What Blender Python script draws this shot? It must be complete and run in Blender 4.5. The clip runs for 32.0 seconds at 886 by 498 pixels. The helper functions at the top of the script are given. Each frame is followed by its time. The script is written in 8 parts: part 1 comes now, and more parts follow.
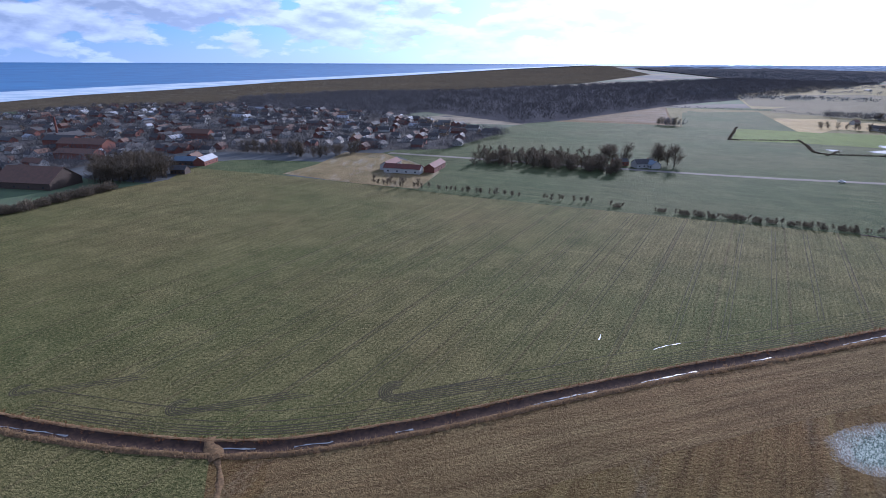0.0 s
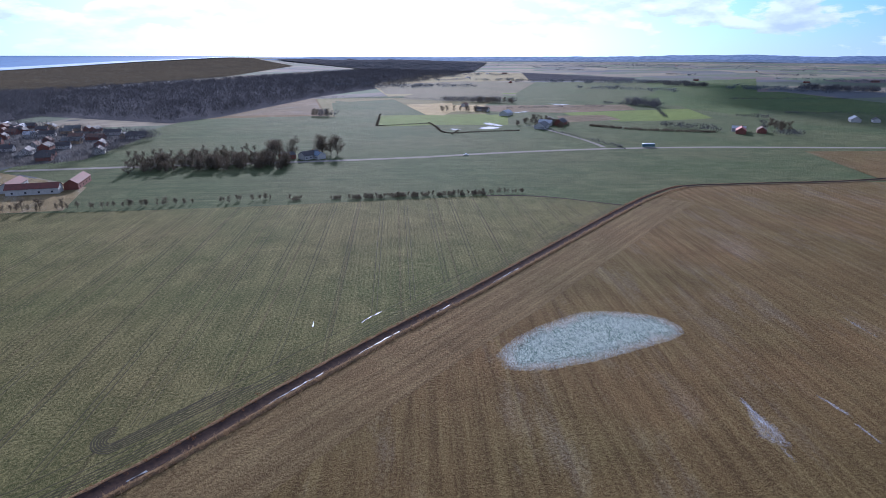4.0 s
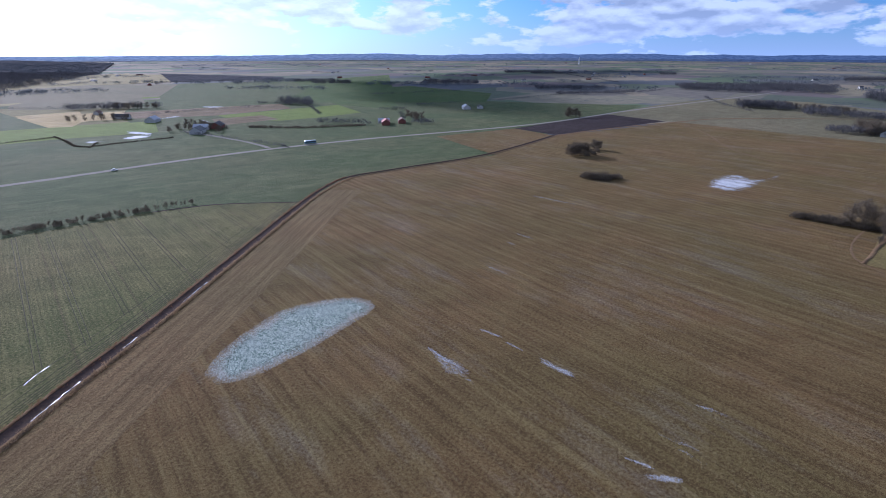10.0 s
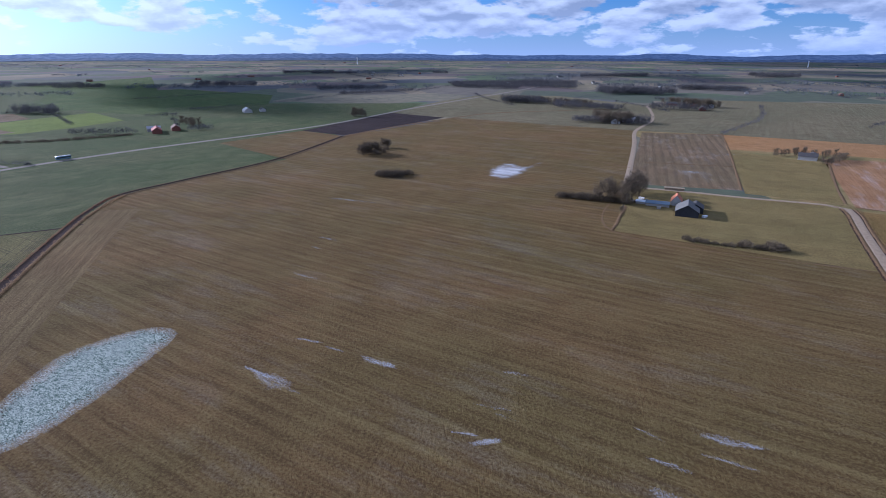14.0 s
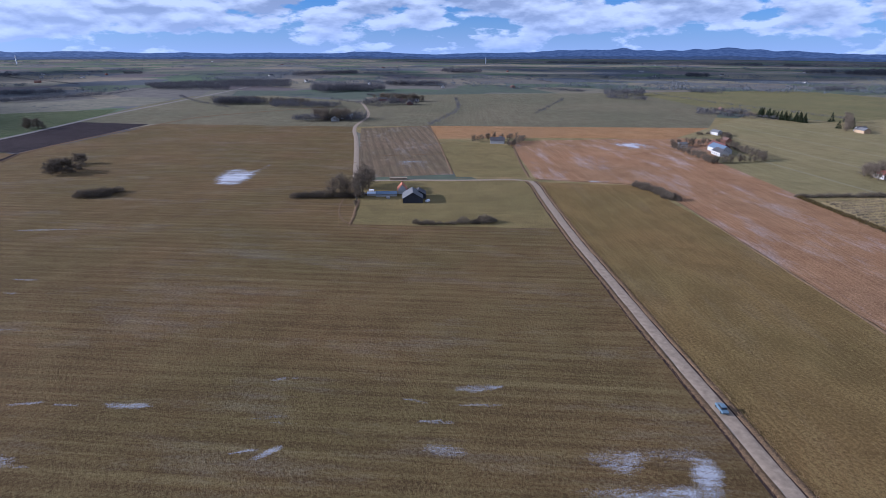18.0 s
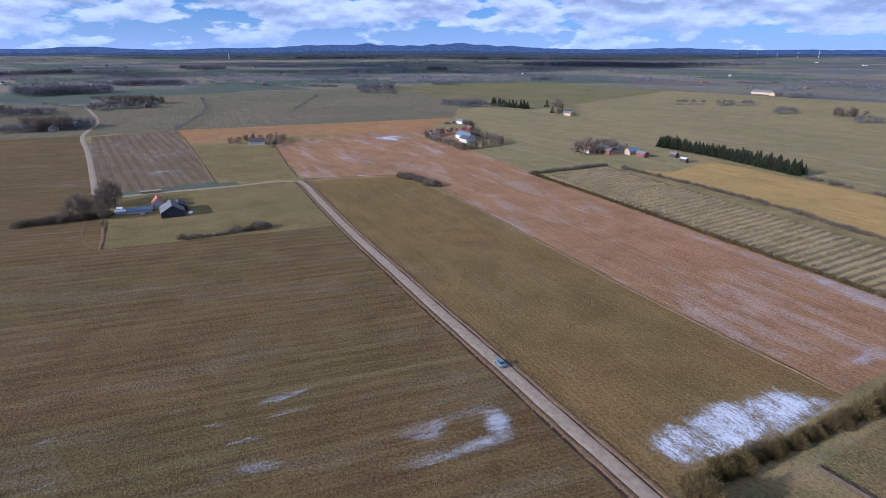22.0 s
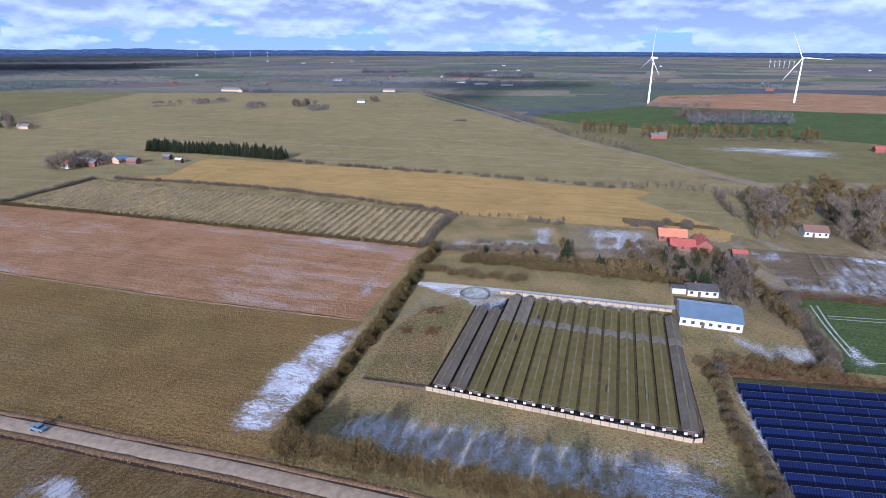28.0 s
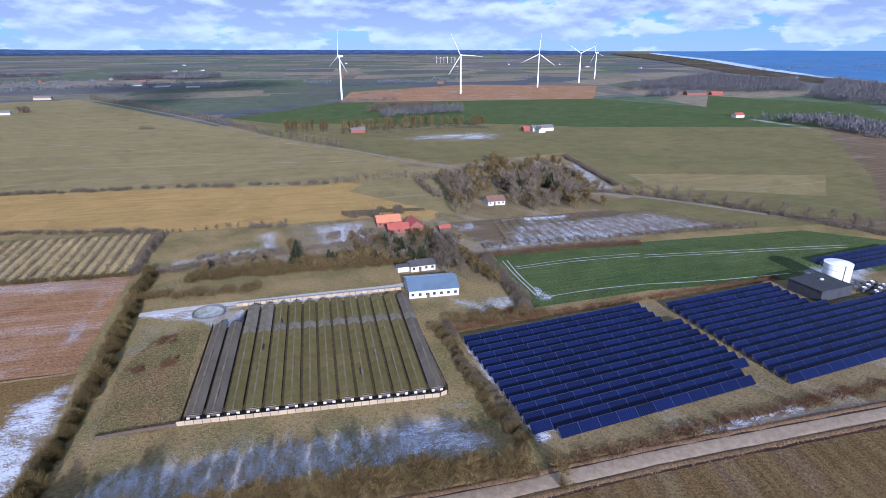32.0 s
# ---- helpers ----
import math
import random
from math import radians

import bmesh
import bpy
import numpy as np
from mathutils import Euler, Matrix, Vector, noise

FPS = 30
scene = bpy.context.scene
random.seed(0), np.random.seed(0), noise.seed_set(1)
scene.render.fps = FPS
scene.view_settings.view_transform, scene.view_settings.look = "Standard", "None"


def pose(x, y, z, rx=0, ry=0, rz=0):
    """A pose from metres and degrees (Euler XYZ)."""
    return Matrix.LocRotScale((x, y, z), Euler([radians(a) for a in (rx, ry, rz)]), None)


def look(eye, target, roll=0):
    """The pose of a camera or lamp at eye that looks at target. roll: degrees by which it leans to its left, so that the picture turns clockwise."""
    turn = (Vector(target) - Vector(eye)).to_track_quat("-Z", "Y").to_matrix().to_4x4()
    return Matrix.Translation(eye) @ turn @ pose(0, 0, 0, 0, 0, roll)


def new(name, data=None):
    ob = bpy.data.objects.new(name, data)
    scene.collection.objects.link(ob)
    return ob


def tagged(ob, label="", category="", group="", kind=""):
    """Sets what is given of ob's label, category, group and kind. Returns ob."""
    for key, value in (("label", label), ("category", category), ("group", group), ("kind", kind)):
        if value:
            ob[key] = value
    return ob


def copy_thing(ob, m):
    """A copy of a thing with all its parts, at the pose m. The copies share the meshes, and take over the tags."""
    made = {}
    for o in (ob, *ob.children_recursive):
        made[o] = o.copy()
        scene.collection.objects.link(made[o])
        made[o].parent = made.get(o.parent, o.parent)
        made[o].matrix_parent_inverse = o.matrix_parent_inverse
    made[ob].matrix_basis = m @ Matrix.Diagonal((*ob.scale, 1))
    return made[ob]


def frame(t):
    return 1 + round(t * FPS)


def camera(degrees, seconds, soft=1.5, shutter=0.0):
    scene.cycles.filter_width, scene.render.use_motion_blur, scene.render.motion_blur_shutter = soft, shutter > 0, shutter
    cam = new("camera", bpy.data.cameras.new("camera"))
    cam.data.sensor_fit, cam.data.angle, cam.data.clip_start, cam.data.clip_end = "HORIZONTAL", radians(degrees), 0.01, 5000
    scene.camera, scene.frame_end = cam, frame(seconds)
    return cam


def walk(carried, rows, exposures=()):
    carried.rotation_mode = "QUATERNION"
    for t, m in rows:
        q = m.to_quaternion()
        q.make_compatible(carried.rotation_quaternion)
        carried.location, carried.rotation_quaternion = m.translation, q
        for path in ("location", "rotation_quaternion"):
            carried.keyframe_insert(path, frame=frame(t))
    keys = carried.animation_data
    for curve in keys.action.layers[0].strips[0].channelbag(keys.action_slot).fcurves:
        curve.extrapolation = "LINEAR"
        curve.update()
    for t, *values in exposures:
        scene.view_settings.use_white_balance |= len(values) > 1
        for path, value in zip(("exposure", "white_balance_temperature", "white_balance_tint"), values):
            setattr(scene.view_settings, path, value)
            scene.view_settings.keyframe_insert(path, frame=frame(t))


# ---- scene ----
# the drone: seconds, place in metres, heading, downward tilt and lean in degrees
FLIGHT = [
    (0.0, 18.3, 2.23, 76.81, 0.0, 18.38, 0.23), (0.5, 17.56, 1.69, 77.28, 3.43, 18.5, 0.13), (1.0, 16.77, 1.07, 77.78, 7.26, 18.65, 0.11),
    (1.5, 15.76, 0.31, 78.27, 11.12, 18.74, 0.08), (2.0, 14.66, -0.62, 78.81, 15.35, 18.82, 0.07), (2.5, 13.43, -1.53, 79.36, 20.16, 18.91, 0.11),
    (3.0, 12.22, -2.44, 79.79, 24.92, 18.93, 0.14), (3.5, 11.12, -3.25, 80.11, 29.53, 19.01, 0.17), (5.5, 7.48, -5.97, 81.11, 44.67, 19.09, 0.16),
    (6.0, 6.67, -6.75, 81.39, 48.02, 19.08, 0.17), (6.5, 6.0, -7.36, 81.68, 51.42, 19.07, 0.1), (7.0, 5.42, -7.84, 81.87, 55.02, 19.07, 0.01),
    (7.5, 4.9, -8.05, 82.03, 58.38, 19.08, -0.02), (8.0, 4.3, -7.87, 82.15, 61.77, 19.13, 0.05), (8.5, 3.68, -7.63, 82.24, 64.48, 19.13, 0.05),
    (9.0, 3.37, -7.39, 82.36, 65.62, 19.15, 0.06), (9.5, 3.28, -7.34, 82.46, 65.88, 19.14, 0.09), (10.0, 3.13, -7.46, 82.58, 67.12, 19.13, 0.07),
    (10.5, 2.9, -7.52, 82.79, 68.85, 19.12, 0.04), (11.0, 2.59, -7.47, 83.06, 70.83, 19.15, 0.03), (11.5, 2.33, -7.04, 83.26, 73.05, 19.17, 0.07),
    (12.0, 1.99, -6.77, 83.4, 75.48, 19.14, 0.1), (12.5, 1.56, -6.62, 83.64, 78.15, 19.16, 0.06), (13.0, 1.09, -6.55, 83.84, 81.4, 19.19, 0.03),
    (13.5, 0.43, -6.41, 83.97, 84.9, 19.12, 0.1), (14.0, -0.37, -6.08, 84.28, 88.37, 19.14, 0.11), (14.5, -1.14, -5.65, 84.83, 91.99, 19.21, 0.07),
    (15.0, -1.82, -5.2, 85.4, 96.02, 19.28, 0.05), (15.5, -2.46, -4.8, 85.7, 99.93, 19.34, 0.03), (17.5, -4.75, -3.26, 86.12, 113.01, 19.27, 0.26),
    (18.0, -5.18, -2.72, 86.47, 116.0, 19.31, 0.11), (18.5, -5.44, -2.17, 86.86, 118.55, 19.36, 0.03), (19.0, -5.67, -1.59, 87.21, 121.06, 19.46, 0.05),
    (19.5, -5.89, -1.0, 87.47, 123.77, 19.54, 0.09), (20.0, -6.08, -0.52, 87.65, 126.42, 19.57, 0.2), (20.5, -6.32, 0.02, 87.79, 129.27, 19.6, 0.19),
    (21.0, -6.54, 0.63, 88.05, 132.61, 19.62, 0.11), (21.5, -6.85, 1.32, 88.44, 136.35, 19.68, 0.06), (22.0, -7.21, 2.14, 88.99, 140.02, 19.76, 0.04),
    (22.5, -7.69, 3.19, 89.57, 143.61, 19.78, 0.03), (23.0, -8.19, 4.37, 90.01, 147.12, 19.82, 0.05), (23.5, -8.35, 5.34, 90.37, 150.63, 19.88, 0.05),
    (24.0, -8.36, 6.01, 90.62, 154.2, 19.9, 0.05), (24.5, -8.3, 6.48, 90.62, 158.16, 19.9, 0.11), (25.0, -8.16, 6.82, 90.39, 162.84, 19.87, 0.17),
    (25.5, -8.23, 7.26, 90.04, 167.45, 19.83, 0.23), (27.5, -7.97, 8.84, 88.99, 184.37, 19.62, 0.15), (28.0, -7.6, 9.24, 89.11, 188.9, 19.66, 0.12),
    (28.5, -7.22, 9.71, 89.31, 193.59, 19.72, 0.13), (29.0, -6.72, 10.32, 89.61, 198.06, 19.76, 0.13), (29.5, -6.06, 10.94, 89.96, 202.11, 19.78, 0.06),
    (30.0, -5.25, 11.54, 90.28, 205.59, 19.78, 0.02), (30.5, -4.52, 11.98, 90.65, 208.59, 19.82, -0.01), (31.0, -3.84, 12.27, 91.0, 211.83, 19.84, -0.02),
    (31.5, -3.12, 12.47, 91.16, 215.19, 19.86, -0.01), (32.0, -2.42, 12.74, 91.16, 218.5, 19.83, 0.02),
]
cam = camera(76.60, 32.0, soft=0.8)
walk(cam, [(t, pose(x, y, z, 90 - tilt, 0, -turn) @ pose(0, 0, 0, 0, 0, lean)) for t, x, y, z, turn, tilt, lean in FLIGHT],
     exposures=[(0.0, 0.06, 4780, 27), (6.0, 0.14, 4780, 27), (13.0, 0.0, 4780, 27), (19.0, 0.02, 4780, 27), (25.0, 0.24, 4780, 27), (32.0, 0.32, 4780, 27)])

# ---- sky, sun ----
SUN_AZ, SUN_EL = 26.0, 18.0          # degrees: clockwise from +y, above the horizon
sun_dir = Vector((math.sin(radians(SUN_AZ)) * math.cos(radians(SUN_EL)), math.cos(radians(SUN_AZ)) * math.cos(radians(SUN_EL)), math.sin(radians(SUN_EL))))
sun = new("sun", bpy.data.lights.new("sun", "SUN"))
sun.data.energy, sun.data.angle, sun.data.color = 7.2, radians(0.6), (1.0, 0.88, 0.68)
sun.matrix_world = look(sun_dir * 100, (0, 0, 0))

world = bpy.data.worlds.new("world")
scene.world = world
world.use_nodes = True
wn, wl = world.node_tree.nodes, world.node_tree.links
wn.clear()


def wnode(kind, **values):
    n = wn.new(kind)
    for k, v in values.items():
        n.inputs[k].default_value = v
    return n


w_out, w_bg = wn.new("ShaderNodeOutputWorld"), wn.new("ShaderNodeBackground")
w_sky = wn.new("ShaderNodeTexSky")
w_sky.sky_type, w_sky.sun_disc = "NISHITA", False
w_sky.sun_elevation, w_sky.sun_rotation = radians(SUN_EL), radians(SUN_AZ)
w_sky.air_density, w_sky.dust_density, w_sky.ozone_density = 1.0, 0.6, 2.0
w_co = wn.new("ShaderNodeTexCoord")
w_sep = wn.new("ShaderNodeSeparateXYZ")
wl.new(w_co.outputs["Generated"], w_sep.inputs[0])


def wmath(op, a, b=None, clamp=False):
    n = wn.new("ShaderNodeMath")
    n.operation, n.use_clamp = op, clamp
    for i, v in enumerate((a, b)):
        if v is None:
            continue
        if isinstance(v, (int, float)):
            n.inputs[i].default_value = v
        else:
            wl.new(v, n.inputs[i])
    return n.outputs[0]


# heaped clouds: lumps drawn out along the horizon, lit from above, with grey bases
def cloud_noise(scale, rise, detail, rough):
    """Cloud thickness; rise: the same, looked up that much higher."""
    mp = wn.new("ShaderNodeMapping")
    mp.inputs["Scale"].default_value = scale
    mp.inputs["Location"].default_value = (3.1, 1.7, rise)
    wl.new(w_co.outputs["Generated"], mp.inputs["Vector"])
    n = wnode("ShaderNodeTexNoise", Scale=1.0, Detail=detail, Roughness=rough, Distortion=0.05)
    wl.new(mp.outputs[0], n.inputs["Vector"])
    return n.outputs[0]


w_n1, w_n2 = cloud_noise((11.0, 11.0, 32.0), 0.0, 9.0, 0.55), cloud_noise((11.0, 11.0, 32.0), 0.30, 5.0, 0.5)
w_n3 = cloud_noise((2.6, 2.6, 12.0), 0.0, 3.0, 0.5)
# more cloud away from the sun and higher up, less along the horizon
w_back = wmath("MAXIMUM", wmath("ADD", wmath("MULTIPLY", w_sep.outputs[0], -0.35), wmath("MULTIPLY", w_sep.outputs[1], -0.93)), 0.0)
w_up = wmath("SUBTRACT", wmath("MULTIPLY", wmath("MULTIPLY", w_sep.outputs[2], 17.0, True), 0.22), 0.12)
w_dens = wmath("ADD", wmath("ADD", w_n1, wmath("MULTIPLY", wmath("SUBTRACT", w_n3, 0.5), 0.75)), wmath("ADD", w_up, wmath("MULTIPLY", w_back, 0.09)))
w_cov = wn.new("ShaderNodeMapRange")
w_cov.inputs["From Min"].default_value, w_cov.inputs["From Max"].default_value = 0.462, 0.522
wl.new(w_dens, w_cov.inputs["Value"])
w_lit = wmath("SUBTRACT", wmath("ADD", wmath("MULTIPLY", wmath("SUBTRACT", w_n1, w_n2), 3.4), 0.60), wmath("MULTIPLY", wmath("SUBTRACT", w_dens, 0.5), 1.1))
w_shade = wn.new("ShaderNodeValToRGB")
w_shade.color_ramp.elements[0].position, w_shade.color_ramp.elements[0].color = 0.20, (4.5, 5.1, 5.7, 1)
w_shade.color_ramp.elements[1].position, w_shade.color_ramp.elements[1].color = 0.86, (10.0, 10.5, 10.2, 1)
wl.new(w_lit, w_shade.inputs[0])
w_mix = wn.new("ShaderNodeMix")
w_mix.data_type = "RGBA"
wl.new(wmath("MULTIPLY", w_cov.outputs[0], 0.94), w_mix.inputs["Factor"])
w_tint = wn.new("ShaderNodeMix")
w_tint.data_type, w_tint.blend_type = "RGBA", "MULTIPLY"
w_tint.inputs["Factor"].default_value = 1.0
w_tint.inputs["B"].default_value = (0.50, 0.92, 1.55, 1)
wl.new(w_sky.outputs[0], w_tint.inputs["A"])
wl.new(w_tint.outputs["Result"], w_mix.inputs["A"])
wl.new(w_shade.outputs[0], w_mix.inputs["B"])
# pale band low over the horizon
w_low = wn.new("ShaderNodeMix")
w_low.data_type = "RGBA"
w_low.inputs["B"].default_value = (7.4, 9.2, 12.0, 1)
wl.new(wmath("MULTIPLY", wmath("POWER", wmath("SUBTRACT", 1.0, wmath("MULTIPLY", w_sep.outputs[2], 9.0, True), True), 2.0), 0.6), w_low.inputs["Factor"])
wl.new(w_mix.outputs["Result"], w_low.inputs["A"])
# thin veil round the sun, lit from behind
w_dot = wn.new("ShaderNodeVectorMath")
w_dot.operation = "DOT_PRODUCT"
w_dot.inputs[1].default_value = sun_dir
wl.new(w_co.outputs["Generated"], w_dot.inputs[0])
w_glow = wmath("POWER", wmath("MAXIMUM", w_dot.outputs["Value"], 0.0), 5.5)
w_veil = wn.new("ShaderNodeMix")
w_veil.data_type, w_veil.blend_type = "RGBA", "ADD"
w_veil.inputs["B"].default_value = (13.0, 12.8, 12.0, 1)
wl.new(w_glow, w_veil.inputs["Factor"])
wl.new(w_low.outputs["Result"], w_veil.inputs["A"])
wl.new(w_veil.outputs["Result"], w_bg.inputs[0])
w_bg.inputs[1].default_value = 0.070
wl.new(w_bg.outputs[0], w_out.inputs[0])

# ---- materials ----
MATS = {}


def nodes_of(name):
    m = bpy.data.materials.new(name)
    m.use_nodes = True
    n, l = m.node_tree.nodes, m.node_tree.links
    return m, n, l, n["Principled BSDF"]


def noise_of(n, l, vec, scale, detail=5.0, rough=0.6, distort=0.0):
    t = n.new("ShaderNodeTexNoise")
    t.inputs["Scale"].default_value, t.inputs["Detail"].default_value = scale, detail
    t.inputs["Roughness"].default_value, t.inputs["Distortion"].default_value = rough, distort
    l.new(vec, t.inputs["Vector"])
    return t.outputs[0]


def mix_of(n, l, fac, a, b, blend="MIX"):
    m = n.new("ShaderNodeMix")
    m.data_type, m.blend_type = "RGBA", blend
    for sock, v in (("Factor", fac), ("A", a), ("B", b)):
        if isinstance(v, (int, float)):
            m.inputs[sock].default_value = v
        elif isinstance(v, tuple):
            m.inputs[sock].default_value = (*v, 1)
        else:
            l.new(v, m.inputs[sock])
    return m.outputs["Result"]


def ramp_of(n, l, value, lo, hi, a=0.0, b=1.0):
    r = n.new("ShaderNodeMapRange")
    for k, v in (("From Min", lo), ("From Max", hi), ("To Min", a), ("To Max", b)):
        r.inputs[k].default_value = v
    l.new(value, r.inputs["Value"])
    return r.outputs[0]


def math_of(n, l, op, a, b, clamp=True):
    m = n.new("ShaderNodeMath")
    m.operation, m.use_clamp = op, clamp
    for i, v in enumerate((a, b)):
        if isinstance(v, (int, float)):
            m.inputs[i].default_value = v
        else:
            l.new(v, m.inputs[i])
    return m.outputs[0]


def bands_of(n, l, vec, az, width, distort=1.5, detail_scale=0.3, shift=0.0):
    """0..1 stripes that run along the heading az, one each width metres."""
    mp = n.new("ShaderNodeMapping")
    mp.inputs["Rotation"].default_value = (0, 0, radians(az))
    mp.inputs["Location"].default_value = (shift, 0, 0)
    l.new(vec, mp.inputs["Vector"])
    w = n.new("ShaderNodeTexWave")
    w.wave_type, w.bands_direction, w.wave_profile = "BANDS", "X", "SIN"
    w.inputs["Scale"].default_value = 0.314 / width
    w.inputs["Distortion"].default_value, w.inputs["Detail"].default_value = distort, 3.0
    w.inputs["Detail Scale"].default_value = detail_scale
    l.new(mp.outputs[0], w.inputs["Vector"])
    return w.outputs["Fac"], mp.outputs[0]


def field_mat(name, base, other, az=0.0, rows=0.0, row_col=None, row_amt=0.5, tram=0.0, tram_col=None, frost=0.0, patch=0.012, rough=0.95, fine=1.2, streak=0.35):
    """Farmland: broad patches, streaks along the working direction, crop rows, tramlines, grain, a touch of frost."""
    m, n, l, bs = nodes_of(name)
    co = n.new("ShaderNodeTexCoord").outputs["Object"]
    col = mix_of(n, l, ramp_of(n, l, noise_of(n, l, co, patch, 4, 0.55), 0.36, 0.64), base, other)
    dark = tuple(c * 0.42 for c in base)
    light = tuple(min(1, c * 1.55 + 0.012) for c in other)
    # streaks: noise drawn out along the rows
    mp = n.new("ShaderNodeMapping")
    mp.vector_type = "TEXTURE"
    mp.inputs["Rotation"].default_value = (0, 0, radians(-az))
    mp.inputs["Scale"].default_value = (4.5, 120.0, 1.0)
    l.new(co, mp.inputs["Vector"])
    st = noise_of(n, l, mp.outputs[0], 1.0, 3, 0.6)
    col = mix_of(n, l, ramp_of(n, l, st, 0.52, 0.75, 0, streak), col, dark)
    col = mix_of(n, l, ramp_of(n, l, st, 0.30, 0.45, streak, 0), col, light)
    # fine uneven drill lines
    mf = n.new("ShaderNodeMapping")
    mf.vector_type = "TEXTURE"
    mf.inputs["Rotation"].default_value = (0, 0, radians(-az))
    mf.inputs["Scale"].default_value = (1.0, 38.0, 1.0)
    l.new(co, mf.inputs["Vector"])
    sf = noise_of(n, l, mf.outputs[0], 1.0, 4, 0.65)
    col = mix_of(n, l, ramp_of(n, l, sf, 0.52, 0.68, 0, streak * 1.3), col, dark)
    col = mix_of(n, l, ramp_of(n, l, sf, 0.34, 0.47, streak * 0.9, 0), col, light)
    if rows:
        b, _ = bands_of(n, l, co, az, rows)
        brk = ramp_of(n, l, noise_of(n, l, co, 0.05, 3), 0.3, 0.7, 0.35, 1.0)
        col = mix_of(n, l, math_of(n, l, "MULTIPLY", ramp_of(n, l, b, 0.45, 0.9, 0, row_amt), brk), col, row_col or dark)
    if tram:
        b, _ = bands_of(n, l, co, az, tram, distort=0.25, detail_scale=0.02)
        col = mix_of(n, l, ramp_of(n, l, b, 0.993, 0.9995, 0, 0.55), col, tram_col or dark)
    # uneven stand of the crop: stains some ten metres wide
    sn = noise_of(n, l, co, 0.06, 6, 0.7, 0.6)
    col = mix_of(n, l, ramp_of(n, l, sn, 0.50, 0.66, 0, 0.42), col, dark)
    col = mix_of(n, l, ramp_of(n, l, sn, 0.34, 0.48, 0.30, 0), col, light)
    gr = noise_of(n, l, co, fine, 6, 0.7)
    col = mix_of(n, l, ramp_of(n, l, gr, 0.36, 0.50, 0.85, 0), col, dark)
    col = mix_of(n, l, ramp_of(n, l, gr, 0.52, 0.66, 0, 0.7), col, light)
    g2 = noise_of(n, l, co, fine * 3.1, 4, 0.7)
    col = mix_of(n, l, ramp_of(n, l, g2, 0.34, 0.48, 0.7, 0), col, tuple(c * 0.7 for c in dark))
    col = mix_of(n, l, ramp_of(n, l, g2, 0.54, 0.66, 0, 0.5), col, light)
    if frost:
        mr = n.new("ShaderNodeMapping")
        mr.vector_type = "TEXTURE"
        mr.inputs["Rotation"].default_value = (0, 0, radians(-az))
        mr.inputs["Scale"].default_value = (9.0, 36.0, 1.0)
        l.new(co, mr.inputs["Vector"])
        fr = noise_of(n, l, mr.outputs[0], 0.5, 9, 0.72)
        fm = math_of(n, l, "MULTIPLY", ramp_of(n, l, fr, 0.52, 0.74, 0, frost), ramp_of(n, l, gr, 0.35, 0.6))
        col = mix_of(n, l, fm, col, (0.72, 0.75, 0.80))
    l.new(col, bs.inputs["Base Color"])
    bs.inputs["Roughness"].default_value = rough
    bs.inputs["Specular IOR Level"].default_value = 0.04
    bp = n.new("ShaderNodeBump")
    bp.inputs["Strength"].default_value, bp.inputs["Distance"].default_value = 1.0, 0.8
    l.new(math_of(n, l, "ADD", gr, math_of(n, l, "MULTIPLY", g2, 0.45, False), False), bp.inputs["Height"])
    l.new(bp.outputs[0], bs.inputs["Normal"])
    MATS[name] = m
    return m


def plain_mat(name, base, other=None, scale=1.0, rough=0.8, metal=0.0, bump=0.2, spec=0.3, vary=0.0):
    """A plain surface with stains at two scales; vary: how much single pieces differ."""
    m, n, l, bs = nodes_of(name)
    co = n.new("ShaderNodeTexCoord").outputs["Object"]
    other = other or tuple(c * 0.7 for c in base)
    a = noise_of(n, l, co, scale, 5, 0.6)
    b = noise_of(n, l, co, scale * 9, 4, 0.65)
    col = mix_of(n, l, ramp_of(n, l, a, 0.35, 0.68), base, other)
    col = mix_of(n, l, ramp_of(n, l, b, 0.45, 0.8, 0, 0.4), col, tuple(c * 0.6 for c in other))
    if vary:
        oi = n.new("ShaderNodeObjectInfo")
        col = mix_of(n, l, ramp_of(n, l, oi.outputs["Random"], 0, 1, 0, vary), col, tuple(c * 0.35 for c in other))
    l.new(col, bs.inputs["Base Color"])
    bs.inputs["Roughness"].default_value, bs.inputs["Metallic"].default_value = rough, metal
    bs.inputs["Specular IOR Level"].default_value = spec
    if bump:
        bp = n.new("ShaderNodeBump")
        bp.inputs["Strength"].default_value, bp.inputs["Distance"].default_value = bump, 0.1
        l.new(b, bp.inputs["Height"])
        l.new(bp.outputs[0], bs.inputs["Normal"])
    MATS[name] = m
    return m


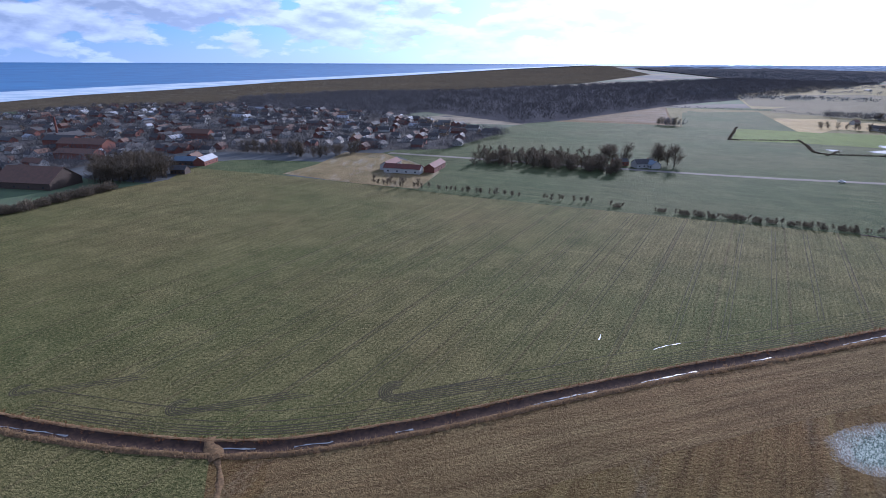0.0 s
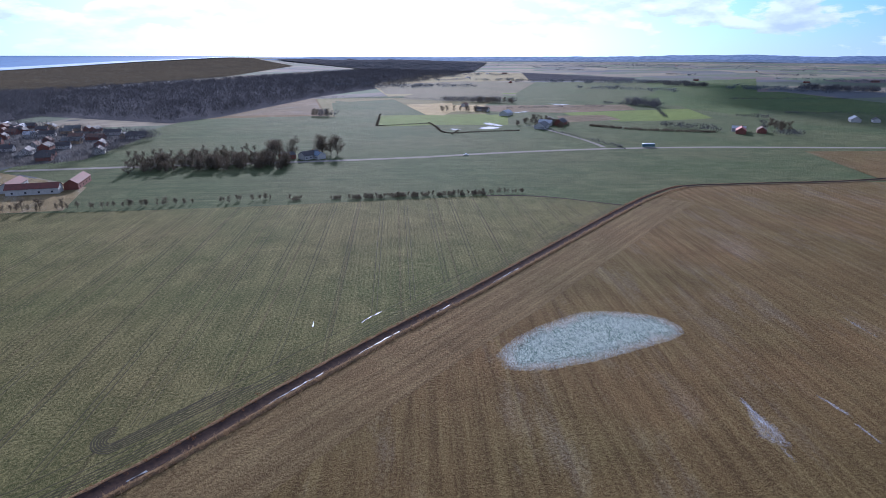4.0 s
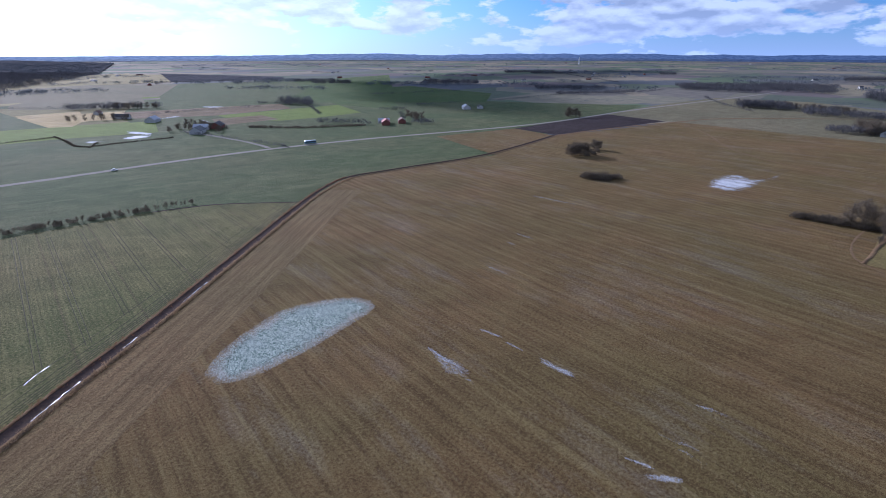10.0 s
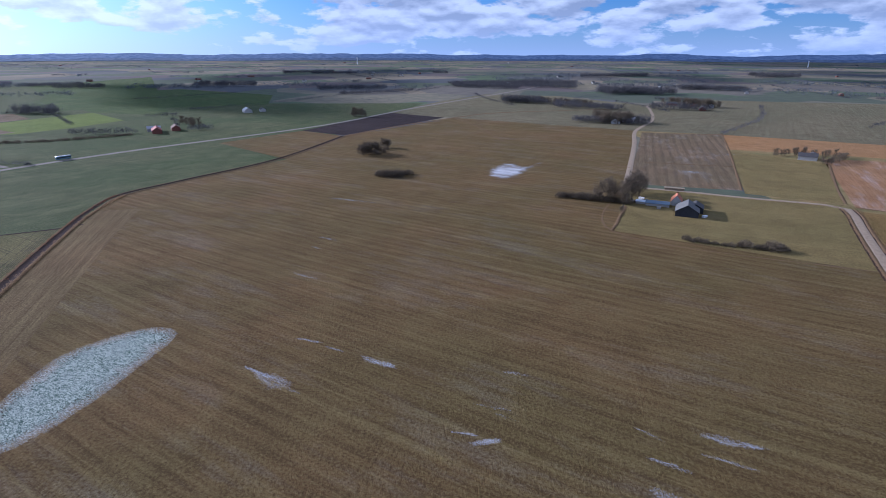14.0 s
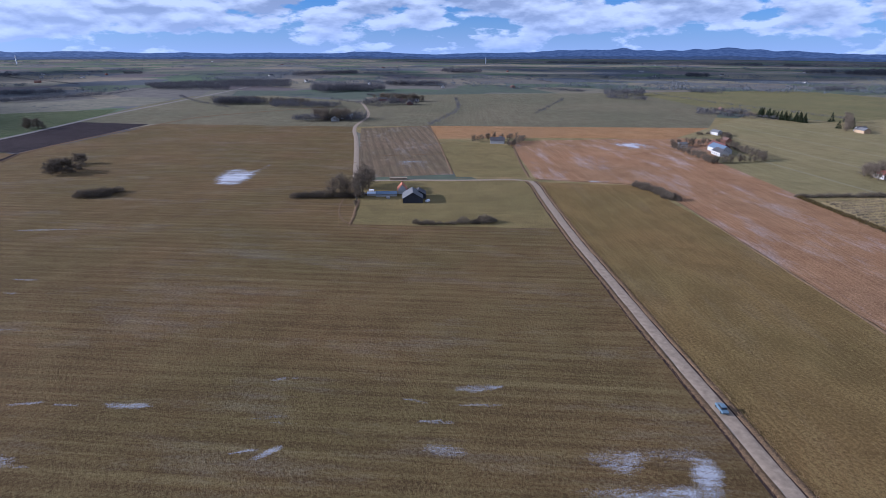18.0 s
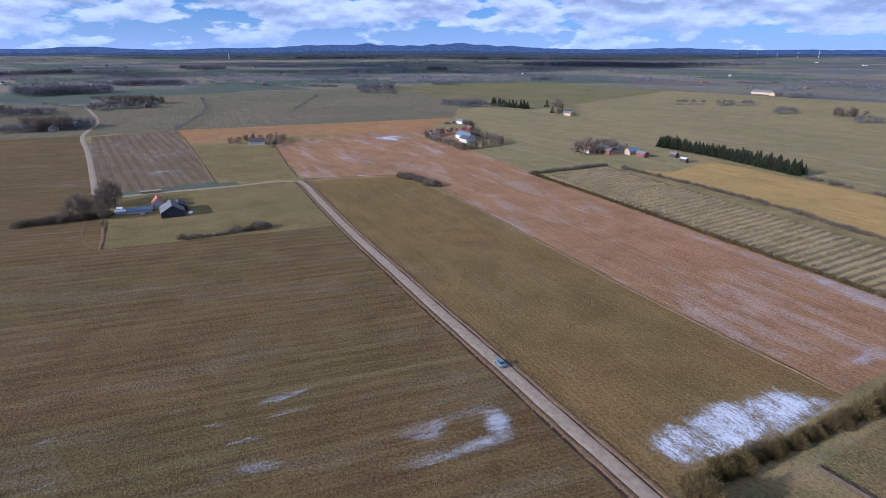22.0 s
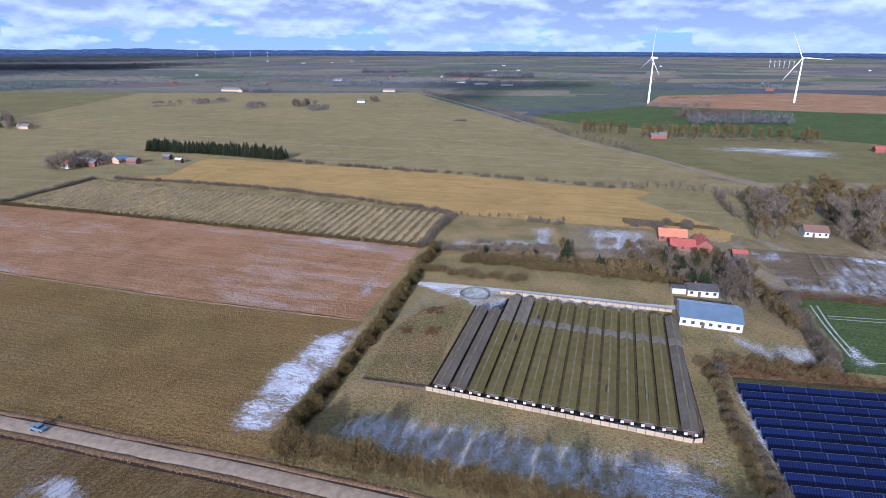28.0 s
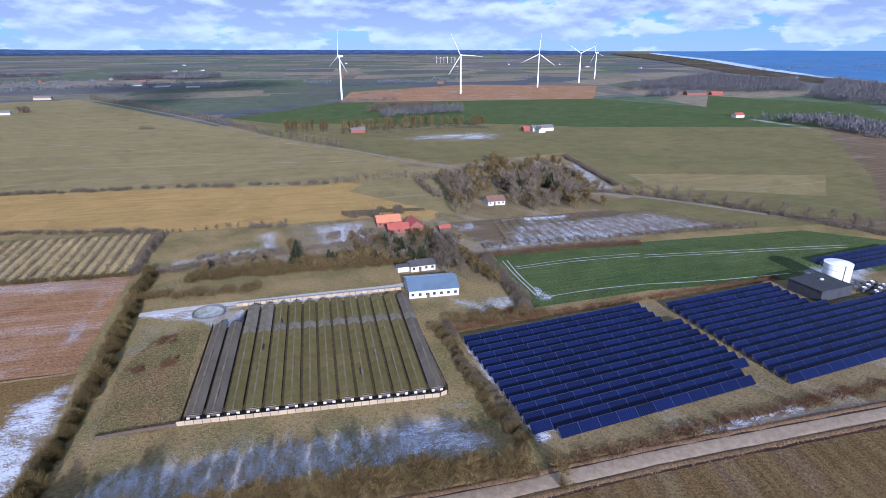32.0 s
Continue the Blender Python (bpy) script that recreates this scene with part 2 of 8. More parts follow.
def twig_mat(name, base, other, through_light=0.36):
    """Bark and twigs; every clump a little different."""
    m, n, l, bs = nodes_of(name)
    geo = n.new("ShaderNodeNewGeometry")
    oi = n.new("ShaderNodeObjectInfo")
    col = mix_of(n, l, geo.outputs["Random Per Island"], base, other)
    col = mix_of(n, l, ramp_of(n, l, oi.outputs["Random"], 0, 1, 0, 0.45), col, tuple(c * 0.5 for c in base))
    l.new(col, bs.inputs["Base Color"])
    bs.inputs["Roughness"].default_value, bs.inputs["Specular IOR Level"].default_value = 0.9, 0.1
    # a spray of fine twigs also scatters light onwards
    tl, mx = n.new("ShaderNodeBsdfTranslucent"), n.new("ShaderNodeMixShader")
    l.new(col, tl.inputs["Color"])
    mx.inputs[0].default_value = through_light
    l.new(bs.outputs[0], mx.inputs[1])
    l.new(tl.outputs[0], mx.inputs[2])
    l.new(mx.outputs[0], n["Material Output"].inputs[0])
    MATS[name] = m
    return m


def snow_mat(name, amount=1.0, az=0.0, scale=0.10, stretch=3.0, cover=0.5, ice=False):
    """Thin wind-blown snow or ice on a field: solid in the middle, torn and streaky towards the rim."""
    m, n, l, bs = nodes_of(name)
    tc = n.new("ShaderNodeTexCoord")
    at = n.new("ShaderNodeAttribute")
    at.attribute_name = "depth"
    mp = n.new("ShaderNodeMapping")
    mp.vector_type = "TEXTURE"
    mp.inputs["Rotation"].default_value = (0, 0, radians(-az))
    mp.inputs["Scale"].default_value = (1.0, stretch, 1.0)
    l.new(tc.outputs["Object"], mp.inputs["Vector"])
    a = noise_of(n, l, mp.outputs[0], scale, 9, 0.68)
    f = noise_of(n, l, mp.outputs[0], scale * 14, 6, 0.75)
    g = noise_of(n, l, tc.outputs["Object"], 2.6, 5, 0.75)
    s = math_of(n, l, "ADD", at.outputs["Fac"], ramp_of(n, l, a, 0.25, 0.75, -0.95, 0.95), False)
    s = math_of(n, l, "ADD", s, ramp_of(n, l, f, 0.25, 0.75, -0.7, 0.7), False)
    s = math_of(n, l, "ADD", s, ramp_of(n, l, g, 0.25, 0.75, -0.8, 0.8), False)
    if ice:
        s = math_of(n, l, "ADD", at.outputs["Fac"], ramp_of(n, l, f, 0.25, 0.75, -0.45, 0.45), False)
        s = math_of(n, l, "ADD", s, ramp_of(n, l, a, 0.25, 0.75, -0.30, 0.30), False)
    mask = ramp_of(n, l, s, cover - 0.32, cover + 0.62, 0, amount)
    white = mix_of(n, l, ramp_of(n, l, f, 0.4, 0.7), (0.70, 0.72, 0.76), (0.50, 0.53, 0.58))
    if ice:
        # crystals frozen in short ripples, greenish where the ice is clear
        cr = noise_of(n, l, mp.outputs[0], 2.6, 5, 0.75, 1.4)
        core = mix_of(n, l, ramp_of(n, l, cr, 0.46, 0.54), (0.050, 0.082, 0.066), (0.40, 0.44, 0.385))
        tone = noise_of(n, l, tc.outputs["Object"], 0.12, 4, 0.6)
        core = mix_of(n, l, ramp_of(n, l, tone, 0.46, 0.68, 0, 0.40), core, (0.27, 0.30, 0.28))
        rim = math_of(n, l, "ADD", at.outputs["Fac"], ramp_of(n, l, a, 0.3, 0.7, -0.5, 0.5), False)
        white = mix_of(n, l, ramp_of(n, l, rim, 0.15, 0.60), (0.50, 0.50, 0.45), core)
        bs.inputs["Specular IOR Level"].default_value = 0.0
    l.new(white, bs.inputs["Base Color"])
    bs.inputs["Roughness"].default_value = 0.5 if ice else 0.8
    tr, mx = n.new("ShaderNodeBsdfTransparent"), n.new("ShaderNodeMixShader")
    l.new(mask, mx.inputs[0])
    l.new(tr.outputs[0], mx.inputs[1])
    l.new(bs.outputs[0], mx.inputs[2])
    l.new(mx.outputs[0], n["Material Output"].inputs[0])
    MATS[name] = m
    return m


field_mat("crop_green", (0.092, 0.104, 0.035), (0.152, 0.127, 0.053), az=29, rows=1.6, row_amt=0.35, tram=22, patch=0.010, streak=0.3, tram_col=(0.07, 0.05, 0.03))
field_mat("crop_green_far", (0.064, 0.092, 0.036), (0.102, 0.108, 0.050), az=118, rows=2.6, row_amt=0.4, patch=0.010, streak=0.4)
field_mat("stubble_brown", (0.166, 0.102, 0.043), (0.120, 0.092, 0.034), az=31, rows=5.5, row_amt=0.55, row_col=(0.066, 0.040, 0.018), patch=0.012, streak=0.6, frost=0.10)
field_mat("stubble_headland", (0.184, 0.120, 0.056), (0.138, 0.105, 0.046), az=72, rows=4.5, row_amt=0.5, row_col=(0.070, 0.044, 0.020), patch=0.012, streak=0.55)
field_mat("olive_crop", (0.205, 0.128, 0.046), (0.160, 0.116, 0.040), az=115, rows=1.8, row_amt=0.3, patch=0.015, streak=0.3, frost=0.04)
field_mat("red_stubble", (0.320, 0.172, 0.082), (0.270, 0.160, 0.080), az=115, rows=2.4, row_amt=0.4, patch=0.012, streak=0.4, frost=0.40)
field_mat("orange_stubble", (0.330, 0.175, 0.066), (0.285, 0.168, 0.076), az=30, rows=2.0, row_amt=0.2, patch=0.01, streak=0.3)
field_mat("plough_dark", (0.030, 0.022, 0.022), (0.046, 0.034, 0.032), az=118, rows=3.0, row_amt=0.4)
field_mat("striped_field", (0.190, 0.132, 0.078), (0.140, 0.108, 0.060), az=107, rows=7.0, row_amt=0.55, row_col=(0.05, 0.042, 0.03), frost=0.2)
field_mat("pasture", (0.190, 0.158, 0.066), (0.142, 0.130, 0.054), az=107, rows=6.0, row_amt=0.12, patch=0.012, streak=0.3)
field_mat("tan_grass", (0.400, 0.258, 0.086), (0.320, 0.222, 0.076), az=115, rows=7.0, row_amt=0.15, patch=0.02, streak=0.35)
field_mat("meadow_grass", (0.264, 0.206, 0.094), (0.204, 0.174, 0.076), az=109, rows=14.0, row_amt=0.12, patch=0.006, streak=0.4, tram=60, tram_col=(0.30, 0.28, 0.20))
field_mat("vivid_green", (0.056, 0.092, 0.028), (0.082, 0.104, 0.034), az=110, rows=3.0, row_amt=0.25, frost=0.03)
field_mat("rough_grass", (0.290, 0.200, 0.092), (0.165, 0.148, 0.058), patch=0.06, streak=0.12, frost=0.0, fine=1.0)
field_mat("garden_ground", (0.245, 0.180, 0.092), (0.165, 0.136, 0.064), patch=0.06, streak=0.3, frost=0.35)
field_mat("orchard_ground", (0.170, 0.125, 0.080), (0.130, 0.105, 0.060), az=107, rows=5.2, row_amt=0.4, frost=0.5)
field_mat("lime_green", (0.150, 0.185, 0.040), (0.120, 0.155, 0.036), patch=0.01, streak=0.2)
field_mat("grey_grass", (0.176, 0.146, 0.086), (0.132, 0.122, 0.070), az=118, rows=6.0, row_amt=0.2, patch=0.006, streak=0.4)
field_mat("forest_floor", (0.072, 0.072, 0.078), (0.100, 0.096, 0.098), patch=0.01, streak=0.1)
field_mat("town_ground", (0.056, 0.056, 0.052), (0.090, 0.080, 0.072), patch=0.03, streak=0.1, frost=0.25)
field_mat("paddock", (0.208, 0.156, 0.062), (0.162, 0.130, 0.050), az=22, rows=3.0, row_amt=0.15, patch=0.02, streak=0.25)
field_mat("yard_green", (0.120, 0.124, 0.044), (0.215, 0.140, 0.066), patch=0.07, streak=0.1, frost=0.12)
field_mat("marsh", (0.092, 0.074, 0.048), (0.070, 0.060, 0.042), patch=0.004, streak=0.4, frost=0.1)
field_mat("plantation_ground", (0.400, 0.300, 0.135), (0.320, 0.245, 0.110), patch=0.03, streak=0.3, frost=0.12)
for dull in ("forest_floor", "marsh"):
    MATS[dull].node_tree.nodes["Principled BSDF"].inputs["Specular IOR Level"].default_value = 0.0
plain_mat("gravel", (0.305, 0.240, 0.165), (0.200, 0.155, 0.108), scale=0.5, rough=0.95, spec=0.1)
plain_mat("asphalt_pale", (0.235, 0.215, 0.185), (0.17, 0.155, 0.135), scale=0.2, rough=1.0, spec=0.03)
plain_mat("bank_dark", (0.026, 0.019, 0.018), (0.052, 0.034, 0.025), scale=0.9, rough=1, spec=0.05)
plain_mat("bank_grass", (0.205, 0.135, 0.070), (0.080, 0.054, 0.032), scale=2.0, rough=1, spec=0.05, bump=0.8)
plain_mat("track_soil", (0.036, 0.034, 0.020), (0.058, 0.048, 0.028), scale=0.4, rough=1, spec=0.1)
plain_mat("ditch_ice", (0.19, 0.205, 0.23), (0.05, 0.055, 0.062), scale=0.9, rough=0.5)
plain_mat("pale_ice", (0.50, 0.53, 0.56), (0.34, 0.37, 0.40), scale=0.5, rough=0.5)
snow_mat("snow", scale=0.07, stretch=2.5, az=115, cover=0.76, amount=0.80)
snow_mat("snow_far", scale=0.05, stretch=5.0, az=27, cover=0.55, amount=0.62)
snow_mat("snow_torn", scale=0.09, stretch=5.0, az=27, cover=0.86, amount=0.44)
snow_mat("snow_shade", scale=0.16, stretch=2.5, az=26, cover=0.78, amount=0.46)
snow_mat("shade_frost", scale=0.40, stretch=3.0, az=26, cover=0.86, amount=0.42)
snow_mat("meadow_frost", scale=0.16, stretch=1.4, az=26, cover=1.10, amount=0.12)
snow_mat("snow_rows", scale=0.12, stretch=8.0, az=27, cover=0.92, amount=0.36)
snow_mat("ice_sheet", scale=0.20, stretch=2.6, az=31, cover=0.22, amount=0.95, ice=True)
twig_mat("twigs_brown", (0.068, 0.056, 0.042), (0.255, 0.208, 0.145), 0.16)
twig_mat("twigs_yellow", (0.070, 0.052, 0.022), (0.280, 0.205, 0.084))
twig_mat("twigs_dark", (0.078, 0.064, 0.046), (0.230, 0.188, 0.132), 0.14)
twig_mat("twigs_forest", (0.060, 0.060, 0.066), (0.155, 0.150, 0.152), 0.12)
twig_mat("twigs_red", (0.150, 0.070, 0.035), (0.220, 0.110, 0.050))
twig_mat("bark", (0.090, 0.072, 0.052), (0.140, 0.115, 0.080))
twig_mat("needles", (0.026, 0.038, 0.018), (0.056, 0.070, 0.034))
twig_mat("twigs_straw", (0.260, 0.170, 0.090), (0.360, 0.250, 0.140))
twig_mat("twigs_olive", (0.052, 0.040, 0.016), (0.240, 0.180, 0.066))
plain_mat("track_frost", (0.36, 0.37, 0.36), (0.16, 0.18, 0.13), scale=0.35, rough=0.9)
# twigs of the distant woods, with blue distance haze put into the colour
twig_mat("twigs_hazy", (0.080, 0.092, 0.104), (0.140, 0.152, 0.165), 0.12)
plain_mat("track_pale", (0.34, 0.30, 0.22), (0.24, 0.21, 0.15), scale=0.2, rough=0.95)

# ---- ground ----
EYE_H, NEAR, SPAN = 85.0, 1500.0, 3200.0


def lie(x, y, lift=0.0):
    """A place of the flat plan on the land, which is flat out to NEAR and then rises very slowly to the rim."""
    d = math.hypot(x, y)
    if d <= NEAR:
        return Vector((x, y, lift))
    r = NEAR + SPAN * (1 - math.exp(-(d - NEAR) / SPAN))
    z = EYE_H * (1 - r / d)
    az = math.degrees(math.atan2(x, y)) % 360
    far = min(1.0, max(0.0, (d - 5000) / 6000))
    hill = 62 * math.exp(-((az - 139) / 13) ** 2) + 26 * math.exp(-((az - 165) / 22) ** 2) + 22 * math.exp(-((az - 112) / 18) ** 2) + 40 * math.exp(-((az - 76) / 32) ** 2) + 4 * math.exp(-((az - 195) / 30) ** 2)
    bump = 0.6 + 0.8 * noise.noise((az * 0.16, 2.0, d * 0.0002))
    return Vector((x * r / d, y * r / d, z + 0.3 * hill * max(0.1, bump) * far * far * (3 - 2 * far) + lift * (1 + (d - NEAR) / 900)))


def far_scale(x, y):
    d = math.hypot(x, y)
    return 1.0 if d <= NEAR else (NEAR + SPAN * (1 - math.exp(-(d - NEAR) / SPAN))) / d


def mesh_of(name, verts, faces, mat, smooth=False):
    me = bpy.data.meshes.new(name)
    me.from_pydata([tuple(v) for v in verts], [], faces)
    me.materials.append(MATS[mat] if isinstance(mat, str) else mat)
    if smooth:
        me.polygons.foreach_set("use_smooth", [True] * len(me.polygons))
    me.update()
    return me


def ground_material():
    """Open country: a patchwork of fields and woods of about 300 m, laid out on the flat plan."""
    m, n, l, bs = nodes_of("country")
    uv = n.new("ShaderNodeUVMap").outputs[0]
    mp = n.new("ShaderNodeMapping")
    mp.inputs["Rotation"].default_value = (0, 0, radians(20))
    mp.inputs["Scale"].default_value = (1.0, 1.5, 1)
    l.new(uv, mp.inputs["Vector"])
    dis = n.new("ShaderNodeTexNoise")
    dis.inputs["Scale"].default_value = 1.2
    l.new(mp.outputs[0], dis.inputs["Vector"])
    wob = n.new("ShaderNodeVectorMath")
    wob.operation = "MULTIPLY_ADD"
    wob.inputs[1].default_value = (0.12, 0.12, 0)
    l.new(dis.outputs["Color"], wob.inputs[0])
    l.new(mp.outputs[0], wob.inputs[2])
    vo = n.new("ShaderNodeTexVoronoi")
    vo.distance, vo.inputs["Scale"].default_value = "CHEBYCHEV", 3.2
    l.new(wob.outputs[0], vo.inputs["Vector"])
    sep = n.new("ShaderNodeSeparateColor")
    l.new(vo.outputs["Color"], sep.inputs[0])
    cr = n.new("ShaderNodeValToRGB")
    cr.color_ramp.interpolation = "CONSTANT"
    e = cr.color_ramp.elements
    # field and wood tones are shifted to blue to paint in some distance haze
    e[0].position, e[0].color = 0.0, (0.097, 0.115, 0.071, 1)
    e[1].position, e[1].color = 0.20, (0.172, 0.157, 0.108, 1)
    for p, c in ((0.34, (0.120, 0.119, 0.111, 1)), (0.44, (0.218, 0.183, 0.125, 1)), (0.54, (0.092, 0.124, 0.066, 1)), (0.64, (0.147, 0.131, 0.106, 1)), (0.74, (0.138, 0.110, 0.100, 1)), (0.82, (0.201, 0.175, 0.113, 1)), (0.90, (0.087, 0.094, 0.100, 1))):
        q = e.new(p)
        q.color = c
    l.new(sep.outputs[0], cr.inputs[0])
    big = noise_of(n, l, uv, 0.55, 4, 0.6)
    col = mix_of(n, l, ramp_of(n, l, big, 0.50, 0.62, 0, 0.35), cr.outputs[0], (0.050, 0.056, 0.062))
    fine = noise_of(n, l, uv, 40, 6, 0.7)
    col = mix_of(n, l, ramp_of(n, l, fine, 0.35, 0.6, 0.45, 0), col, (0.050, 0.050, 0.046))
    spk = noise_of(n, l, uv, 9, 6, 0.75)
    col = mix_of(n, l, ramp_of(n, l, spk, 0.60, 0.64, 0, 0.8), col, (0.044, 0.048, 0.054))
    l.new(col, bs.inputs["Base Color"])
    bs.inputs["Roughness"].default_value, bs.inputs["Specular IOR Level"].default_value = 1.0, 0.05
    MATS["country"] = m


ground_material()


def build_ground():
    ds = [0.0, 40.0] + [100.0 * i for i in range(1, 16)] + [1500 + 60 * i + 4.2 * i * i for i in range(1, 53)]
    seg = 360
    vs, uv = [Vector((0, 0, 0))], [(0.0, 0.0)]
    for d in ds[1:]:
        for k in range(seg):
            a = 2 * math.pi * k / seg
            x, y = d * math.sin(a), d * math.cos(a)
            vs.append(lie(x, y))
            uv.append((x / 1000, y / 1000))
    fs = [(0, 1 + (k + 1) % seg, 1 + k) for k in range(seg)]
    for i in range(len(ds) - 2):
        a, b = 1 + i * seg, 1 + (i + 1) * seg
        fs += [(a + k, a + (k + 1) % seg, b + (k + 1) % seg, b + k) for k in range(seg)]
    me = mesh_of("ground", vs, fs, "country", True)
    lay = me.uv_layers.new(name="plan")
    lay.data.foreach_set("uv", [c for lp in me.loops for c in uv[lp.vertex_index]])
    tagged(new("ground", me), "wide flat winter farmland with faint field patchwork", "ground", kind="structure")


build_ground()


def inside(p, poly):
    r = False
    for (x1, y1), (x2, y2) in zip(poly, poly[1:] + poly[:1]):
        if (y1 > p[1]) != (y2 > p[1]) and p[0] < (x2 - x1) * (p[1] - y1) / (y2 - y1) + x1:
            r = not r
    return r


def rim_distance(p, poly):
    best = 1e9
    for (x1, y1), (x2, y2) in zip(poly, poly[1:] + poly[:1]):
        dx, dy = x2 - x1, y2 - y1
        u = max(0, min(1, ((p[0] - x1) * dx + (p[1] - y1) * dy) / (dx * dx + dy * dy + 1e-9)))
        best = min(best, math.hypot(p[0] - x1 - u * dx, p[1] - y1 - u * dy))
    return best


def sheet(name, poly, mat, lift, label, category="field", kind="structure", step=None, depth=0.0):
    """A flat piece of land with the outline poly (plan metres). step: longest edge, where it leaves the flat part. depth: metres over which the rim thins out."""
    bm = bmesh.new()
    bm.faces.new([bm.verts.new((x, y, 0)) for x, y in poly])
    bmesh.ops.triangulate(bm, faces=bm.faces[:])
    if step:
        for _ in range(9):
            es = [e for e in bm.edges if e.calc_length() > step * (1 + max(0.0, math.hypot(*((e.verts[0].co + e.verts[1].co) / 2).xy) - NEAR) / 2500)]
            if not es:
                break
            bmesh.ops.subdivide_edges(bm, edges=es, cuts=1, use_grid_fill=False)
            bmesh.ops.triangulate(bm, faces=[f for f in bm.faces if len(f.verts) > 3])
    if depth:
        lay = bm.verts.layers.float.new("depth")
        for v in bm.verts:
            v[lay] = min(1.0, rim_distance(v.co.xy, poly) / depth)
    for v in bm.verts:
        v.co = lie(v.co.x, v.co.y, lift)
    bmesh.ops.recalc_face_normals(bm, faces=bm.faces[:])
    bm.normal_update()
    bmesh.ops.reverse_faces(bm, faces=[f for f in bm.faces if f.normal.z < 0])
    me = bpy.data.meshes.new(name)
    bm.to_mesh(me)
    bm.free()
    me.materials.append(MATS[mat])
    return tagged(new(name, me), label, category, kind=kind)


def offset_line(pts, off):
    """The line pts moved sideways by off metres (to its right)."""
    out = []
    for i, p in enumerate(pts):
        a, b = Vector(pts[max(0, i - 1)]), Vector(pts[min(len(pts) - 1, i + 1)])
        t = (b - a).normalized()
        out.append((p[0] + t.y * off, p[1] - t.x * off))
    return out


def smooth_line(pts, step):
    """Points each step metres along a rounded line through pts."""
    out = []
    for i in range(len(pts) - 1):
        p0, p1, p2, p3 = (Vector(pts[max(0, min(len(pts) - 1, j))]) for j in (i - 1, i, i + 1, i + 2))
        k = max(1, int((p2 - p1).length / step))
        for q in range(k):
            t = q / k
            out.append(tuple(0.5 * (2 * p1 + (p2 - p0) * t + (2 * p0 - 5 * p1 + 4 * p2 - p3) * t * t + (3 * p1 - p0 - 3 * p2 + p3) * t ** 3)))
    out.append(tuple(pts[-1]))
    return out


def ribbon(name, pts, profile, mat, label="", category="road", kind="structure", step=12.0, wobble=0.0, parent=None):
    """A long body along pts. profile: (sideways metres, height) from left to right."""
    line = smooth_line(pts, step)
    rng = random.Random(len(line))
    vs, fs, k = [], [], len(profile)
    for i in range(len(line)):
        for off, h in profile:
            w = wobble * rng.uniform(-1, 1)
            (x, y), = offset_line(line[max(0, i - 1):i + 2], off + w)[min(i, 1):min(i, 1) + 1]
            vs.append(lie(x, y, h * (1 + (0.7 * wobble * rng.uniform(-1, 1) if wobble > 0.14 else 0))))
    for i in range(len(line) - 1):
        fs += [(i * k + j, i * k + j + 1, (i + 1) * k + j + 1, (i + 1) * k + j) for j in range(k - 1)]
    me = mesh_of(name, vs, fs, mat, True)
    ob = new(name, me)
    if parent:
        ob.parent = parent
        return ob
    return tagged(ob, label, category, kind=kind)

# ---- fields, roads, ditch ----
DITCH = [(-150, 135), (-110, 118), (-80, 108), (-45, 101), (-18, 100), (8, 106), (27, 112.3), (48, 120), (89, 133.6), (122, 143.5), (180, 163), (258, 189), (300, 201), (338, 206), (382, 187), (472, 146), (614, 119)]
DITCH_FAR = [(614, 119), (713, 64), (803, 2), (880, -70), (952, -271)]
ROW = [(-156, 426), (-97, 400), (-36, 370), (24, 339), (87, 310), (160, 280), (216, 257), (243, 237), (268, 195)]
MAIN_ROAD = [(-30, 505), (60, 470), (131, 440), (192, 415), (262, 391), (321, 376), (418, 341), (500, 299), (545, 270), (648, 200), (735, 152), (860, 105), (982, 58), (1459, -156), (1900, -330)]
GRAVEL = [(-300, 45), (-172, -12), (-114, -38), (-66, -58), (-3, -87), (22, -98.5), (42, -107), (72, -120), (104, -133.5), (150, -153.5), (206, -178), (278, -212), (305, -225.5), (320, -231), (330, -224), (346, -185), (361, -155), (374, -125), (384, -122), (400, -127), (443, -141), (562, -179), (673, -213), (786, -268), (932, -312), (1022, -333)]

sheet("grassland", [(-420, -20), (-60, -40), (330, -200), (700, -200), (660, -620), (450, -800), (-230, -700), (-420, -330)], "rough_grass", 0.007, "rough grass of verges and field edges", "grassland")
sheet("grassland", [(-40, 500), (150, 800), (430, 1060), (700, 1050), (1000, 760), (1050, 60), (620, 130), (540, 150), (340, 210)], "crop_green_far", 0.007, "green verges and field edges along the main road", "grassland")
sheet("field", [*DITCH, (455, 130), (557, 234), (446, 335), (320, 372), (250, 391), *reversed(ROW[:-1]), (-166, 460), (-175, 421), (-170, 382), (-191, 351), (-214, 286), (-260, 200)], "crop_green", 0.02, "green winter crop field with tramlines")
sheet("field", [*ROW, (340, 207), (382, 187), (470, 140), (557, 234), (446, 335), (320, 372), (250, 391), (185, 417), (131, 438), (16, 414), (2, 355), (-36, 370)], "crop_green_far", 0.06, "dark green winter crop beside the main road")
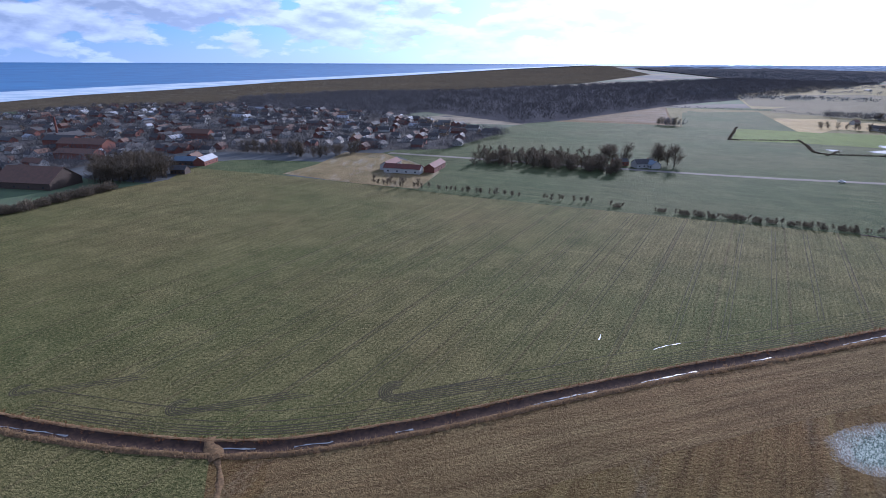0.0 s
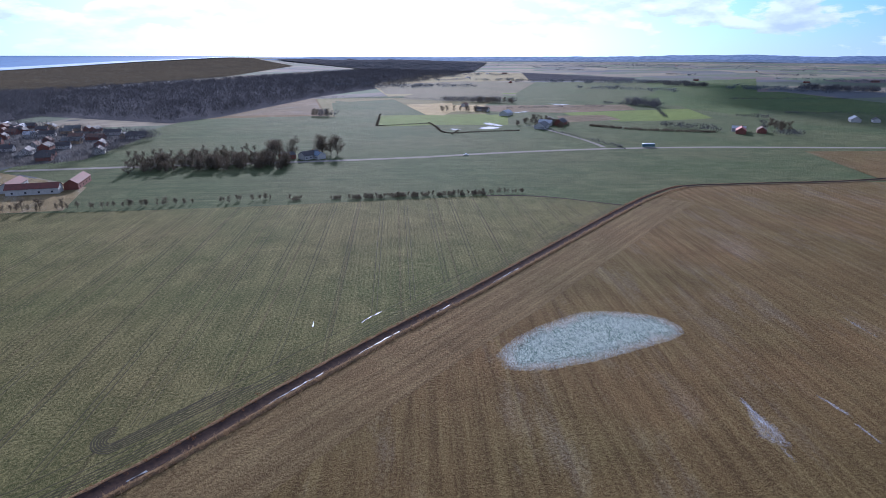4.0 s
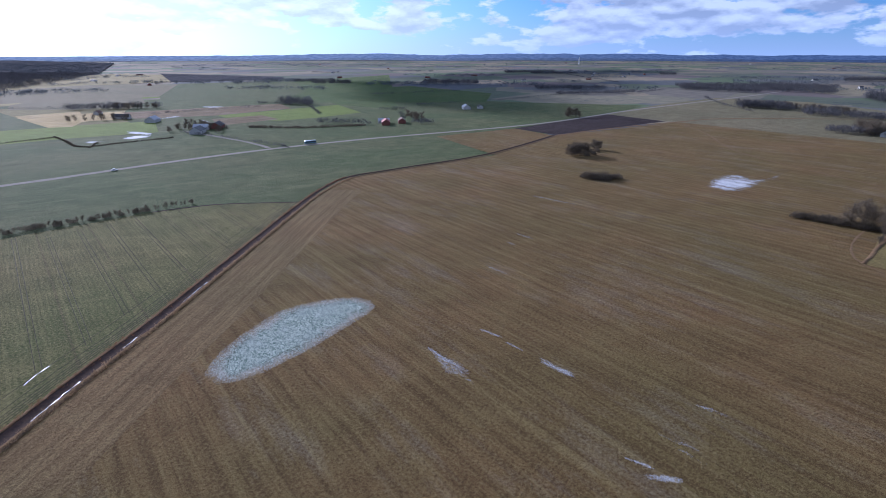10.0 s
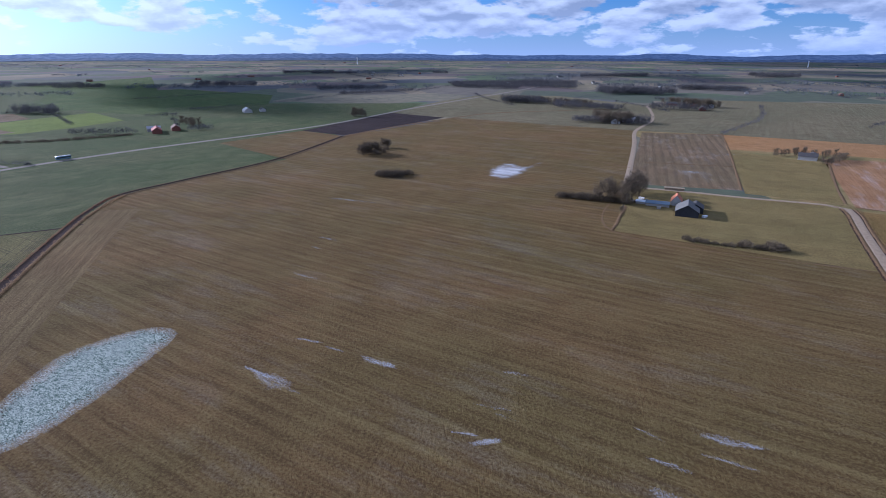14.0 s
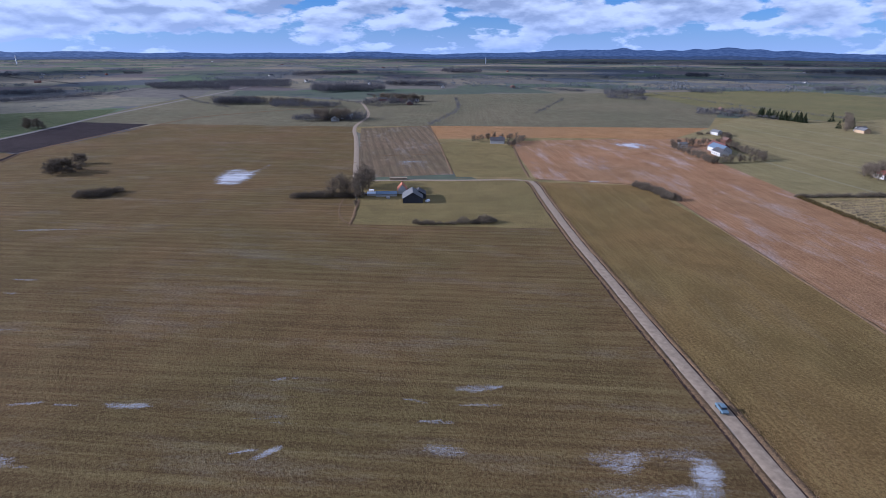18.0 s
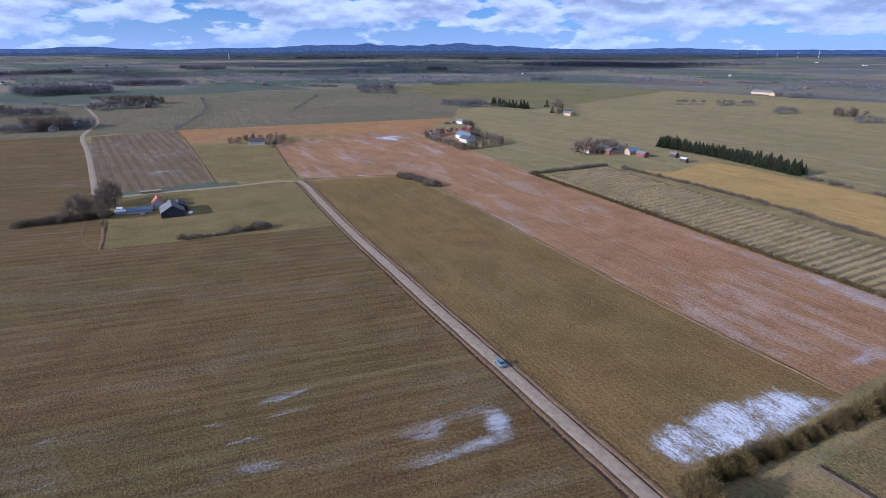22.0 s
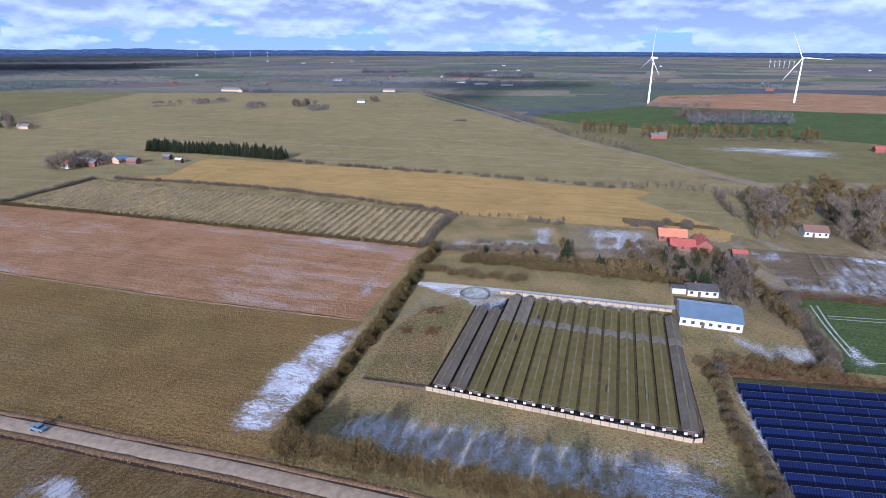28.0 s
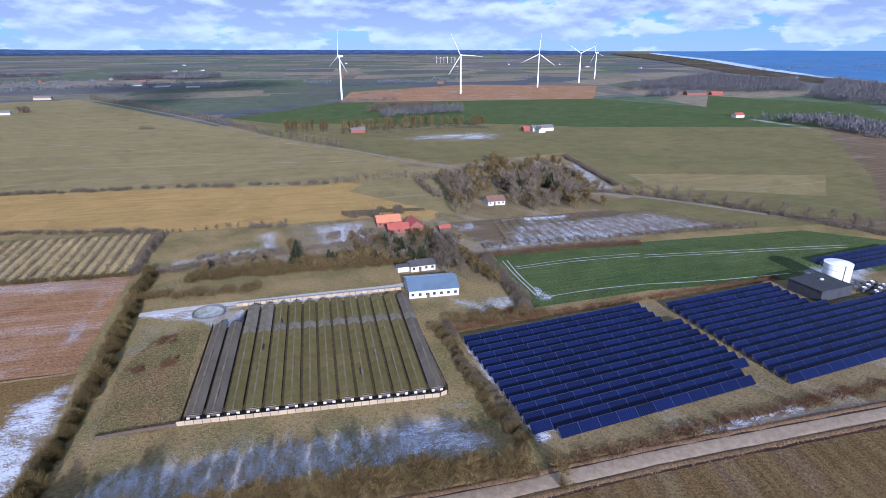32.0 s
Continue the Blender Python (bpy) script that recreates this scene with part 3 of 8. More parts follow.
sheet("field", [(338, 206), (300, 201), (258, 189), (180, 163), (122, 143.5), (89, 133.6), (48, 120), (8, 106), (-18, 100), (-30, 100), (-24, 80), (-60, 60), (-300, 110), (-300, 50), (-172, -12), (-114, -37), (-66, -58), (-3, -86), (72, -120), (206, -178), (220, -180), (273, -85), (372, -119), (443, -141), (673, -213), (803, 2), (614, 119), (472, 146), (382, 187)], "stubble_brown", 0.03, "brown stubble field with long wheel rows and frost streaks")
sheet("field", [(-24, 80), (-30, 100), (-80, 108), (-150, 135), (-300, 200), (-300, 110), (-60, 60)], "crop_green", 0.036, "dark green young crop field by the ditch")
sheet("field", [(656, 176), (875, 103), (807, 15), (619, 121)], "plough_dark", 0.06, "freshly ploughed dark field")
sheet("field", [(557, 234), (656, 176), (614, 121), (470, 142)], "stubble_brown", 0.06, "brown stubble corner by the road")
sheet("field", [(273, -85), (219, -179), (317, -227), (330, -219), (361, -155), (376, -119)], "paddock", 0.05, "olive pasture round the farmyard")
sheet("field", [(654, -214), (641, -299), (366, -192), (384, -123)], "striped_field", 0.05, "brown vegetable field with straight rows")
sheet("field", [(530, -256), (464, -308), (332, -237), (357, -190)], "paddock", 0.05, "olive paddock below a farmhouse")
sheet("field", [(641, -299), (477, -598), (428, -485), (507, -345), (536, -258)], "orange_stubble", 0.07, "bright tan stubble field")
sheet("field", [(490, -318), (440, -480), (400, -540), (323, -420), (209, -361), (112, -315), (31, -275), (-36, -241), (-7, -169), (70, -201), (180, -254), (237, -281), (276, -292), (324, -238)], "red_stubble", 0.05, "reddish brown stubble field with frost")
sheet("field", [(316, -234), (276, -292), (178, -253), (70, -201), (24, -180), (-7, -167), (12, -110), (18, -99), (72, -122), (150, -156), (278, -215)], "olive_crop", 0.04, "olive brown winter crop beside the gravel road")
sheet("field", [(180, -422), (194, -357), (-36, -242), (-59, -294)], "plantation_ground", 0.05, "grassy ground of a tree plantation")
sheet("field", [(130, -430), (120, -498), (-38, -422), (-184, -346), (-231, -291), (-204, -232), (-121, -268), (-60, -296), (4, -343), (82, -389), (165, -421)], "tan_grass", 0.045, "dry golden grass field")
sheet("field", [(442, -805), (431, -1295), (-140, -1221), (-235, -582), (-268, -372), (-176, -339), (-38, -426), (121, -503), (177, -559), (383, -692)], "meadow_grass", 0.05, "wide pale green meadow with wheel tracks")
sheet("field", [(-60, -290), (-115, -268), (-99, -228), (-43, -239)], "rough_grass", 0.05, "small grass plot with frost")
sheet("field", [(-40, -222), (-71, -212), (-123, -185), (-116, -166), (-65, -188), (-30, -200)], "rough_grass", 0.05, "narrow grass strip behind the sheds")
sheet("field", [(12, -110), (-7, -150), (-38, -232), (-128, -185), (-150, -130), (-92, -72), (-84, -51), (-45, -77), (0, -95)], "rough_grass", 0.035, "rough grass yard round the long sheds")
sheet("field", [(-6, -131), (-16, -158), (-23, -168), (-31, -176), (-39, -176), (-44, -172), (-34, -148), (-24, -123), (-18, -124)], "yard_green", 0.058, "green rough grass with rusty weeds beside the sheds")
sheet("field", [(-43, -239), (-99, -228), (-115, -268), (-204, -232), (-240, -215), (-190, -215), (-170, -165), (-128, -185)], "garden_ground", 0.045, "garden ground with bare soil and frost")
sheet("field", [(-170, -164), (-239, -134), (-326, -90), (-345, -50), (-294, -44), (-248, -67), (-194, -96), (-145, -114), (-156, -137)], "vivid_green", 0.06, "bright green crop field with frosted wheel tracks")
sheet("field", [(-188, -217), (-280, -177), (-316, -109), (-176, -173)], "orchard_ground", 0.06, "orchard ground with strips of snow")
sheet("field", [(-90, -58), (-108, -113), (-181, -91), (-245, -68), (-330, -30), (-180, -14)], "garden_ground", 0.05, "worn grass under the solar field")
sheet("field", [(-410, -320), (-562, -421), (-787, -243), (-516, -113), (-383, -68), (-350, -104), (-344, -182), (-349, -222)], "pasture", 0.06, "large dull green field")
sheet("field", [(-254, -774), (-484, -882), (-894, -658), (-909, -448), (-706, -341), (-511, -495), (-289, -671)], "vivid_green", 0.06, "deep green crop field near the wind turbines")
sheet("field", [(-98, 405), (-36, 370), (2, 355), (16, 414), (-34, 502), (-70, 508), (-82, 443)], "garden_ground", 0.09, "bare yard in front of the long farmhouse")
sheet("field", [(158, 802), (274, 995), (428, 1064), (320, 749)], "stubble_brown", 0.06, "brown stubble field behind the crop")
sheet("field", [(50, 530), (187, 790), (316, 734), (328, 605), (388, 495), (405, 350), (144, 445)], "crop_green_far", 0.05, "grey green crop field behind the road")
sheet("field", [(384, 712), (523, 652), (477, 559), (325, 607)], "lime_green", 0.06, "light green grass field")
sheet("field", [(492, 838), (623, 782), (543, 678), (489, 730)], "plantation_ground", 0.06, "tan stubble field beside farm trees")
sheet("field", [(180, -422), (209, -362), (323, -420), (400, -540), (428, -485), (477, -598), (560, -780), (442, -805), (383, -692), (177, -559), (120, -498), (130, -430)], "meadow_grass", 0.04, "dull green grazing land near farms")
sheet("field", [(803, 2), (673, -213), (641, -299), (477, -598), (622, -798), (1005, -976), (1150, -500), (1022, -333), (952, -271)], "grey_grass", 0.035, "greyish brown grazing land beyond the lane")
sheet("field", [(405, 352), (488, 500), (620, 600), (870, 640), (1000, 330), (900, 90), (722, 168), (565, 257), (446, 338)], "crop_green_far", 0.035, "green fields beyond the main road")
sheet("field", [(870, 640), (1000, 330), (1250, 400), (1450, 700), (1100, 900)], "vivid_green", 0.05, "deep green field on the plain")
sheet("field", [(-350, -104), (-383, -68), (-516, -113), (-787, -243), (-760, -100), (-500, -20), (-356, -40)], "striped_field", 0.045, "brown field behind the orchard road")
sheet("field", [(-484, -882), (-894, -658), (-1200, -880), (-980, -1120), (-620, -1080)], "red_stubble", 0.05, "pinkish stubble field round the turbines")
sheet("field", [(-263, -448), (-235, -582), (-254, -774), (-289, -671), (-511, -495), (-562, -421), (-410, -320), (-290, -342)], "pasture", 0.04, "dull green field with bare strips")
sheet("field", [(-787, -243), (-562, -421), (-511, -495), (-706, -341), (-909, -448), (-1130, -560), (-1150, -300), (-900, -180)], "vivid_green", 0.045, "green winter crop near the coast")
sheet("field", [(438, -805), (622, -798), (1005, -976), (900, -1400), (431, -1295)], "pasture", 0.04, "dull pasture on the plain")
sheet("field", [(158, 802), (50, 530), (-30, 505), (16, 414), (131, 440), (144, 446)], "crop_green_far", 0.03, "grey green land behind the grove")
sheet("field", [(316, 734), (384, 712), (523, 652), (623, 782), (760, 900), (428, 1064)], "pasture", 0.035, "mixed fields beyond the lane")
sheet("field", [(760, 1010), (1000, 860), (1200, 980), (900, 1200)], "lime_green", 0.06, "pale green meadow before the forest")
sheet("field", [(-170.1, 426), (-174.3, 454.1), (-146.6, 466), (-92.3, 458.3), (-24.1, 449.5), (-14.1, 456.7), (-52.6, 398.1), (-103.8, 401.1)], "crop_green_far", 0.066, "frosted green crop before the village")

sheet("field", [(509, 857), (593, 841), (506, 703), (450, 699)], "plantation_ground", 0.062, "tan stubble behind the light green field")
sheet("field", [(436, 990), (501, 847), (449, 699), (382, 715), (322, 723)], "crop_green_far", 0.061, "green crop beside a farm track")
sheet("field", [(608, 769), (831, 655), (762, 578), (629, 607), (554, 677)], "striped_field", 0.063, "dull reddish field strip between green fields")
sheet("field", [(631, 606), (852, 548), (751, 442), (668, 458), (611, 483), (603, 559)], "lime_green", 0.062, "fresh green crop on the plain")
sheet("field", [(592, 580), (659, 551), (627, 496), (538, 515)], "striped_field", 0.066, "brown field with frozen puddles")
sheet("field", [(1287, 2028), (1770, 2288), (1802, 2014), (1349, 1478), (1178, 1504), (1027, 1653)], "meadow_grass", 0.500, "pale green field before the far woods", step=60)
sheet("field", [(755, 1450), (1107, 1532), (1258, 1351), (870, 989), (602, 1102)], "grey_grass", 0.400, "dull brown field before the woods", step=60)
sheet("field", [(1284, 1379), (1598, 1212), (1218, 864), (882, 697), (717, 809), (870, 989)], "crop_green_far", 0.080, "wide green crop on the plain", step=60)
sheet("field", [(1901, 2146), (1832, 1427), (1647, 1292), (1349, 1478)], "forest_floor", 0.600, "dark wooded ground on the plain", step=60)
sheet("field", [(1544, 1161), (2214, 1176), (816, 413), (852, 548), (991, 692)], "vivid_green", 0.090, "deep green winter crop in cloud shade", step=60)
sheet("field", [(211, 870), (298, 1051), (439, 1103), (322, 770), (201, 823)], "striped_field", 0.063, "tan ploughed strips beside the forest")
sheet("field", [(413, 954), (548, 972), (442, 685), (382, 715), (324, 734)], "crop_green_far", 0.067, "green crop beside a tree group")
sheet("field", [(497, 835), (572, 812), (515, 720), (460, 668), (442, 685)], "plantation_ground", 0.068, "tan stubble by far farm trees")
sheet("field", [(377, 702), (449, 662), (546, 632), (465, 533), (385, 579), (324, 600)], "lime_green", 0.069, "light green strip field")
sheet("field", [(768, 1509), (1307, 2070), (1898, 2333), (1358, 1661), (611, 1040), (572, 1038)], "meadow_grass", 0.200, "pale olive field before the forest", step=60)
sheet("field", [(611, 1040), (1358, 1661), (739, 874), (614, 868), (562, 961)], "grey_grass", 0.250, "reddish brown field before the forest", step=60)

sheet("field", [(-285, -190), (-337, -184), (-377, -167), (-404, -105), (-349, -86), (-306, -110), (-260, -134)], "pasture", 0.030, "rough grass between orchard and lane")
sheet("field", [(-375, -230), (-488, -134), (-416, -109), (-374, -165), (-344, -184)], "meadow_grass", 0.064, "pale brown field by the avenue")

sheet("field", [(-152, -294), (-215, -269), (-189, -228), (-181, -226), (-162, -257), (-139, -266)], "tan_grass", 0.047, "dry tan garden field by the red houses")
sheet("field", [(-154, -274), (-196, -250), (-194, -244), (-150, -267)], "stubble_brown", 0.052, "narrow brown vegetable plot")
sheet("snow", [(-386, -298), (-386, -289), (-328, -207), (-313, -203), (-328, -238)], "snow_shade", 0.09, "frosted strip beside a dark hedge", "snow", step=4, depth=3)

ribbon("road", MAIN_ROAD, [(-3.6, 0.10), (-3.2, 0.14), (3.2, 0.14), (3.6, 0.10)], "asphalt_pale", "pale grey country road", step=25)
ribbon("road", GRAVEL, [(-2.2, 0.06), (-1.7, 0.17), (-0.9, 0.14), (0, 0.21), (0.9, 0.14), (1.7, 0.17), (2.2, 0.06)], "gravel", "pinkish gravel farm road with wheel tracks", step=8, wobble=0.12)
ribbon("road", [(482, 508), (446, 393), (424, 347)], [(-2.4, 0.10), (2.4, 0.10)], "asphalt_pale", "narrow side road", step=20)
ribbon("road", [(-152, -1220), (-210, -858), (-235, -582), (-263, -448), (-272, -371), (-280, -338), (-278, -278), (-294, -222), (-324, -179), (-338, -131), (-350, -89), (-356, -40)], [(-1.9, 0.10), (1.9, 0.10)], "asphalt_pale", "tree-lined country road", step=20)
sheet("field", [(-138, -271), (-190, -318), (-254, -367), (-333, -366), (-416, -256), (-212, -112), (-104, -147), (-137, -228)], "garden_ground", 0.012, "rough grass land round the gardens")
sheet("field", [(-181, -313), (-251, -363), (-279, -337), (-216, -229), (-200, -226)], "meadow_grass", 0.05, "grass strip beside the lane")
sheet("field", [(875, 103), (1100, 30), (1300, -60), (1250, -220), (1022, -333), (952, -271), (803, 2)], "grey_grass", 0.016, "greyish brown grazing land beside the main road")
ribbon("wheel_track", [(330.5, -717.8), (139.5, -623), (-13.7, -531.7), (-139.1, -462.9), (-242.5, -400.7)], [(-0.5, 0.07), (0.5, 0.07)], "track_pale", "pale worn wheel track across the meadow", "wheel track", step=15, wobble=0.2)
ribbon("wheel_track", [(-68.9, -836.5), (-204.4, -586.6), (-267.7, -428.3)], [(-0.4, 0.07), (0.4, 0.07)], "track_pale", "pale worn wheel track across the meadow", "wheel track", step=15, wobble=0.2)
ribbon("wheel_track", [(-17, -711.2), (-152.3, -511.7), (-242.6, -419.4)], [(-0.4, 0.07), (0.4, 0.07)], "track_pale", "pale worn wheel track across the meadow", "wheel track", step=15, wobble=0.2)

# ---- ditch, verges, field margins ----
ribbon("ditch_bank", offset_line(DITCH, -3.2), [(-0.7, 0.05), (-0.2, 0.42), (0.35, 0.52), (0.7, 0.44)], "bank_grass", "rough reddish grassy ditch bank", "bank", step=1.6, wobble=0.22)
# dark bed; the same dark colour paints the shade on the ditch slope
ribbon("ditch", DITCH, [(-2.4, 0.47), (-1.6, 0.22), (-0.8, 0.06), (0.5, 0.05), (1.1, 0.34)], "bank_dark", "water ditch between two fields, slope shade painted dark", "ditch", step=1.6, wobble=0.16)
ribbon("ditch_bank", offset_line(DITCH, 1.7), [(-0.75, 0.26), (-0.2, 0.44), (0.3, 0.40), (0.9, 0.05)], "bank_grass", "rough reddish grassy ditch bank", "bank", step=1.6, wobble=0.22)


def tufts(name, pts, h, mat, label, per=9, w=0.05, seed=5):
    """Dry grass tufts in one body."""
    rng = random.Random(seed)
    vs, fs = [], []
    for x, y in pts:
        k = rng.uniform(0.6, 1.4)
        for _ in range(per):
            a = Vector((x + rng.gauss(0, 0.3), y + rng.gauss(0, 0.3), 0.1 + rng.uniform(0, 0.3)))
            d = Vector((rng.gauss(0, 0.5), rng.gauss(0, 0.5), 1)).normalized() * h * k
            c = d.cross(Vector((rng.uniform(-1, 1), rng.uniform(-1, 1), 0.1))).normalized() * w
            i = len(vs)
            vs += [a - c, a + c, a + d]
            fs.append((i, i + 1, i + 2))
    return tagged(new(name, mesh_of(name, vs, fs, mat)), label, "grass", kind="stuff")


def jitter(pts, step, side, seed, keep=1.0):
    rng = random.Random(seed)
    return [(x + rng.gauss(0, side), y + rng.gauss(0, side)) for x, y in smooth_line(pts, step) if rng.random() < keep]


tufts("bank_grass", jitter(offset_line(DITCH[1:14], -2.9), 0.5, 0.5, 1), 0.7, "twigs_red", "dry reddish grass tufts on a ditch bank", seed=1)
tufts("bank_grass", jitter(offset_line(DITCH[1:14], 1.9), 0.42, 0.45, 2), 0.8, "twigs_straw", "pale dry grass tufts on a ditch bank", seed=2)
tufts("verge_grass", jitter(offset_line(GRAVEL[:16], -4.0), 0.9, 0.4, 3), 0.5, "twigs_straw", "pale dry grass along the gravel road", seed=3)
tufts("verge_grass", jitter(offset_line(GRAVEL[:16], 4.2), 0.9, 0.4, 4), 0.5, "twigs_straw", "dry grass along the gravel road", seed=4)
ribbon("ditch", DITCH_FAR, [(-2.2, 0.1), (-1, 0.5), (0, 0.12), (1, 0.5), (2.2, 0.1)], "bank_grass", "overgrown field ditch", "ditch", step=15, wobble=0.5)
ribbon("ditch", ROW[-3:] + [(275, 190)], [(-0.9, 0.1), (0, 0.16), (0.9, 0.1)], "bank_dark", "narrow dark field drain", "ditch", step=8, wobble=0.2)
for off_a in (-3.1, 3.3):
    ribbon("verge", offset_line(GRAVEL[:14], off_a), [(-0.9, 0.08), (-0.4, 0.30), (0.4, 0.26), (0.9, 0.08)], "bank_grass", "dry grass verge", "verge", step=6, wobble=0.3)
for off_a in (-4.3, 2.45):
    ribbon("verge", offset_line(GRAVEL[:14], off_a), [(-0.5, 0.09), (0, 0.12), (0.5, 0.09)], "bank_dark", "narrow dark roadside drain", "verge", step=6, wobble=0.2)
ribbon("field_margin", [(-7, -168), (70, -201), (180, -254), (237, -281), (276, -292), (324, -238)], [(-0.7, 0.09), (-0.2, 0.35), (0.3, 0.3), (0.7, 0.09)], "bank_grass", "dry grass strip between two fields", "field margin", step=6, wobble=0.35)
ribbon("field_margin", [(-29, 99), (-25, 92), (-24, 82), (-34, 72)], [(-0.6, 0.05), (-0.2, 0.14), (0.3, 0.12), (0.6, 0.05)], "bank_grass", "grass strip from the ditch crossing", "field margin", step=2, wobble=0.35)
ribbon("culvert", [(-27.2, 96.8), (-29.5, 100), (-31.8, 103.4)], [(-1.5, 0.1), (-0.9, 0.44), (0.0, 0.5), (0.9, 0.44), (1.5, 0.1)], "bank_grass", "grassy earth crossing over the ditch", "culvert", step=0.7, wobble=0.35)
ribbon("field_margin", [(443, -141), (562, -60), (700, -30), (803, 2)], [(-0.8, 0.1), (0, 0.3), (0.8, 0.1)], "bank_grass", "grassy field boundary", "field margin", step=12, wobble=0.3)
ribbon("field_margin", [(376, -119), (272, -84), (219, -179)], [(-0.4, 0.1), (0, 0.16), (0.4, 0.1)], "bank_grass", "edge of the farm pasture", "field margin", step=10, wobble=0.2)
for pts in ([(641, -299), (530, -257), (366, -192)], [(464, -308), (395, -270), (332, -237)], [(656, -214), (641, -299)], [(466, -160), (450, -225)]):
    ribbon("field_margin", pts, [(-0.9, 0.1), (0, 0.4), (0.9, 0.1)], "bank_grass", "grassy field boundary with frost", "field margin", step=12, wobble=0.4)
# tyre loops where a tractor turned at the end of the field
for cx, cy, k in ((7, 122, 6), (-43, 115, 4), (-85, 122, 3)):
    for i in range(k):
        r = 1.6 + 0.75 * i
        ribbon("wheel_track", [(cx + r * math.cos(q) * 0.8, cy + r * math.sin(q) * 0.9) for q in [1.2 + 0.4 * j for j in range(9)]] + [(cx + 9 + i, cy + 1.8 - 0.55 * i), (cx + 24 + 2 * i, cy + 6.8 - 0.5 * i)], [(-0.17, 0.05), (0.17, 0.05)], "track_soil", "muddy wheel track in the crop", "wheel track", step=1.5)
for off_a in (5.2, 6.1, 7.0, 8.0, 9.9, 14.0):
    ribbon("wheel_track", offset_line(DITCH[2:14], -off_a), [(-0.13, 0.045), (0.13, 0.045)], "track_soil", "wheel track along the field edge", "wheel track", step=8, wobble=0.1)
# tramlines: pairs of wheel marks that run with the rows
for k in range(-9, 11):
    for e in (-0.95, 0.95):
        x0, y0 = 40 + 19.0 * k + e, 122 + 7.2 * k
        x1, y1 = x0 + 260 * math.sin(radians(29)), y0 + 260 * math.cos(radians(29))
        n_in = [q for q in [(x0 + (x1 - x0) * u / 40, y0 + (y1 - y0) * u / 40) for u in range(41)] if inside(q, [(-200, 290), (-80, 125), (-18, 112), (48, 132), (122, 156), (258, 200), (240, 236), (160, 278), (24, 336), (-156, 424)])]
        if len(n_in) > 4:
            ribbon("wheel_track", [n_in[0], n_in[len(n_in) // 2], n_in[-1]], [(-0.10, 0.04), (0.10, 0.04)], "track_soil", "tramline worn through the green crop", "wheel track", step=25, wobble=0.05)

sheet("field", [*offset_line(DITCH[4:13], 3.0), *reversed(offset_line(DITCH[4:13], 25))], "stubble_headland", 0.036, "stubble headland with rows along the ditch")

# ---- ice and snow ----
ICE = [(100.5, 104.5), (106, 107.2), (113, 109.8), (122, 111), (133, 111.6), (141, 111.4), (147, 108.6), (154.5, 103.4), (158.5, 98.4), (161.5, 92.5), (160.8, 86.8), (157.5, 83), (151, 82.3), (139, 83.8), (122, 86.2), (114.5, 88.4), (108, 89.8), (101.5, 93.6), (98, 97.4)]
sheet("ice", ICE, "ice_sheet", 0.06, "frozen white and grey-blue sheet of field water", "ice", step=4, depth=7)
for pts in ([(64, 149.5), (65.5, 153)], [(78, 144), (82, 146), (87, 147.5)]):
    ribbon("ice", pts, [(-0.11, 0.06), (0.11, 0.06)], "pale_ice", "narrow icy puddle in a wheel track", "ice", step=1, wobble=0.15)
# ice in the bottom of the ditch, broken by dry reaches
for i0, i1, off in ((2.0, 2.5, 0.3), (3.5, 3.9, 0.1), (4.2, 4.5, 0.4), (5.0, 5.2, 0.3), (6.6, 7.2, 0.4), (7.5, 7.9, 0.3), (8.4, 8.6, 0.2), (9.2, 9.5, 0.3)):
    pts = [tuple(Vector(DITCH[int(u)]).lerp(Vector(DITCH[int(u) + 1]), u - int(u))) for u in (i0, (i0 + i1) / 2, i1)]
    ribbon("ice", offset_line(pts, off), [(-0.24, 0.13), (0.16, 0.13)], "ditch_ice", "ice and snow at the bottom of the ditch", "ice", step=1.2, wobble=0.26)



def oval(cx, cy, az, long, wide, seed):
    rng = random.Random(seed)
    out, a = [], radians(az)
    for i in range(14):
        q = 2 * math.pi * i / 14
        r = rng.uniform(0.75, 1.15)
        u, v = long / 2 * math.cos(q) * r, wide / 2 * math.sin(q) * r
        out.append((cx + u * math.sin(a) + v * math.cos(a), cy + u * math.cos(a) - v * math.sin(a)))
    return out


SNOW_SPOTS = [(131, 44, 30, 13, 5), (136, 51, 30, 9, 1.4), (128, 40, 30, 11, 1.2), (141, 15.5, 24, 13, 2.2), (143.5, 19, 24, 9, 1.2), (154, 40, 16, 9, 1.1), (149, 31, 28, 8, 1.0), (120.5, -15.5, 20, 13, 2.2), (117, -18, 30, 8, 1.2), (136.7, -22.8, 18, 8, 1.8), (107.2, -13, 350, 8, 1.8), (110, -8, 10, 6, 1.0), (90.3, -50, 28, 11, 5), (111, -51.6, 40, 8, 1.3), (109, -69, 20, 14, 3.0), (101, -52, 28, 10, 1.6), (102, -66, 28, 13, 1.4), (255, 56, 30, 12, 2), (242, 59, 30, 7, 1.6), (330, 56, 20, 34, 3), (207, 55, 30, 14, 1.2)]
sheet("snow", [(407, -24), (450, -35), (467, -49), (447, -59), (468, -76), (452, -73), (424, -57), (398, -47), (395, -35)], "snow_far", 0.08, "wide patch of snow far out on the stubble", "snow", step=3, depth=7)
for i, (x, y, az, a, b) in enumerate(SNOW_SPOTS):
    sheet("snow", oval(x, y, az, a * 1.25, b * 1.5, i), "snow_rows", 0.075, "thin streaky snow on stubble", "snow", step=max(0.8, b / 3), depth=b * 0.4)
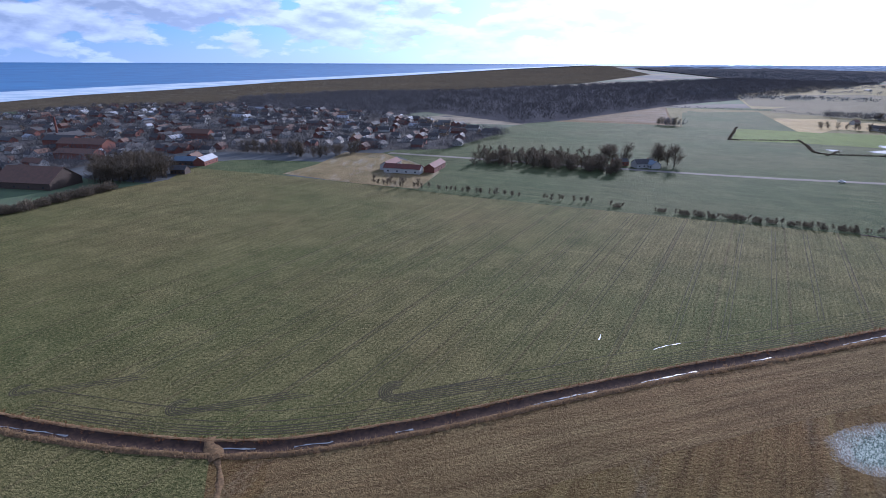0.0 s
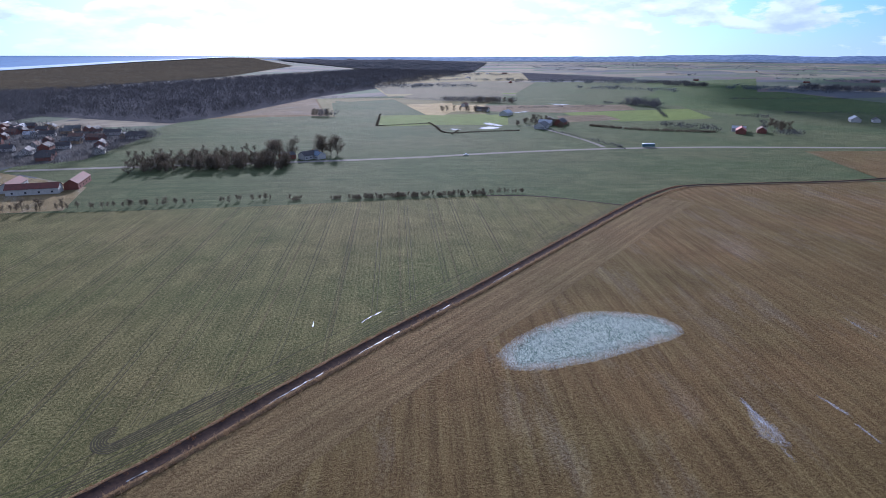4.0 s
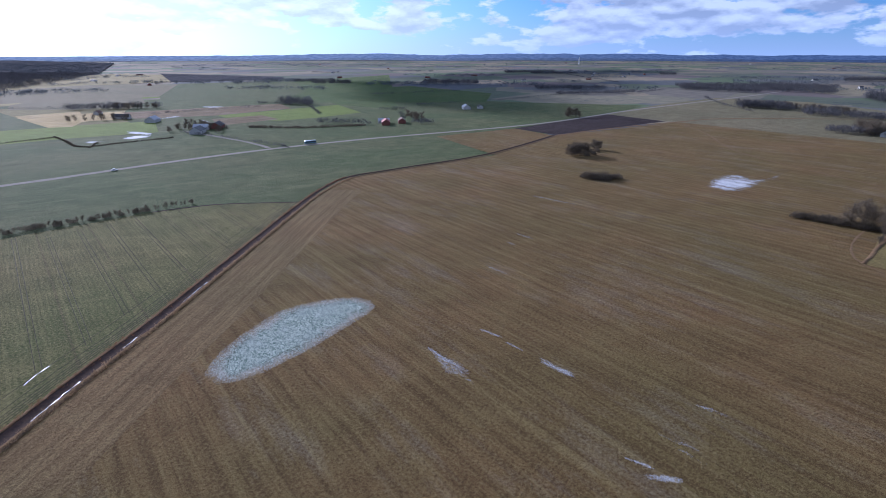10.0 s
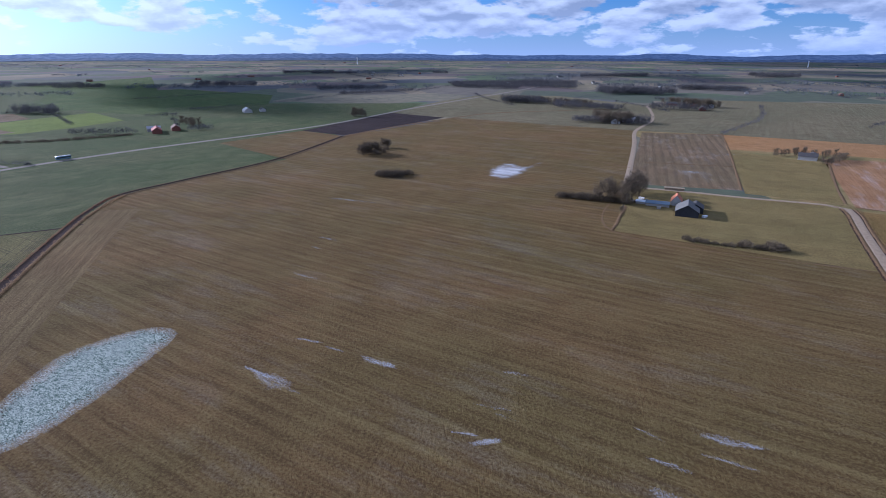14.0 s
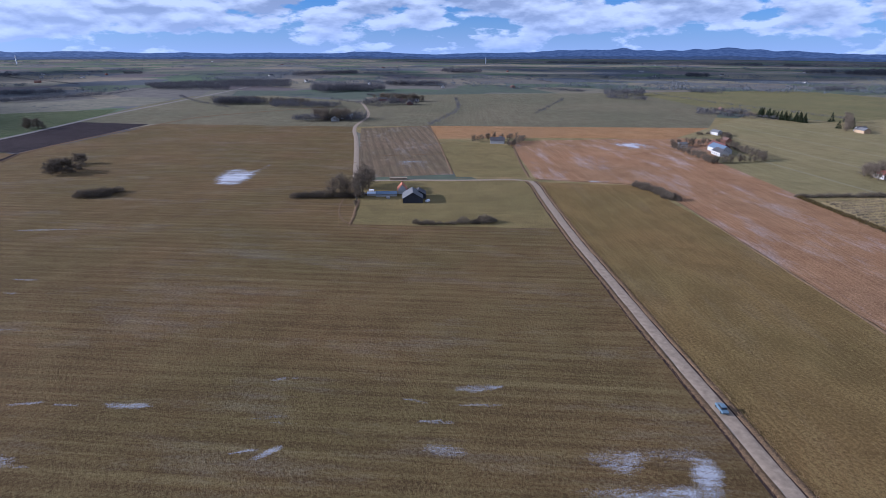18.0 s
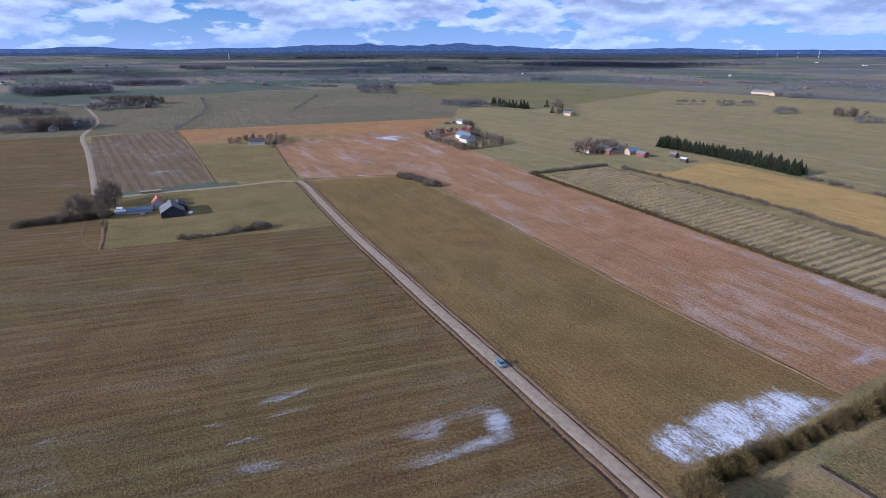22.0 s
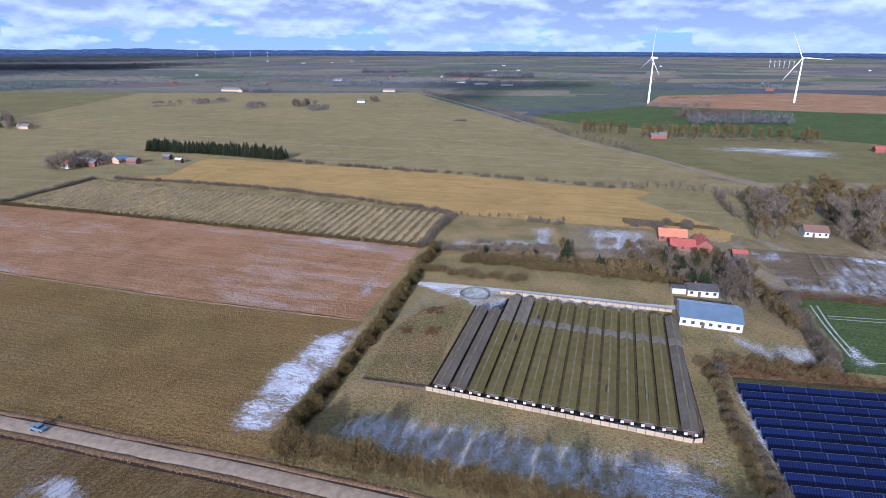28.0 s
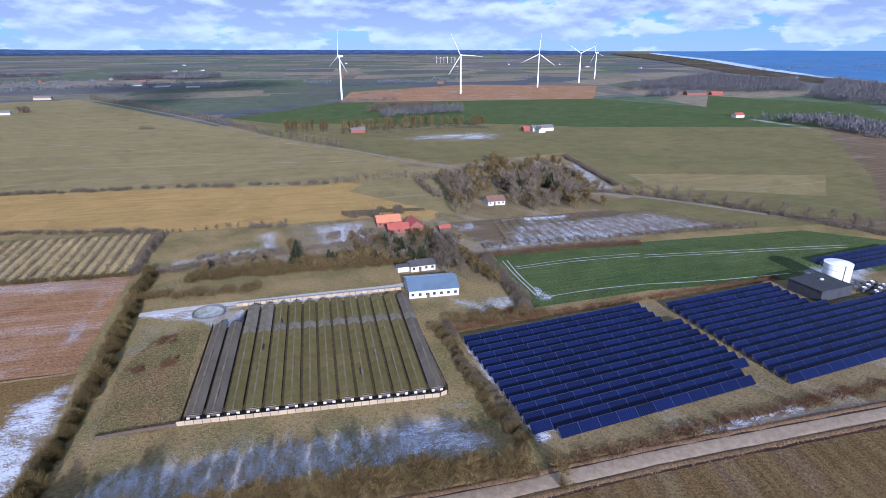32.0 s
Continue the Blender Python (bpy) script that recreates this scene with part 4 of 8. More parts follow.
for pts in ([(78, -69), (76, -82), (71.5, -94), (67, -103), (63.5, -105.5), (57.5, -102), (51.5, -97), (52.5, -90.5), (58, -92), (63, -96), (66.5, -90), (64, -82), (69, -78)], [(69, -66), (63.5, -80), (58.5, -92), (54.5, -98.5), (50.5, -95), (53, -86), (61, -71)]):
    sheet("snow", pts, "snow_torn", 0.08, "torn wind-blown snow on stubble", "snow", step=1.5, depth=2.6)
SNOW1 = [(29.9, -116.7), (26.1, -124.4), (22, -138.2), (16, -147.6), (9.9, -161), (-7, -164.3), (-2.4, -147.6), (2.6, -136.4), (5.1, -125.8), (9.3, -116.3), (13.9, -110.6), (19.8, -108.2), (25.8, -111.1)]
sheet("snow", SNOW1, "snow", 0.08, "bright patch of melting snow on the crop", "snow", step=2.5, depth=5)
sheet("snow", [(-56, -97), (-72, -92), (-89, -86), (-86, -66), (-76, -62), (-62, -78)], "snow", 0.08, "snow in the shade of bare trees", "snow", step=2, depth=7)
sheet("snow", [(6, -108), (-6, -118), (-32, -108), (-58, -95), (-76, -84), (-70, -68), (-40, -82), (-10, -97)], "shade_frost", 0.075, "frosted grass in tree shade", "snow", step=3, depth=4)
sheet("snow", [(-28, -196), (-36, -200), (-58, -188), (-112, -162), (-110, -158), (-60, -180), (-45, -178)], "snow", 0.08, "snow along the track behind the sheds", "snow", step=3, depth=3.0)
sheet("snow", [(-118, -150), (-126, -118), (-146, -112), (-154, -128), (-136, -136)], "snow_shade", 0.08, "snow on rough ground beside the barn", "snow", step=3, depth=8)
sheet("snow", [(-90, -60), (-96, -59), (-112, -112), (-181, -89), (-179, -87), (-107, -109)], "snow", 0.085, "snow edge along the solar field", "snow", step=2, depth=1.6)
sheet("snow", [(-110, -46), (-160, -30), (-158, -24), (-128, -34), (-108, -42)], "snow", 0.085, "snow in front of the solar field", "snow", step=3, depth=3)
sheet("snow", [(-240, -58), (-262, -70), (-300, -60), (-300, -48), (-262, -40)], "snow_shade", 0.085, "snowy yard round the storage tank", "snow", step=4, depth=6)
sheet("snow", [(-307, -486), (-404, -490), (-462, -437), (-407, -406)], "snow", 0.085, "snow covered flat field", "snow", step=14, depth=25)
sheet("snow", [(-50, -250), (-72, -252), (-104, -240), (-100, -228), (-72, -233), (-45, -240)], "snow_shade", 0.085, "snow on the shaded plot edge", "snow", step=4, depth=9)
sheet("snow", [(-120, -264), (-150, -250), (-146, -232), (-124, -238)], "snow_shade", 0.085, "snow in the gardens", "snow", step=4, depth=9)
sheet("snow", [(-211, -193), (-296, -161), (-304, -117), (-250, -140), (-186, -171)], "shade_frost", 0.09, "thin snow between orchard rows", "snow", step=4, depth=5)
sheet("snow", [(-226, -200), (-256, -186), (-245, -178), (-221, -191)], "snow", 0.095, "bright strip of snow above the orchard", "snow", step=3, depth=4)
sheet("snow", [(-360, -300), (-372, -300), (-352, -226), (-342, -226)], "snow", 0.09, "snow strip beside the wood", "snow", step=5, depth=5)
sheet("snow", [(-720, -190), (-790, -260), (-810, -330), (-790, -335), (-760, -260)], "snow", 0.09, "snow along a wood edge", "snow", step=12, depth=14)
sheet("snow", [(-35, -240), (-20, -236), (30, -262), (80, -286), (60, -284), (-20, -246)], "snow_shade", 0.085, "frost along the plantation edge", "snow", step=4, depth=7)
sheet("snow", [(-5, -172), (-33, -233), (-20, -226), (4, -180)], "snow_shade", 0.085, "frost at the field corner", "snow", step=4, depth=12)
sheet("snow", [(420, -200), (436, -185), (430, -160), (412, -168)], "snow_rows", 0.09, "icy puddles in the row field", "snow", step=4, depth=8)
sheet("snow", [(500, -235), (510, -262), (516, -262), (508, -230)], "snow_rows", 0.09, "snow strip in the row field", "snow", step=4, depth=3)
sheet("snow", [(300, -265), (291, -280), (297, -284), (306, -268)], "snow", 0.09, "small snow patch", "snow", step=3, depth=4)
sheet("snow", [(380, -425), (430, -440), (445, -400), (390, -390)], "snow", 0.09, "snow near a farm track", "snow", step=6, depth=18)
for pts in ([(455, 571), (461, 556), (455, 525), (442, 526), (443, 555)], [(411, 528), (433, 532), (444, 517), (428, 509), (409, 514)], [(380, 544), (391, 534), (391, 524), (376, 523)], [(575, 587), (580, 579), (561, 547), (554, 557)], [(726, 740), (748, 730), (747, 695), (719, 702)]):
    sheet("snow", pts, "snow_far", 0.09, "frozen flood water in a field corner", "snow", step=5, depth=4)
sheet("snow", [(540, 640), (600, 640), (600, 655), (545, 652)], "snow", 0.09, "long snow bank", "snow", step=6, depth=6)
sheet("snow", [(6, -118), (-8, -152), (-26, -195), (-44, -186), (-46, -176), (-24, -124)], "meadow_frost", 0.055, "frosted rough grass beside the sheds", "snow", step=4, depth=6)
sheet("snow", [(4, -112), (-22, -121), (-84, -90), (-84, -70), (-40, -84)], "meadow_frost", 0.056, "frosted grass in front of the sheds", "snow", step=4, depth=6)
sheet("snow", [(-115, -268), (-204, -232), (-170, -180), (-118, -190), (-99, -228)], "meadow_frost", 0.07, "frosted garden grass", "snow", step=5, depth=6)
sheet("snow", [(120, -328), (112, -316), (31, -276), (-34, -243), (-26, -226), (40, -256), (104, -290)], "meadow_frost", 0.07, "frost along the stubble field edge", "snow", step=4, depth=9)
sheet("snow", [(400, -330), (372, -350), (330, -330), (318, -280), (350, -300)], "meadow_frost", 0.07, "frost on stubble round a copse", "snow", step=5, depth=9)
sheet("snow", [(-153, -124), (-161, -127), (-161, -121), (-162, -115), (-156, -112), (-150, -115)], "snow", 0.09, "snowy wheel track corner in the green field", "snow", step=2, depth=3)
ribbon("wheel_track", [(-171, -156), (-164, -142), (-158, -128), (-155, -121)], [(-0.28, 0.085), (0.28, 0.085)], "track_frost", "frosted wheel track in the green field", "wheel track", step=6, wobble=0.1)
ribbon("wheel_track", [(-173, -155), (-166, -142), (-160, -128), (-157, -120)], [(-0.28, 0.085), (0.28, 0.085)], "track_frost", "frosted wheel track in the green field", "wheel track", step=6, wobble=0.1)
ribbon("wheel_track", [(-170, -147), (-202, -136), (-228, -123)], [(-0.28, 0.085), (0.28, 0.085)], "track_frost", "frosted wheel track in the green field", "wheel track", step=6, wobble=0.1)
ribbon("wheel_track", [(-169, -145), (-199, -134), (-225, -121)], [(-0.28, 0.085), (0.28, 0.085)], "track_frost", "frosted wheel track in the green field", "wheel track", step=6, wobble=0.1)
ribbon("wheel_track", [(-158, -117), (-178, -110), (-197, -101)], [(-0.28, 0.085), (0.28, 0.085)], "track_frost", "frosted wheel track in the green field", "wheel track", step=6, wobble=0.1)
sheet("snow", [(-97, -266), (-113, -262), (-100, -227), (-84, -226)], "snow_shade", 0.088, "thin snow on rough garden land", "snow", step=4, depth=6)
sheet("snow", [(-124, -255), (-158, -253), (-142, -218), (-111, -218)], "snow_shade", 0.088, "thin snow on rough garden land", "snow", step=4, depth=6)
sheet("snow", [(-186, -213), (-205, -212), (-197, -196), (-182, -198)], "snow_shade", 0.088, "thin snow on rough garden land", "snow", step=4, depth=6)
sheet("snow", [(-221, -196), (-252, -186), (-247, -178), (-216, -186)], "snow_shade", 0.088, "thin snow on rough garden land", "snow", step=4, depth=6)
sheet("snow", [(-178, -178), (-232, -168), (-256, -143), (-248, -137), (-170, -169)], "snow_shade", 0.088, "thin snow on rough garden land", "snow", step=4, depth=6)
sheet("snow", [(-372, -288), (-375, -278), (-329, -210), (-314, -205)], "snow_shade", 0.088, "thin snow on rough garden land", "snow", step=4, depth=6)
sheet("snow", [(-47.6, -170), (-56.8, -165.5), (-61.5, -176), (-62, -180), (-56, -183), (-45, -179)], "snow_shade", 0.1, "trodden snow round the slurry pit", "snow", step=2, depth=1.5)
ribbon("wheel_track", [(-227.7, -120.3), (-279.8, -89.8), (-318.3, -66.6)], [(-0.28, 0.085), (0.28, 0.085)], "track_frost", "frosted wheel track in the green field", "wheel track", step=6, wobble=0.1)
ribbon("wheel_track", [(-225.1, -118.6), (-276.6, -88.4), (-314.5, -65.4)], [(-0.28, 0.085), (0.28, 0.085)], "track_frost", "frosted wheel track in the green field", "wheel track", step=6, wobble=0.1)
ribbon("wheel_track", [(-195.6, -102.1), (-223, -85.6), (-257.4, -68.5)], [(-0.28, 0.085), (0.28, 0.085)], "track_frost", "frosted wheel track in the green field", "wheel track", step=6, wobble=0.1)

# ---- trees and shrubs ----
def tube(vs, fs, a, b, ra, rb, n=5):
    """A tapered round bar from a to b, added to vs and fs."""
    d = (b - a).normalized()
    s = d.orthogonal().normalized()
    t = d.cross(s)
    i0 = len(vs)
    for p, r in ((a, ra), (b, rb)):
        for k in range(n):
            q = 2 * math.pi * k / n
            vs.append(p + (s * math.cos(q) + t * math.sin(q)) * r)
    fs += [(i0 + k, i0 + (k + 1) % n, i0 + n + (k + 1) % n, i0 + n + k) for k in range(n)]


def sliver(vs, fs, a, d, l, w, rng):
    """A thin twig: one long narrow triangle."""
    s = d.cross(Vector((rng.uniform(-1, 1), rng.uniform(-1, 1), rng.uniform(-1, 1)))).normalized() * w
    i = len(vs)
    vs += [a - s, a + s, a + d * l]
    fs.append((i, i + 1, i + 2))


def part(name, data, parent, label=""):
    ob = new(name, data)
    ob.parent = parent
    return tagged(ob, label) if label else ob


def tree_shape(seed, h, r, limbs=9, twigs=800, trunk_h=0.16, tw=0.065):
    """A leafless tree at the origin: trunk and limbs, and the fine crown."""
    rng = random.Random(seed)
    vs, fs, cv, cf = [], [], [], []
    lean = Vector((rng.uniform(-0.05, 0.05), rng.uniform(-0.05, 0.05), 1))
    k1, k2 = lean * h * trunk_h, lean * h * 0.72
    tube(vs, fs, Vector((0, 0, -0.3)), k1, h * 0.024, h * 0.018, 7)
    tube(vs, fs, k1, k2, h * 0.018, h * 0.006, 6)
    ends = []
    for i in range(limbs):
        u = rng.uniform(0.0, 0.9)
        a = k1.lerp(k2, u)
        q = 2.4 * i + rng.uniform(-0.4, 0.4)
        out = r * (1 - 0.45 * u) * rng.uniform(0.6, 0.95)
        b = Vector((a.x + out * math.cos(q), a.y + out * math.sin(q), a.z + h * rng.uniform(0.12, 0.26)))
        tube(vs, fs, a, b, h * 0.009, h * 0.003, 4)
        ends += [(a.lerp(b, u2), (b - a).normalized()) for u2 in (0.3, 0.6, 0.85, 1.0)]
    ends += [(k1.lerp(k2, u2), Vector((0, 0, 1))) for u2 in (0.1, 0.4, 0.7, 0.9, 1.0, 1.0)]
    for i in range(twigs):
        a, d = rng.choice(ends)
        a = a + Vector((rng.gauss(0, 0.13 * r), rng.gauss(0, 0.13 * r), rng.gauss(0, 0.05 * h)))
        v = (d * 0.7 + Vector((rng.gauss(0, 0.7), rng.gauss(0, 0.7), rng.gauss(0.45, 0.5)))).normalized()
        sliver(cv, cf, a, v, h * rng.uniform(0.10, 0.24), tw * rng.uniform(0.6, 1.4), rng)
    return vs, fs, cv, cf


def bush_shape(seed, h, r, twigs=800, tw=0.05):
    """A leafless shrub: a clump of stems and a thicket of twigs."""
    rng = random.Random(seed)
    vs, fs, cv, cf = [], [], [], []
    for i in range(9):
        q, o = rng.uniform(0, 6.28), rng.uniform(0.1, 0.5) * r
        a = Vector((o * 0.6 * math.cos(q), o * 0.6 * math.sin(q), -0.2))
        b = Vector((o * 1.7 * math.cos(q), o * 1.7 * math.sin(q), h * rng.uniform(0.5, 0.8)))
        tube(vs, fs, a, b, 0.07, 0.03, 4)
    for i in range(twigs):
        q, o = rng.uniform(0, 6.28), r * math.sqrt(rng.random())
        top = h * math.sqrt(max(0.06, 1 - (o / r) ** 2 * 0.85)) * rng.uniform(0.75, 1.1)
        z = top * rng.uniform(0.02, 0.82)
        v = Vector((math.cos(q) * o / r * 0.7 + rng.gauss(0, 0.4), math.sin(q) * o / r * 0.7 + rng.gauss(0, 0.4), rng.uniform(0.2, 1.2))).normalized()
        sliver(cv, cf, Vector((o * math.cos(q), o * math.sin(q), z)), v, h * rng.uniform(0.12, 0.28), tw * rng.uniform(0.6, 1.5), rng)
    return vs, fs, cv, cf


def conifer_shape(seed, h, r, twigs=620, tw=0.16):
    rng = random.Random(seed)
    vs, fs, cv, cf = [], [], [], []
    tube(vs, fs, Vector((0, 0, -0.3)), Vector((0, 0, h * 0.95)), h * 0.02, 0.03, 6)
    for i in range(twigs):
        u = rng.random() ** 1.3
        z = h * (0.06 + 0.94 * u)
        q, o = rng.uniform(0, 6.28), r * (1 - u) * rng.uniform(0.15, 0.8)
        v = Vector((math.cos(q), math.sin(q), rng.uniform(-0.45, 0.25) + 0.5 * u)).normalized()
        sliver(cv, cf, Vector((o * math.cos(q), o * math.sin(q), z)), v, (0.35 + r * (1 - u) * 0.5) * rng.uniform(0.7, 1.2), tw * rng.uniform(0.7, 1.4), rng)
    return vs, fs, cv, cf


# kind: shape, name, names of the two parts, material, how many variants, height, spread, further settings
SORTS = {
    "tree": (tree_shape, "tree", "trunk", "crown", "twigs_brown", 4, 11.0, 3.8, {"trunk_h": 0.05, "twigs": 800, "tw": 0.045, "limbs": 14}),
    "yellow_tree": (tree_shape, "tree", "trunk", "crown", "twigs_yellow", 3, 10.0, 3.4, {"trunk_h": 0.10}),
    "belt_tree": (tree_shape, "tree", "trunk", "crown", "twigs_yellow", 4, 8.0, 2.6, {"trunk_h": 0.14, "twigs": 1900, "tw": 0.042, "limbs": 16}),
    "hedge_bush": (bush_shape, "shrub", "stem", "crown", "twigs_olive", 3, 5.4, 2.7, {"twigs": 2600, "tw": 0.052}),
    "clump_tree": (tree_shape, "tree", "trunk", "crown", "twigs_dark", 3, 13.0, 7.0, {"trunk_h": 0.06, "twigs": 2400, "tw": 0.08, "limbs": 18}),
    "dark_tree": (tree_shape, "tree", "trunk", "crown", "twigs_dark", 3, 12.0, 4.4, {"limbs": 14, "trunk_h": 0.07, "twigs": 1000, "tw": 0.05}),
    "poplar": (tree_shape, "tree", "trunk", "crown", "twigs_yellow", 2, 15.0, 2.4, {"limbs": 12, "trunk_h": 0.12}),
    "bush": (bush_shape, "shrub", "stem", "crown", "twigs_brown", 3, 3.2, 2.4, {"twigs": 1100, "tw": 0.035}),
    "yellow_bush": (bush_shape, "shrub", "stem", "crown", "twigs_yellow", 3, 4.2, 2.6, {"twigs": 1500, "tw": 0.032}),
    "dark_bush": (bush_shape, "shrub", "stem", "crown", "twigs_dark", 3, 3.4, 2.6, {"twigs": 1200, "tw": 0.04}),
    "red_bush": (bush_shape, "shrub", "stem", "crown", "twigs_red", 3, 1.6, 1.8, {"twigs": 260}),
    "conifer": (conifer_shape, "conifer", "trunk", "crown", "needles", 3, 10.0, 3.3, {"twigs": 760, "tw": 0.14}),
    "small_conifer": (bush_shape, "shrub", "stem", "crown", "twigs_olive", 3, 2.3, 1.1, {"tw": 0.05, "twigs": 420}),
}
PROTO, LITE = {}, {}
KIND_RNG = random.Random(77)
# groups that nobody could count are joined
JOINED = {"plantation edge shrubs", "grove trees", "roadside wood trees", "roadside wood spruces", "orchard bushes", "village edge trees", "village edge shrubs", "farm trees", "farm shrubs", "far trees", "far shrubs", "far hedge shrubs", "narrow wood trees", "rusty hedge shrubs", "rusty roadside shrubs", "waste ground shrubs", "garden shrubs", "garden trees", "windbreak shrubs", "avenue shrubs", "poplar shrubs", "meadow edge shrubs", "plot shrubs", "far spruces", "distant row trees", "weed heaps", "avenue trees", "orchard hedge shrubs", "meadow edge trees"}


def lite_arrays(kind, i):
    """The variant i of a kind as triangles for joining: points, corners, which of the two materials."""
    if (kind, i) not in LITE:
        f, _, _, _, _, _, h, r, kw = SORTS[kind]
        kw = dict(kw)
        kw["twigs"], kw["tw"] = int(kw.get("twigs", 800) * 0.4), kw.get("tw", 0.06) * 2.1
        vs, fs, cv, cf = f(900 + 10 * i + len(kind), h, r, **kw)
        tri = [t for q in fs for t in ((q[0], q[1], q[2]), (q[0], q[2], q[3]))]
        pts = np.array([tuple(v) for v in vs + cv], dtype=np.float32)
        cor = np.array(tri + [tuple(j + len(vs) for j in t) for t in cf], dtype=np.int32)
        mi = np.array([0] * len(tri) + [1] * len(cf), dtype=np.int32)
        LITE[(kind, i)] = pts, cor, mi
    return LITE[(kind, i)]


def tri_mesh(name, pts, cor, mi, mats):
    me = bpy.data.meshes.new(name)
    me.vertices.add(len(pts))
    me.vertices.foreach_set("co", pts.ravel())
    me.loops.add(3 * len(cor))
    me.loops.foreach_set("vertex_index", cor.ravel())
    me.polygons.add(len(cor))
    me.polygons.foreach_set("loop_start", np.arange(0, 3 * len(cor), 3, dtype=np.int32))
    for m in mats:
        me.materials.append(MATS[m])
    me.polygons.foreach_set("material_index", mi)
    me.update(calc_edges=True)
    return me


def plant(kind, places, label, group, size=(0.8, 1.2), category=""):
    """One plant of that kind at each place (plan metres)."""
    rng = KIND_RNG
    f, name, stem, top, mat, count, h, r, kw = SORTS[kind]
    category = category or name
    ps, cs, ms, base = [], [], [], 0
    for x, y in places:
        i = rng.randrange(count)
        s = rng.uniform(*size) * far_scale(x, y)
        p = lie(x, y)
        m = pose(p.x, p.y, p.z, 0, 0, rng.uniform(0, 360)) @ Matrix.Diagonal((s * rng.uniform(0.9, 1.1), s * rng.uniform(0.9, 1.1), s, 1))
        if group in JOINED:
            pts, cor, mi = lite_arrays(kind, i)
            q = np.array(m, dtype=np.float32)
            ps.append(pts @ q[:3, :3].T + q[:3, 3])
            cs.append(cor + base)
            ms.append(mi)
            base += len(pts)
        elif (kind, i) not in PROTO:
            ob = new(name)
            vs, fs, cv, cf = f(10 * i + len(kind), h, r, **kw)
            part(stem, mesh_of(stem, vs, fs, "bark"), ob)
            part(top, mesh_of(top, cv, cf, mat), ob)
            ob.matrix_basis = m
            PROTO[(kind, i)] = ob
            tagged(ob, label, category, group)
        else:
            tagged(copy_thing(PROTO[(kind, i)], m), label, category, group)
    if ps:
        tagged(new(group.replace(" ", "_"), tri_mesh(group, np.concatenate(ps), np.concatenate(cs), np.concatenate(ms), ("bark", mat))), label.replace("bare", "many bare", 1), category + "s", kind="stuff")


def along(pts, step, side=0.0, seed=1, gap=0.0):
    rng = random.Random(seed)
    line = smooth_line(pts, step)
    return [(x + rng.uniform(-side, side), y + rng.uniform(-side, side)) for x, y in line if rng.random() >= gap]


def scatter(poly, n, seed=1):
    rng = random.Random(seed)
    xs, ys = [p[0] for p in poly], [p[1] for p in poly]
    out = []
    for _ in range(n * 40):
        p = (rng.uniform(min(xs), max(xs)), rng.uniform(min(ys), max(ys)))
        if inside(p, poly):
            out.append(p)
            if len(out) == n:
                break
    return out


def thicket(name, places, h, r, mat, label, category, per=26, w=0.30, seed=3, kind="stuff"):
    """Many far trees or shrubs as one body: a stem and a spray of coarse twigs for each."""
    rng = random.Random(seed)
    vs, fs = [], []
    for x, y in places:
        s = rng.uniform(0.7, 1.25) * far_scale(x, y)
        p, hh, rr = lie(x, y), h * s, r * s
        sliver(vs, fs, p, Vector((0, 0, 1)), hh * 0.8, w * 0.5 * s, rng)
        for _ in range(per):
            q, o = rng.uniform(0, 6.28), rr * math.sqrt(rng.random())
            a = p + Vector((o * math.cos(q), o * math.sin(q), hh * rng.uniform(0.15, 0.75)))
            v = Vector((math.cos(q) * o / rr * 0.6 + rng.gauss(0, 0.35), math.sin(q) * o / rr * 0.6 + rng.gauss(0, 0.35), rng.uniform(0.3, 1.1))).normalized()
            sliver(vs, fs, a, v, hh * rng.uniform(0.2, 0.38), w * s * rng.uniform(0.6, 1.5), rng)
    return tagged(new(name, mesh_of(name, vs, fs, mat)), label, category, kind=kind)


# tree row across the green fields
plant("tree", [(-28, 372), (-16, 365), (-8, 362), (2, 359), (9, 356), (15, 352), (26, 348), (33, 345), (41, 341), (51, 340), (60, 335), (78, 327), (82, 324), (87, 326), (102, 321)], "bare slender tree in a field-edge row", "trees of the field row", (0.5, 0.75))
plant("tree", along([(-24, 368), (24, 348), (60, 335), (104, 318)], 4.6, 1.2, 41, 0.15), "small bare tree in a field-edge row", "trees of the field row", (0.4, 0.65))
plant("tree", [(113, 311), (119, 309), (134, 299), (139, 298), *along([(144, 295), (162, 286)], 2.6, 0.8, 4), *along([(164, 286), (192, 273), (240, 251)], 2.4, 0.9, 5)], "low broad bare tree in a field-edge row", "trees of the field row", (0.36, 0.5))
plant("bush", [(116, 309), (137, 299), *along([(148, 293), (160, 287)], 5.0, 0.8, 42), *along([(168, 285), (192, 273), (216, 261)], 5.5, 0.9, 43)], "bare shrub in a field-edge row", "shrubs of the field row", (0.8, 1.1))
# clumps in the brown field
plant("clump_tree", [(490, 78), (495, 72), (504, 69), (499, 76)], "broad bare tree in a field clump", "trees of the field clump", (0.85, 1.1))
plant("clump_tree", [(537, 66), (533, 62)], "smaller broad bare tree of a field clump", "trees of the field clump", (0.7, 0.8))
plant("dark_bush", [(497, 66), (506, 62), (514, 64), (522, 62), (511, 70), (518, 68)], "low dark shrub between clump trees", "shrubs of the field clump", (0.8, 1.4))
plant("dark_bush", [(406, 54), (403, 50), (404, 46), (401, 42), (407, 44), (404, 38), (408, 35), (410, 31), (400, 38), (412, 36), (406, 40), (402, 47)], "low dark shrub in a field clump", "shrubs of the field clump", (0.7, 1.6))
